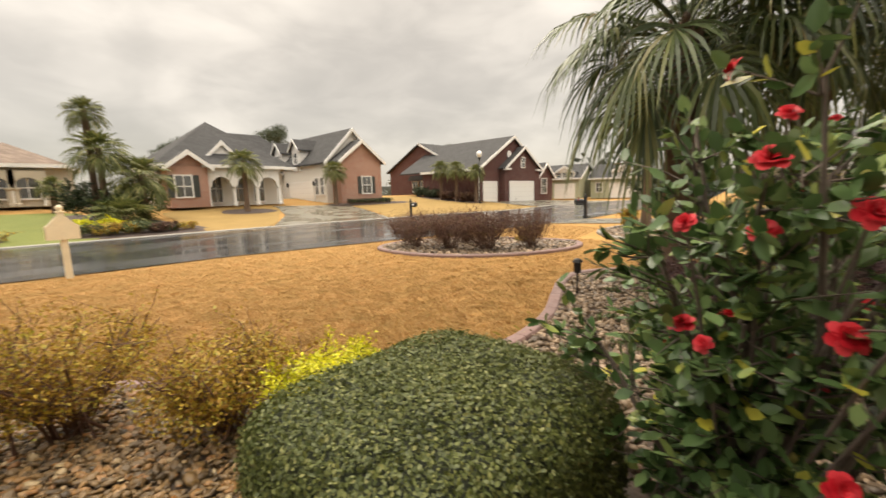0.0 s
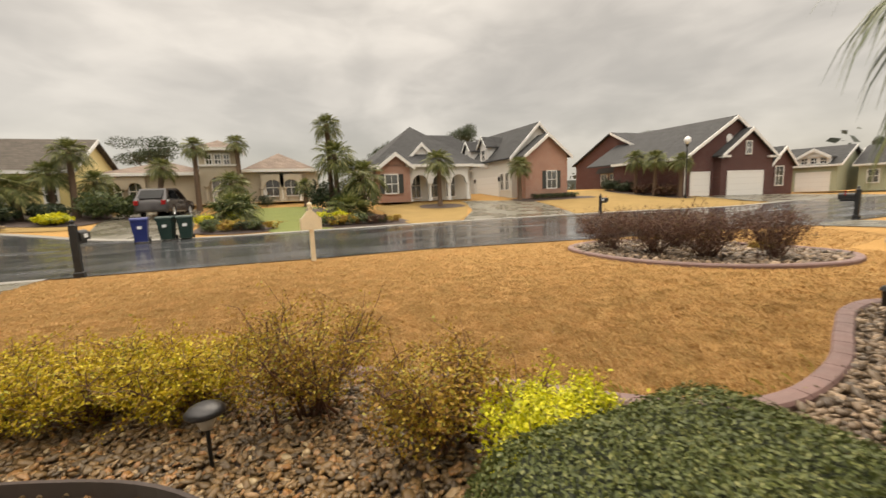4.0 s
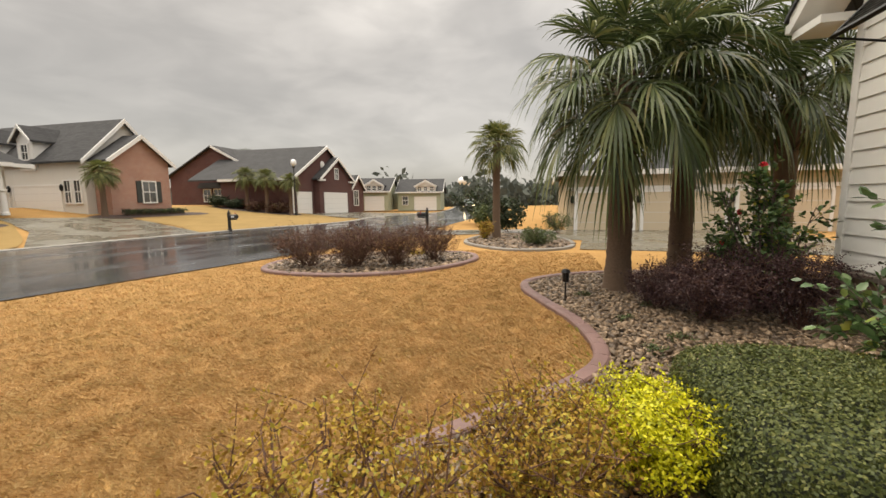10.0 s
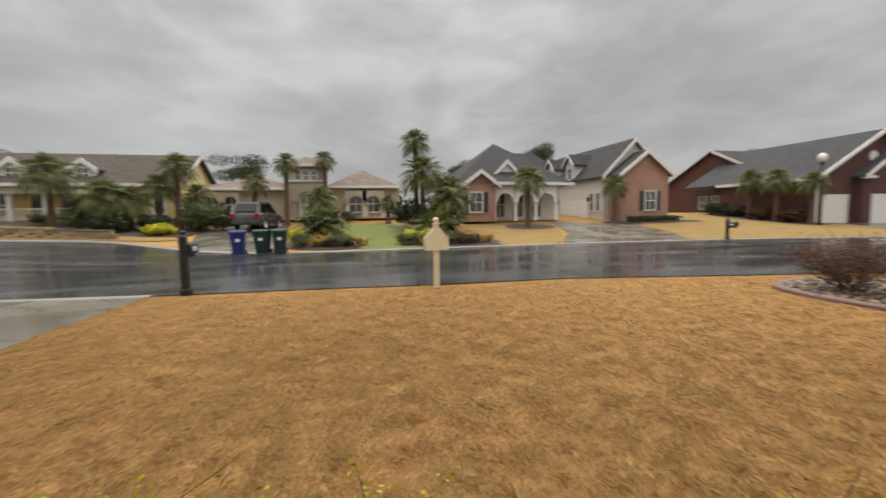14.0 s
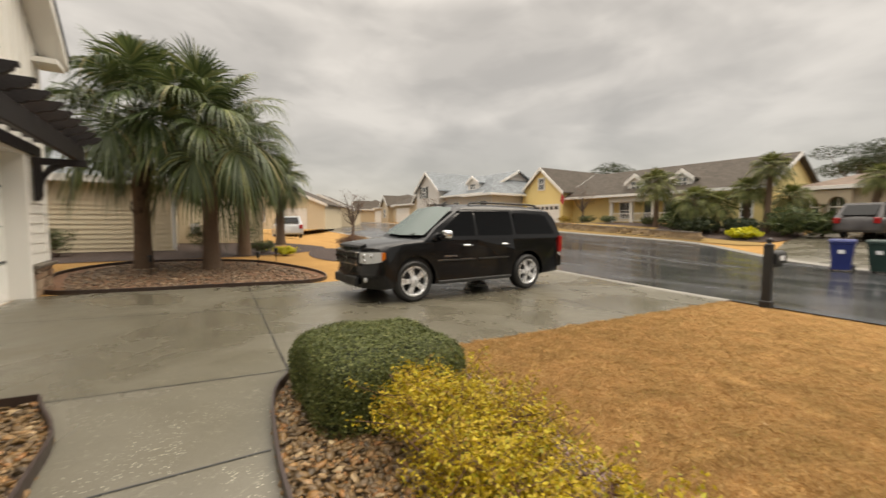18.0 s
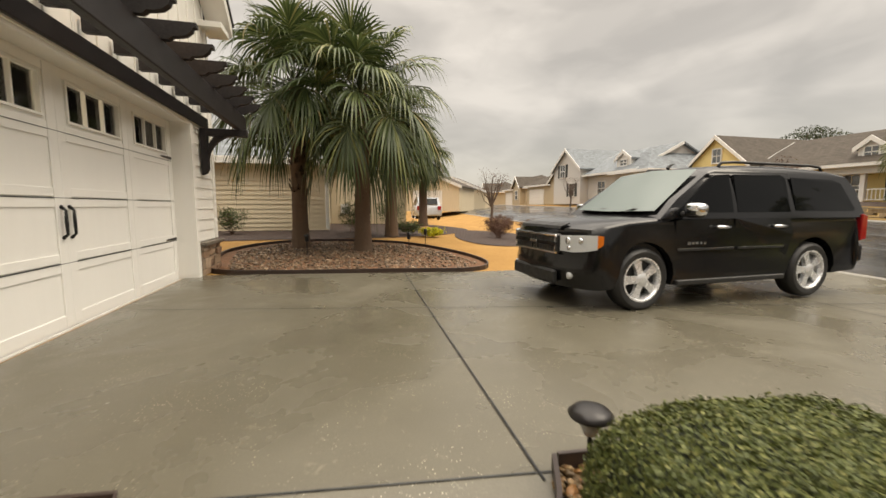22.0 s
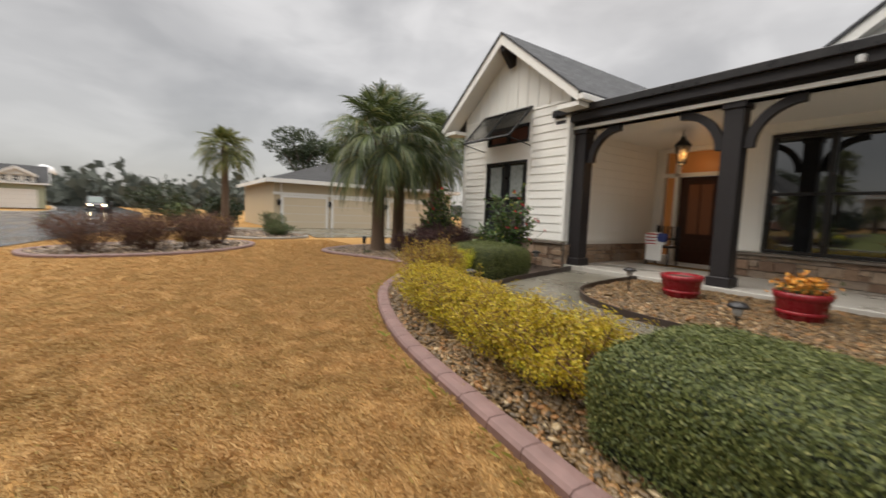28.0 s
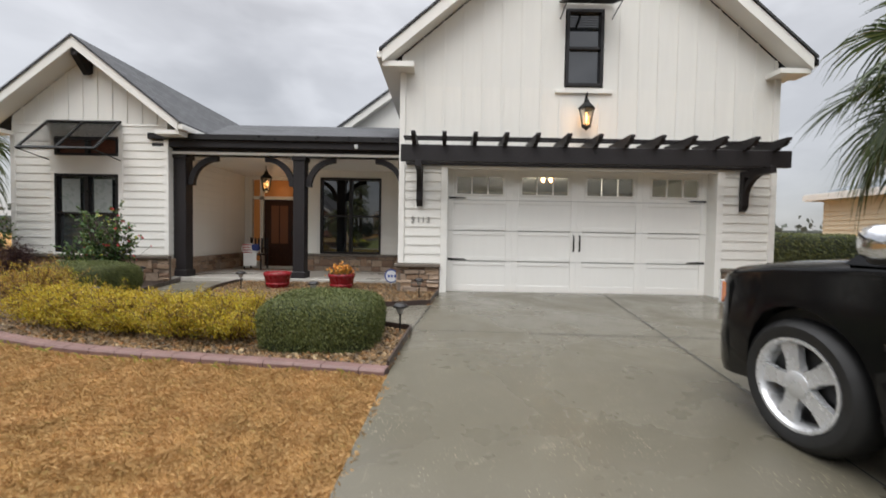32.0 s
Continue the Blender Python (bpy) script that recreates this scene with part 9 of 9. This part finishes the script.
def tree(name, x, y, h, r, mat, label, n=2600, leaf=0.35, seed=1, trunk_h=0.4, flat=0.8, clumps=14):
    """A tapered trunk, limbs and a ragged crown of leaf clumps."""
    rng = np.random.default_rng(seed)
    t = empty(name, Matrix.Translation((x, y, ground_z(x, y))))
    part("trunk", tube([(0, 0, -0.1), (0.02 * h, 0.01 * h, h * 0.3), (0, 0, h * 0.62)], [0.028 * h, 0.022 * h, 0.012 * h], 8), M["bark"], t)
    d = unit_rows(rng.normal(size=(clumps, 3)))
    c = d * rng.uniform(0.35, 0.95, clumps)[:, None] * np.array([r, r, (h - trunk_h * h) / 2 * flat]) + np.array([0, 0, h * (trunk_h + (1 - trunk_h) / 2)])
    twig_cloud("limb", np.repeat(np.array([[0, 0, h * trunk_h * 0.8]]), clumps, 0), c, 0.012 * h, M["bark"], t, "", 0.05, rng)
    k = rng.integers(0, clumps, n)
    s = unit_rows(rng.normal(size=(n, 3)))
    p = c[k] + s * (rng.uniform(0.3, 1, n) ** 0.5)[:, None] * np.array([r, r, h * 0.2]) * 0.42
    leaf_cloud("crown", p, s, leaf, M[mat], t, rng, 0.6, 0.8)
    return tagged(t, label, "tree")


M["stucco_door"] = siding_material("beige_garage_paint", (0.56, 0.47, 0.34), 0.4, 0.04)
white_house()
tan_house()
yellow_house()
grey_house()
red_house()
far_green_houses()
neighbour_garages()
cream_house()
mailbox(1.45, 11.53, 0, "black mailbox on a square post beside the driveway", 1.25)
mailbox(23.9, 19.5, 180, "black mailbox before the dark brick house")
mailbox(25.2, 8.2, 0, "black mailbox beside the neighbour's drive")
lot_sign()
wheelie_bin(0.3, 20.6, "bin_blue", "blue recycling bin at the wet kerb", 8)
wheelie_bin(1.15, 21.0, "bin_green", "dark green rubbish bin at the wet kerb", -6)
wheelie_bin(1.82, 21.15, "bin_green", "dark green rubbish bin at the wet kerb", 4)
street_lamp(39.2, 25.4)
water_tower()
simple_car("minivan", ground_at(-1.0, 31.6, 82), M["paint_brown"], "dark grey minivan parked before the tan house", 1.75, 4.9, False, "minivan")
simple_car("silver_suv", ground_at(-27.5, 8.6, 175), M["paint_silver"], "silver compact suv parked at the cream house", 1.65, 4.5, False, "suv")
simple_car("pickup", ground_at(66, 13.2, 190), M["paint_brown"], "dark car with headlights on coming up the wet street", 1.8, 5.2, True, "car")


def street_plants():
    for i, (x, y, h, k, lean) in enumerate(((17.2, 29.0, 3.5, 1.25, 0), (25.4, 30.6, 3.1, 1.1, 0), (39.4, 31.0, 3.6, 1.25, 0), (39.0, 28.4, 3.6, 1.2, 0), (39.6, 26.2, 3.4, 1.05, 0), (0.55, 33.5, 4.6, 0.95, 0.02), (3.25, 34.5, 4.9, 0.85, 0), (-1.7, 32.8, 3.2, 0.95, 0.14), (9.2, 29.0, 5.9, 1.05, 0), (9.4, 27.8, 3.9, 1.5, 0), (-12.1, 31.0, 3.3, 1.45, 0), (-8.7, 29.5, 2.1, 1.4, 0), (-7.6, 29.9, 1.9, 1.2, 0), (-6.5, 31.0, 2.7, 1.1, 0), (-5.5, 31.0, 4.0, 1.15, 0.03), (-5.0, 33.0, 2.2, 1.1, 0), (7.8, 33.6, 1.7, 0.8, 0), (11.0, 27.2, 2.6, 1.6, 0), (9.8, 25.6, 0.6, 1.5, 0), (3.3, 27.0, 0.75, 1.6, 0), (3.0, 30.5, 2.1, 1.2, 0))):
        palm(x, y, h, k, False, i, "cabbage palm before a house across the street", i * 1.1, 0.16, lean)
    for i, (x, y, r, h, mat, lab) in enumerate((
            (11.0, 27.8, 1.4, 2.0, "green_shrub", "broad rounded evergreen among the palms"), (8.8, 28.6, 1.3, 2.1, "dark_tree", "tall dark evergreen among the palms"), (9.9, 27.0, 1.2, 1.5, "green_shrub", "dense evergreen shrub under the palms"), (-4.0, 30.0, 1.3, 1.7, "green_shrub", "tall rounded evergreen by the tan house drive"), (-2.9, 30.4, 0.9, 1.3, "green_shrub", "leafy shrub beside the tan house drive"), (3.3, 27.0, 1.25, 1.5, "green_shrub", "rounded silvery shrub in the corner bed"),
            (3.3, 26.6, 0.5, 0.6, "lime", "yellow shrub in the corner bed"), (1.9, 25.6, 0.6, 0.6, "lime", "yellow shrub in the corner bed"), (7.9, 24.2, 0.5, 0.6, "lime", "yellow shrub in the corner bed"), (8.9, 24.0, 0.5, 0.6, "lime", "yellow shrub in the corner bed"),
            (2.6, 23.4, 0.7, 0.6, "green_shrub", "low clipped shrub along the bed"), (3.6, 23.0, 0.7, 0.55, "rust", "low tawny shrub along the bed"), (4.5, 22.8, 0.6, 0.5, "green_shrub", "low clipped shrub along the bed"),
            (7.6, 22.6, 0.6, 0.55, "green_shrub", "low clipped shrub along the bed"), (8.6, 22.4, 0.7, 0.6, "rust", "low tawny shrub along the bed"), (9.6, 22.4, 0.7, 0.6, "green_shrub", "low clipped shrub along the bed"), (10.6, 22.3, 0.7, 0.5, "brown_shrub", "low brown shrub along the bed"),
            (-4.4, 31.0, 1.1, 1.2, "green_shrub", "broad evergreen shrub by the road"), (-6.2, 29.6, 1.0, 1.0, "dark_tree", "broad evergreen shrub by the road"), (-8.2, 28.8, 1.2, 0.9, "dark_tree", "broad evergreen shrub by the road"), (-9.8, 29.4, 1.0, 1.3, "green_shrub", "broad evergreen shrub by the road"), (-5.4, 28.0, 0.9, 0.6, "lime", "yellow shrub by the road"),
            (-10.6, 31.5, 1.1, 1.9, "green_shrub", "tall evergreen shrub beside the yellow house"), (-21, 31.6, 0.7, 0.6, "rust", "low tawny shrub by the yellow house"), (-18.6, 31.6, 0.7, 0.6, "green_shrub", "low shrub by the yellow house"), (-16.4, 31.5, 0.7, 0.6, "green_shrub", "low shrub by the yellow house"), (-12.6, 31.2, 0.7, 0.7, "green_shrub", "low shrub by the yellow house"),
            (39.6, 30.0, 1.2, 1.0, "brown_shrub", "dark shrub before the brick house"), (39.6, 27.6, 1.2, 1.1, "brown_shrub", "dark shrub before the brick house"), (40.0, 35.0, 1.0, 1.2, "dark_tree", "dark shrub against the brick house"), (40.2, 33.2, 1.0, 1.0, "dark_tree", "dark shrub against the brick house"),
            (9.5, 34.8, 0.6, 1.0, "dark_tree", "dark shrub under the arched windows"), (5.0, 34.8, 0.8, 0.9, "dark_tree", "dark shrub under the arched windows"), (23.0, 3.8, 0.9, 1.6, "dark_tree", "dense evergreen at the neighbour's drive"), (30.5, 6.2, 1.6, 2.4, "dark_tree", "dense dark evergreen by the street"), (27.6, 5.4, 0.9, 1.2, "green_shrub", "evergreen shrub by the street"))):
        shrub("street_shrub", x, y, r, r, h, mat, lab, 1500 if r < 0.9 else 2800, 0.09 if r < 0.9 else 0.16, 90, 200 + i, "shrub", "street shrubs")
    for i in range(15):
        x = 2.5 + 0.72 * i + (2.0 if i > 4 else 0.0)
        if x < 12.2:
            shrub("border_shrub", x, 22.75 - 0.05 * (x - 2.5), 0.5, 0.42, 0.42 + 0.05 * (i % 3), ("green_shrub", "rust", "dark_tree")[i % 3], "low clipped shrub in the border along the kerb", 900, 0.07, 50, 280 + i, "shrub", "border shrubs")
    for i in range(12):
        x = 26.7 + i * 0.42
        shrub("clipped_shrub", x, 30.4, 0.36, 0.36, 0.5, "green_shrub" if i % 2 else "dark_tree", "low clipped shrub under the brick gable", 700, 0.07, 40, 260 + i, "shrub", "foundation shrubs")
    for nm, o, lab in (("bed_white_house", [(25.2, 29.4), (32.6, 29.4), (32.6, 31.3), (25.2, 31.3)], "white house"), ("bed_corner", [(1.9, 22.6), (5.4, 22.1), (4.6, 25.6), (3.0, 29.6), (0.6, 31), (1.9, 28)], "corner"), ("bed_palms", [(7.3, 22.0), (12.3, 21.6), (11.8, 25.4), (10.0, 30.5), (7.4, 31), (9.2, 25.6)], "palm"), ("bed_lawn_palm", [(15.4, 28.2), (17.2, 27.4), (19, 28.2), (18.8, 30), (16.4, 30.4)], "lawn"), ("bed_roadside_left", [(-4.3, 27.2), (-4.6, 33), (-11, 33), (-10.6, 28.6)], "roadside"), ("bed_brick", [(38.4, 26.2), (40.8, 26.2), (40.9, 36), (38.6, 33)], "brick house"), ("bed_yellow", [(-22.5, 30.9), (-11.5, 30.6), (-11.5, 32.6), (-22.5, 32.6)], "yellow house")):
        thing_sheet("ground_" + nm, smooth_line(o, 0.6, True), M["mulch"], 0.035, "dark mulch bed before the " + lab, "planting bed")
    for i, (x, y, h, r) in enumerate(((36, 64, 13, 3.0), (62, 52, 11, 4), (-8, 60, 9, 4), (21, 58, 8, 3.5), (34, -3, 7.5, 3), (30, -6, 6.5, 2.6), (-34, 55, 9, 4), (-24, 12.5, 4.2, 1.3), (-19, 31.5, 3.4, 1.6), (-36, 26, 3.6, 1.2))):
        bare = i >= 7
        tree("bare_tree" if bare else "pine_tree", x, y, h, r, "brown_shrub" if bare else "dark_tree", "bare winter tree by the street" if bare else "dark pine above the roofs", 500 if bare else 6000, 0.08 if bare else 0.2, 300 + i, 0.35 if bare else 0.5)
    # a wood all round the horizon, in one mesh
    rng = np.random.default_rng(77)
    n = 26000
    a = np.concatenate([rng.uniform(-0.45, 0.75, n // 2), rng.uniform(0, 2 * np.pi, n - n // 2)])
    d = np.where(np.arange(n) < n // 2, rng.uniform(110, 170, n), rng.uniform(150, 210, n))
    top = 6.5 + 4.0 * np.array([noise.noise(Vector((math.cos(q) * 9, math.sin(q) * 9, 0))) for q in a])
    p = np.c_[np.cos(a) * d, np.sin(a) * d, np.abs(rng.normal(size=n)) * top * 0.45]
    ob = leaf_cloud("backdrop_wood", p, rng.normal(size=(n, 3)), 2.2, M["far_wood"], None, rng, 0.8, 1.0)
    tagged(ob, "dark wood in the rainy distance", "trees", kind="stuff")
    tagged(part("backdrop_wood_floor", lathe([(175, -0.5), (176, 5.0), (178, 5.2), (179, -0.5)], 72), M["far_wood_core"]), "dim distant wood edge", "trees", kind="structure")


def garden_wall():
    """A low block wall that holds up the yellow house's lawn."""
    w = empty("garden_wall")
    bm_line = [(-34.0, 26.9), (-28.0, 26.6), (-20.0, 26.35), (-12.0, 26.15), (-6.8, 26.05)]
    line = smooth_line(bm_line, 0.62)
    for (x0, y0), (x1, y1) in zip(line, line[1:]):
        for c in range(3):
            k = 0.5 * (x1 - x0) if c % 2 else 0.0
            z = ground_z((x0 + x1) / 2, 26.0) - 0.08 + 0.16 * c
            part("stone_block", box(-0.30, -0.14, 0.005, 0.30, 0.14, 0.155, 0.012), M["wall_block"], w, m=Matrix.Translation(((x0 + x1) / 2 + k, (y0 + y1) / 2, z)) @ Matrix.Rotation(math.atan2(y1 - y0, x1 - x0), 4, "Z"))
    part("coping", raw_coping(line), M["cap"], w)
    return tagged(w, "low tan block retaining wall along the lawn", "garden wall", kind="structure")


def raw_coping(line):
    bm = bmesh.new()
    for (x0, y0), (x1, y1) in zip(line, line[1:]):
        z = ground_z((x0 + x1) / 2, 26.0) + 0.405
        m = Matrix.Translation(((x0 + x1) / 2, (y0 + y1) / 2, z)) @ Matrix.Rotation(math.atan2(y1 - y0, x1 - x0), 4, "Z")
        add_box(bm, -0.305, -0.18, 0.0, 0.305, 0.18, 0.06, 0.008, m)
    return bm


M["wall_block"] = stones_material("tan_wall_block", [(0.0, (0.24, 0.18, 0.11)), (0.5, (0.33, 0.25, 0.16)), (1.0, (0.42, 0.33, 0.22))], 0.8, "random", 0.08)
garden_wall()
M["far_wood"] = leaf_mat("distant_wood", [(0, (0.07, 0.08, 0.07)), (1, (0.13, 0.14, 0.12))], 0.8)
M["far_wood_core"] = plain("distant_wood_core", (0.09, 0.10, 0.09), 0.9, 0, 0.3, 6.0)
street_plants()
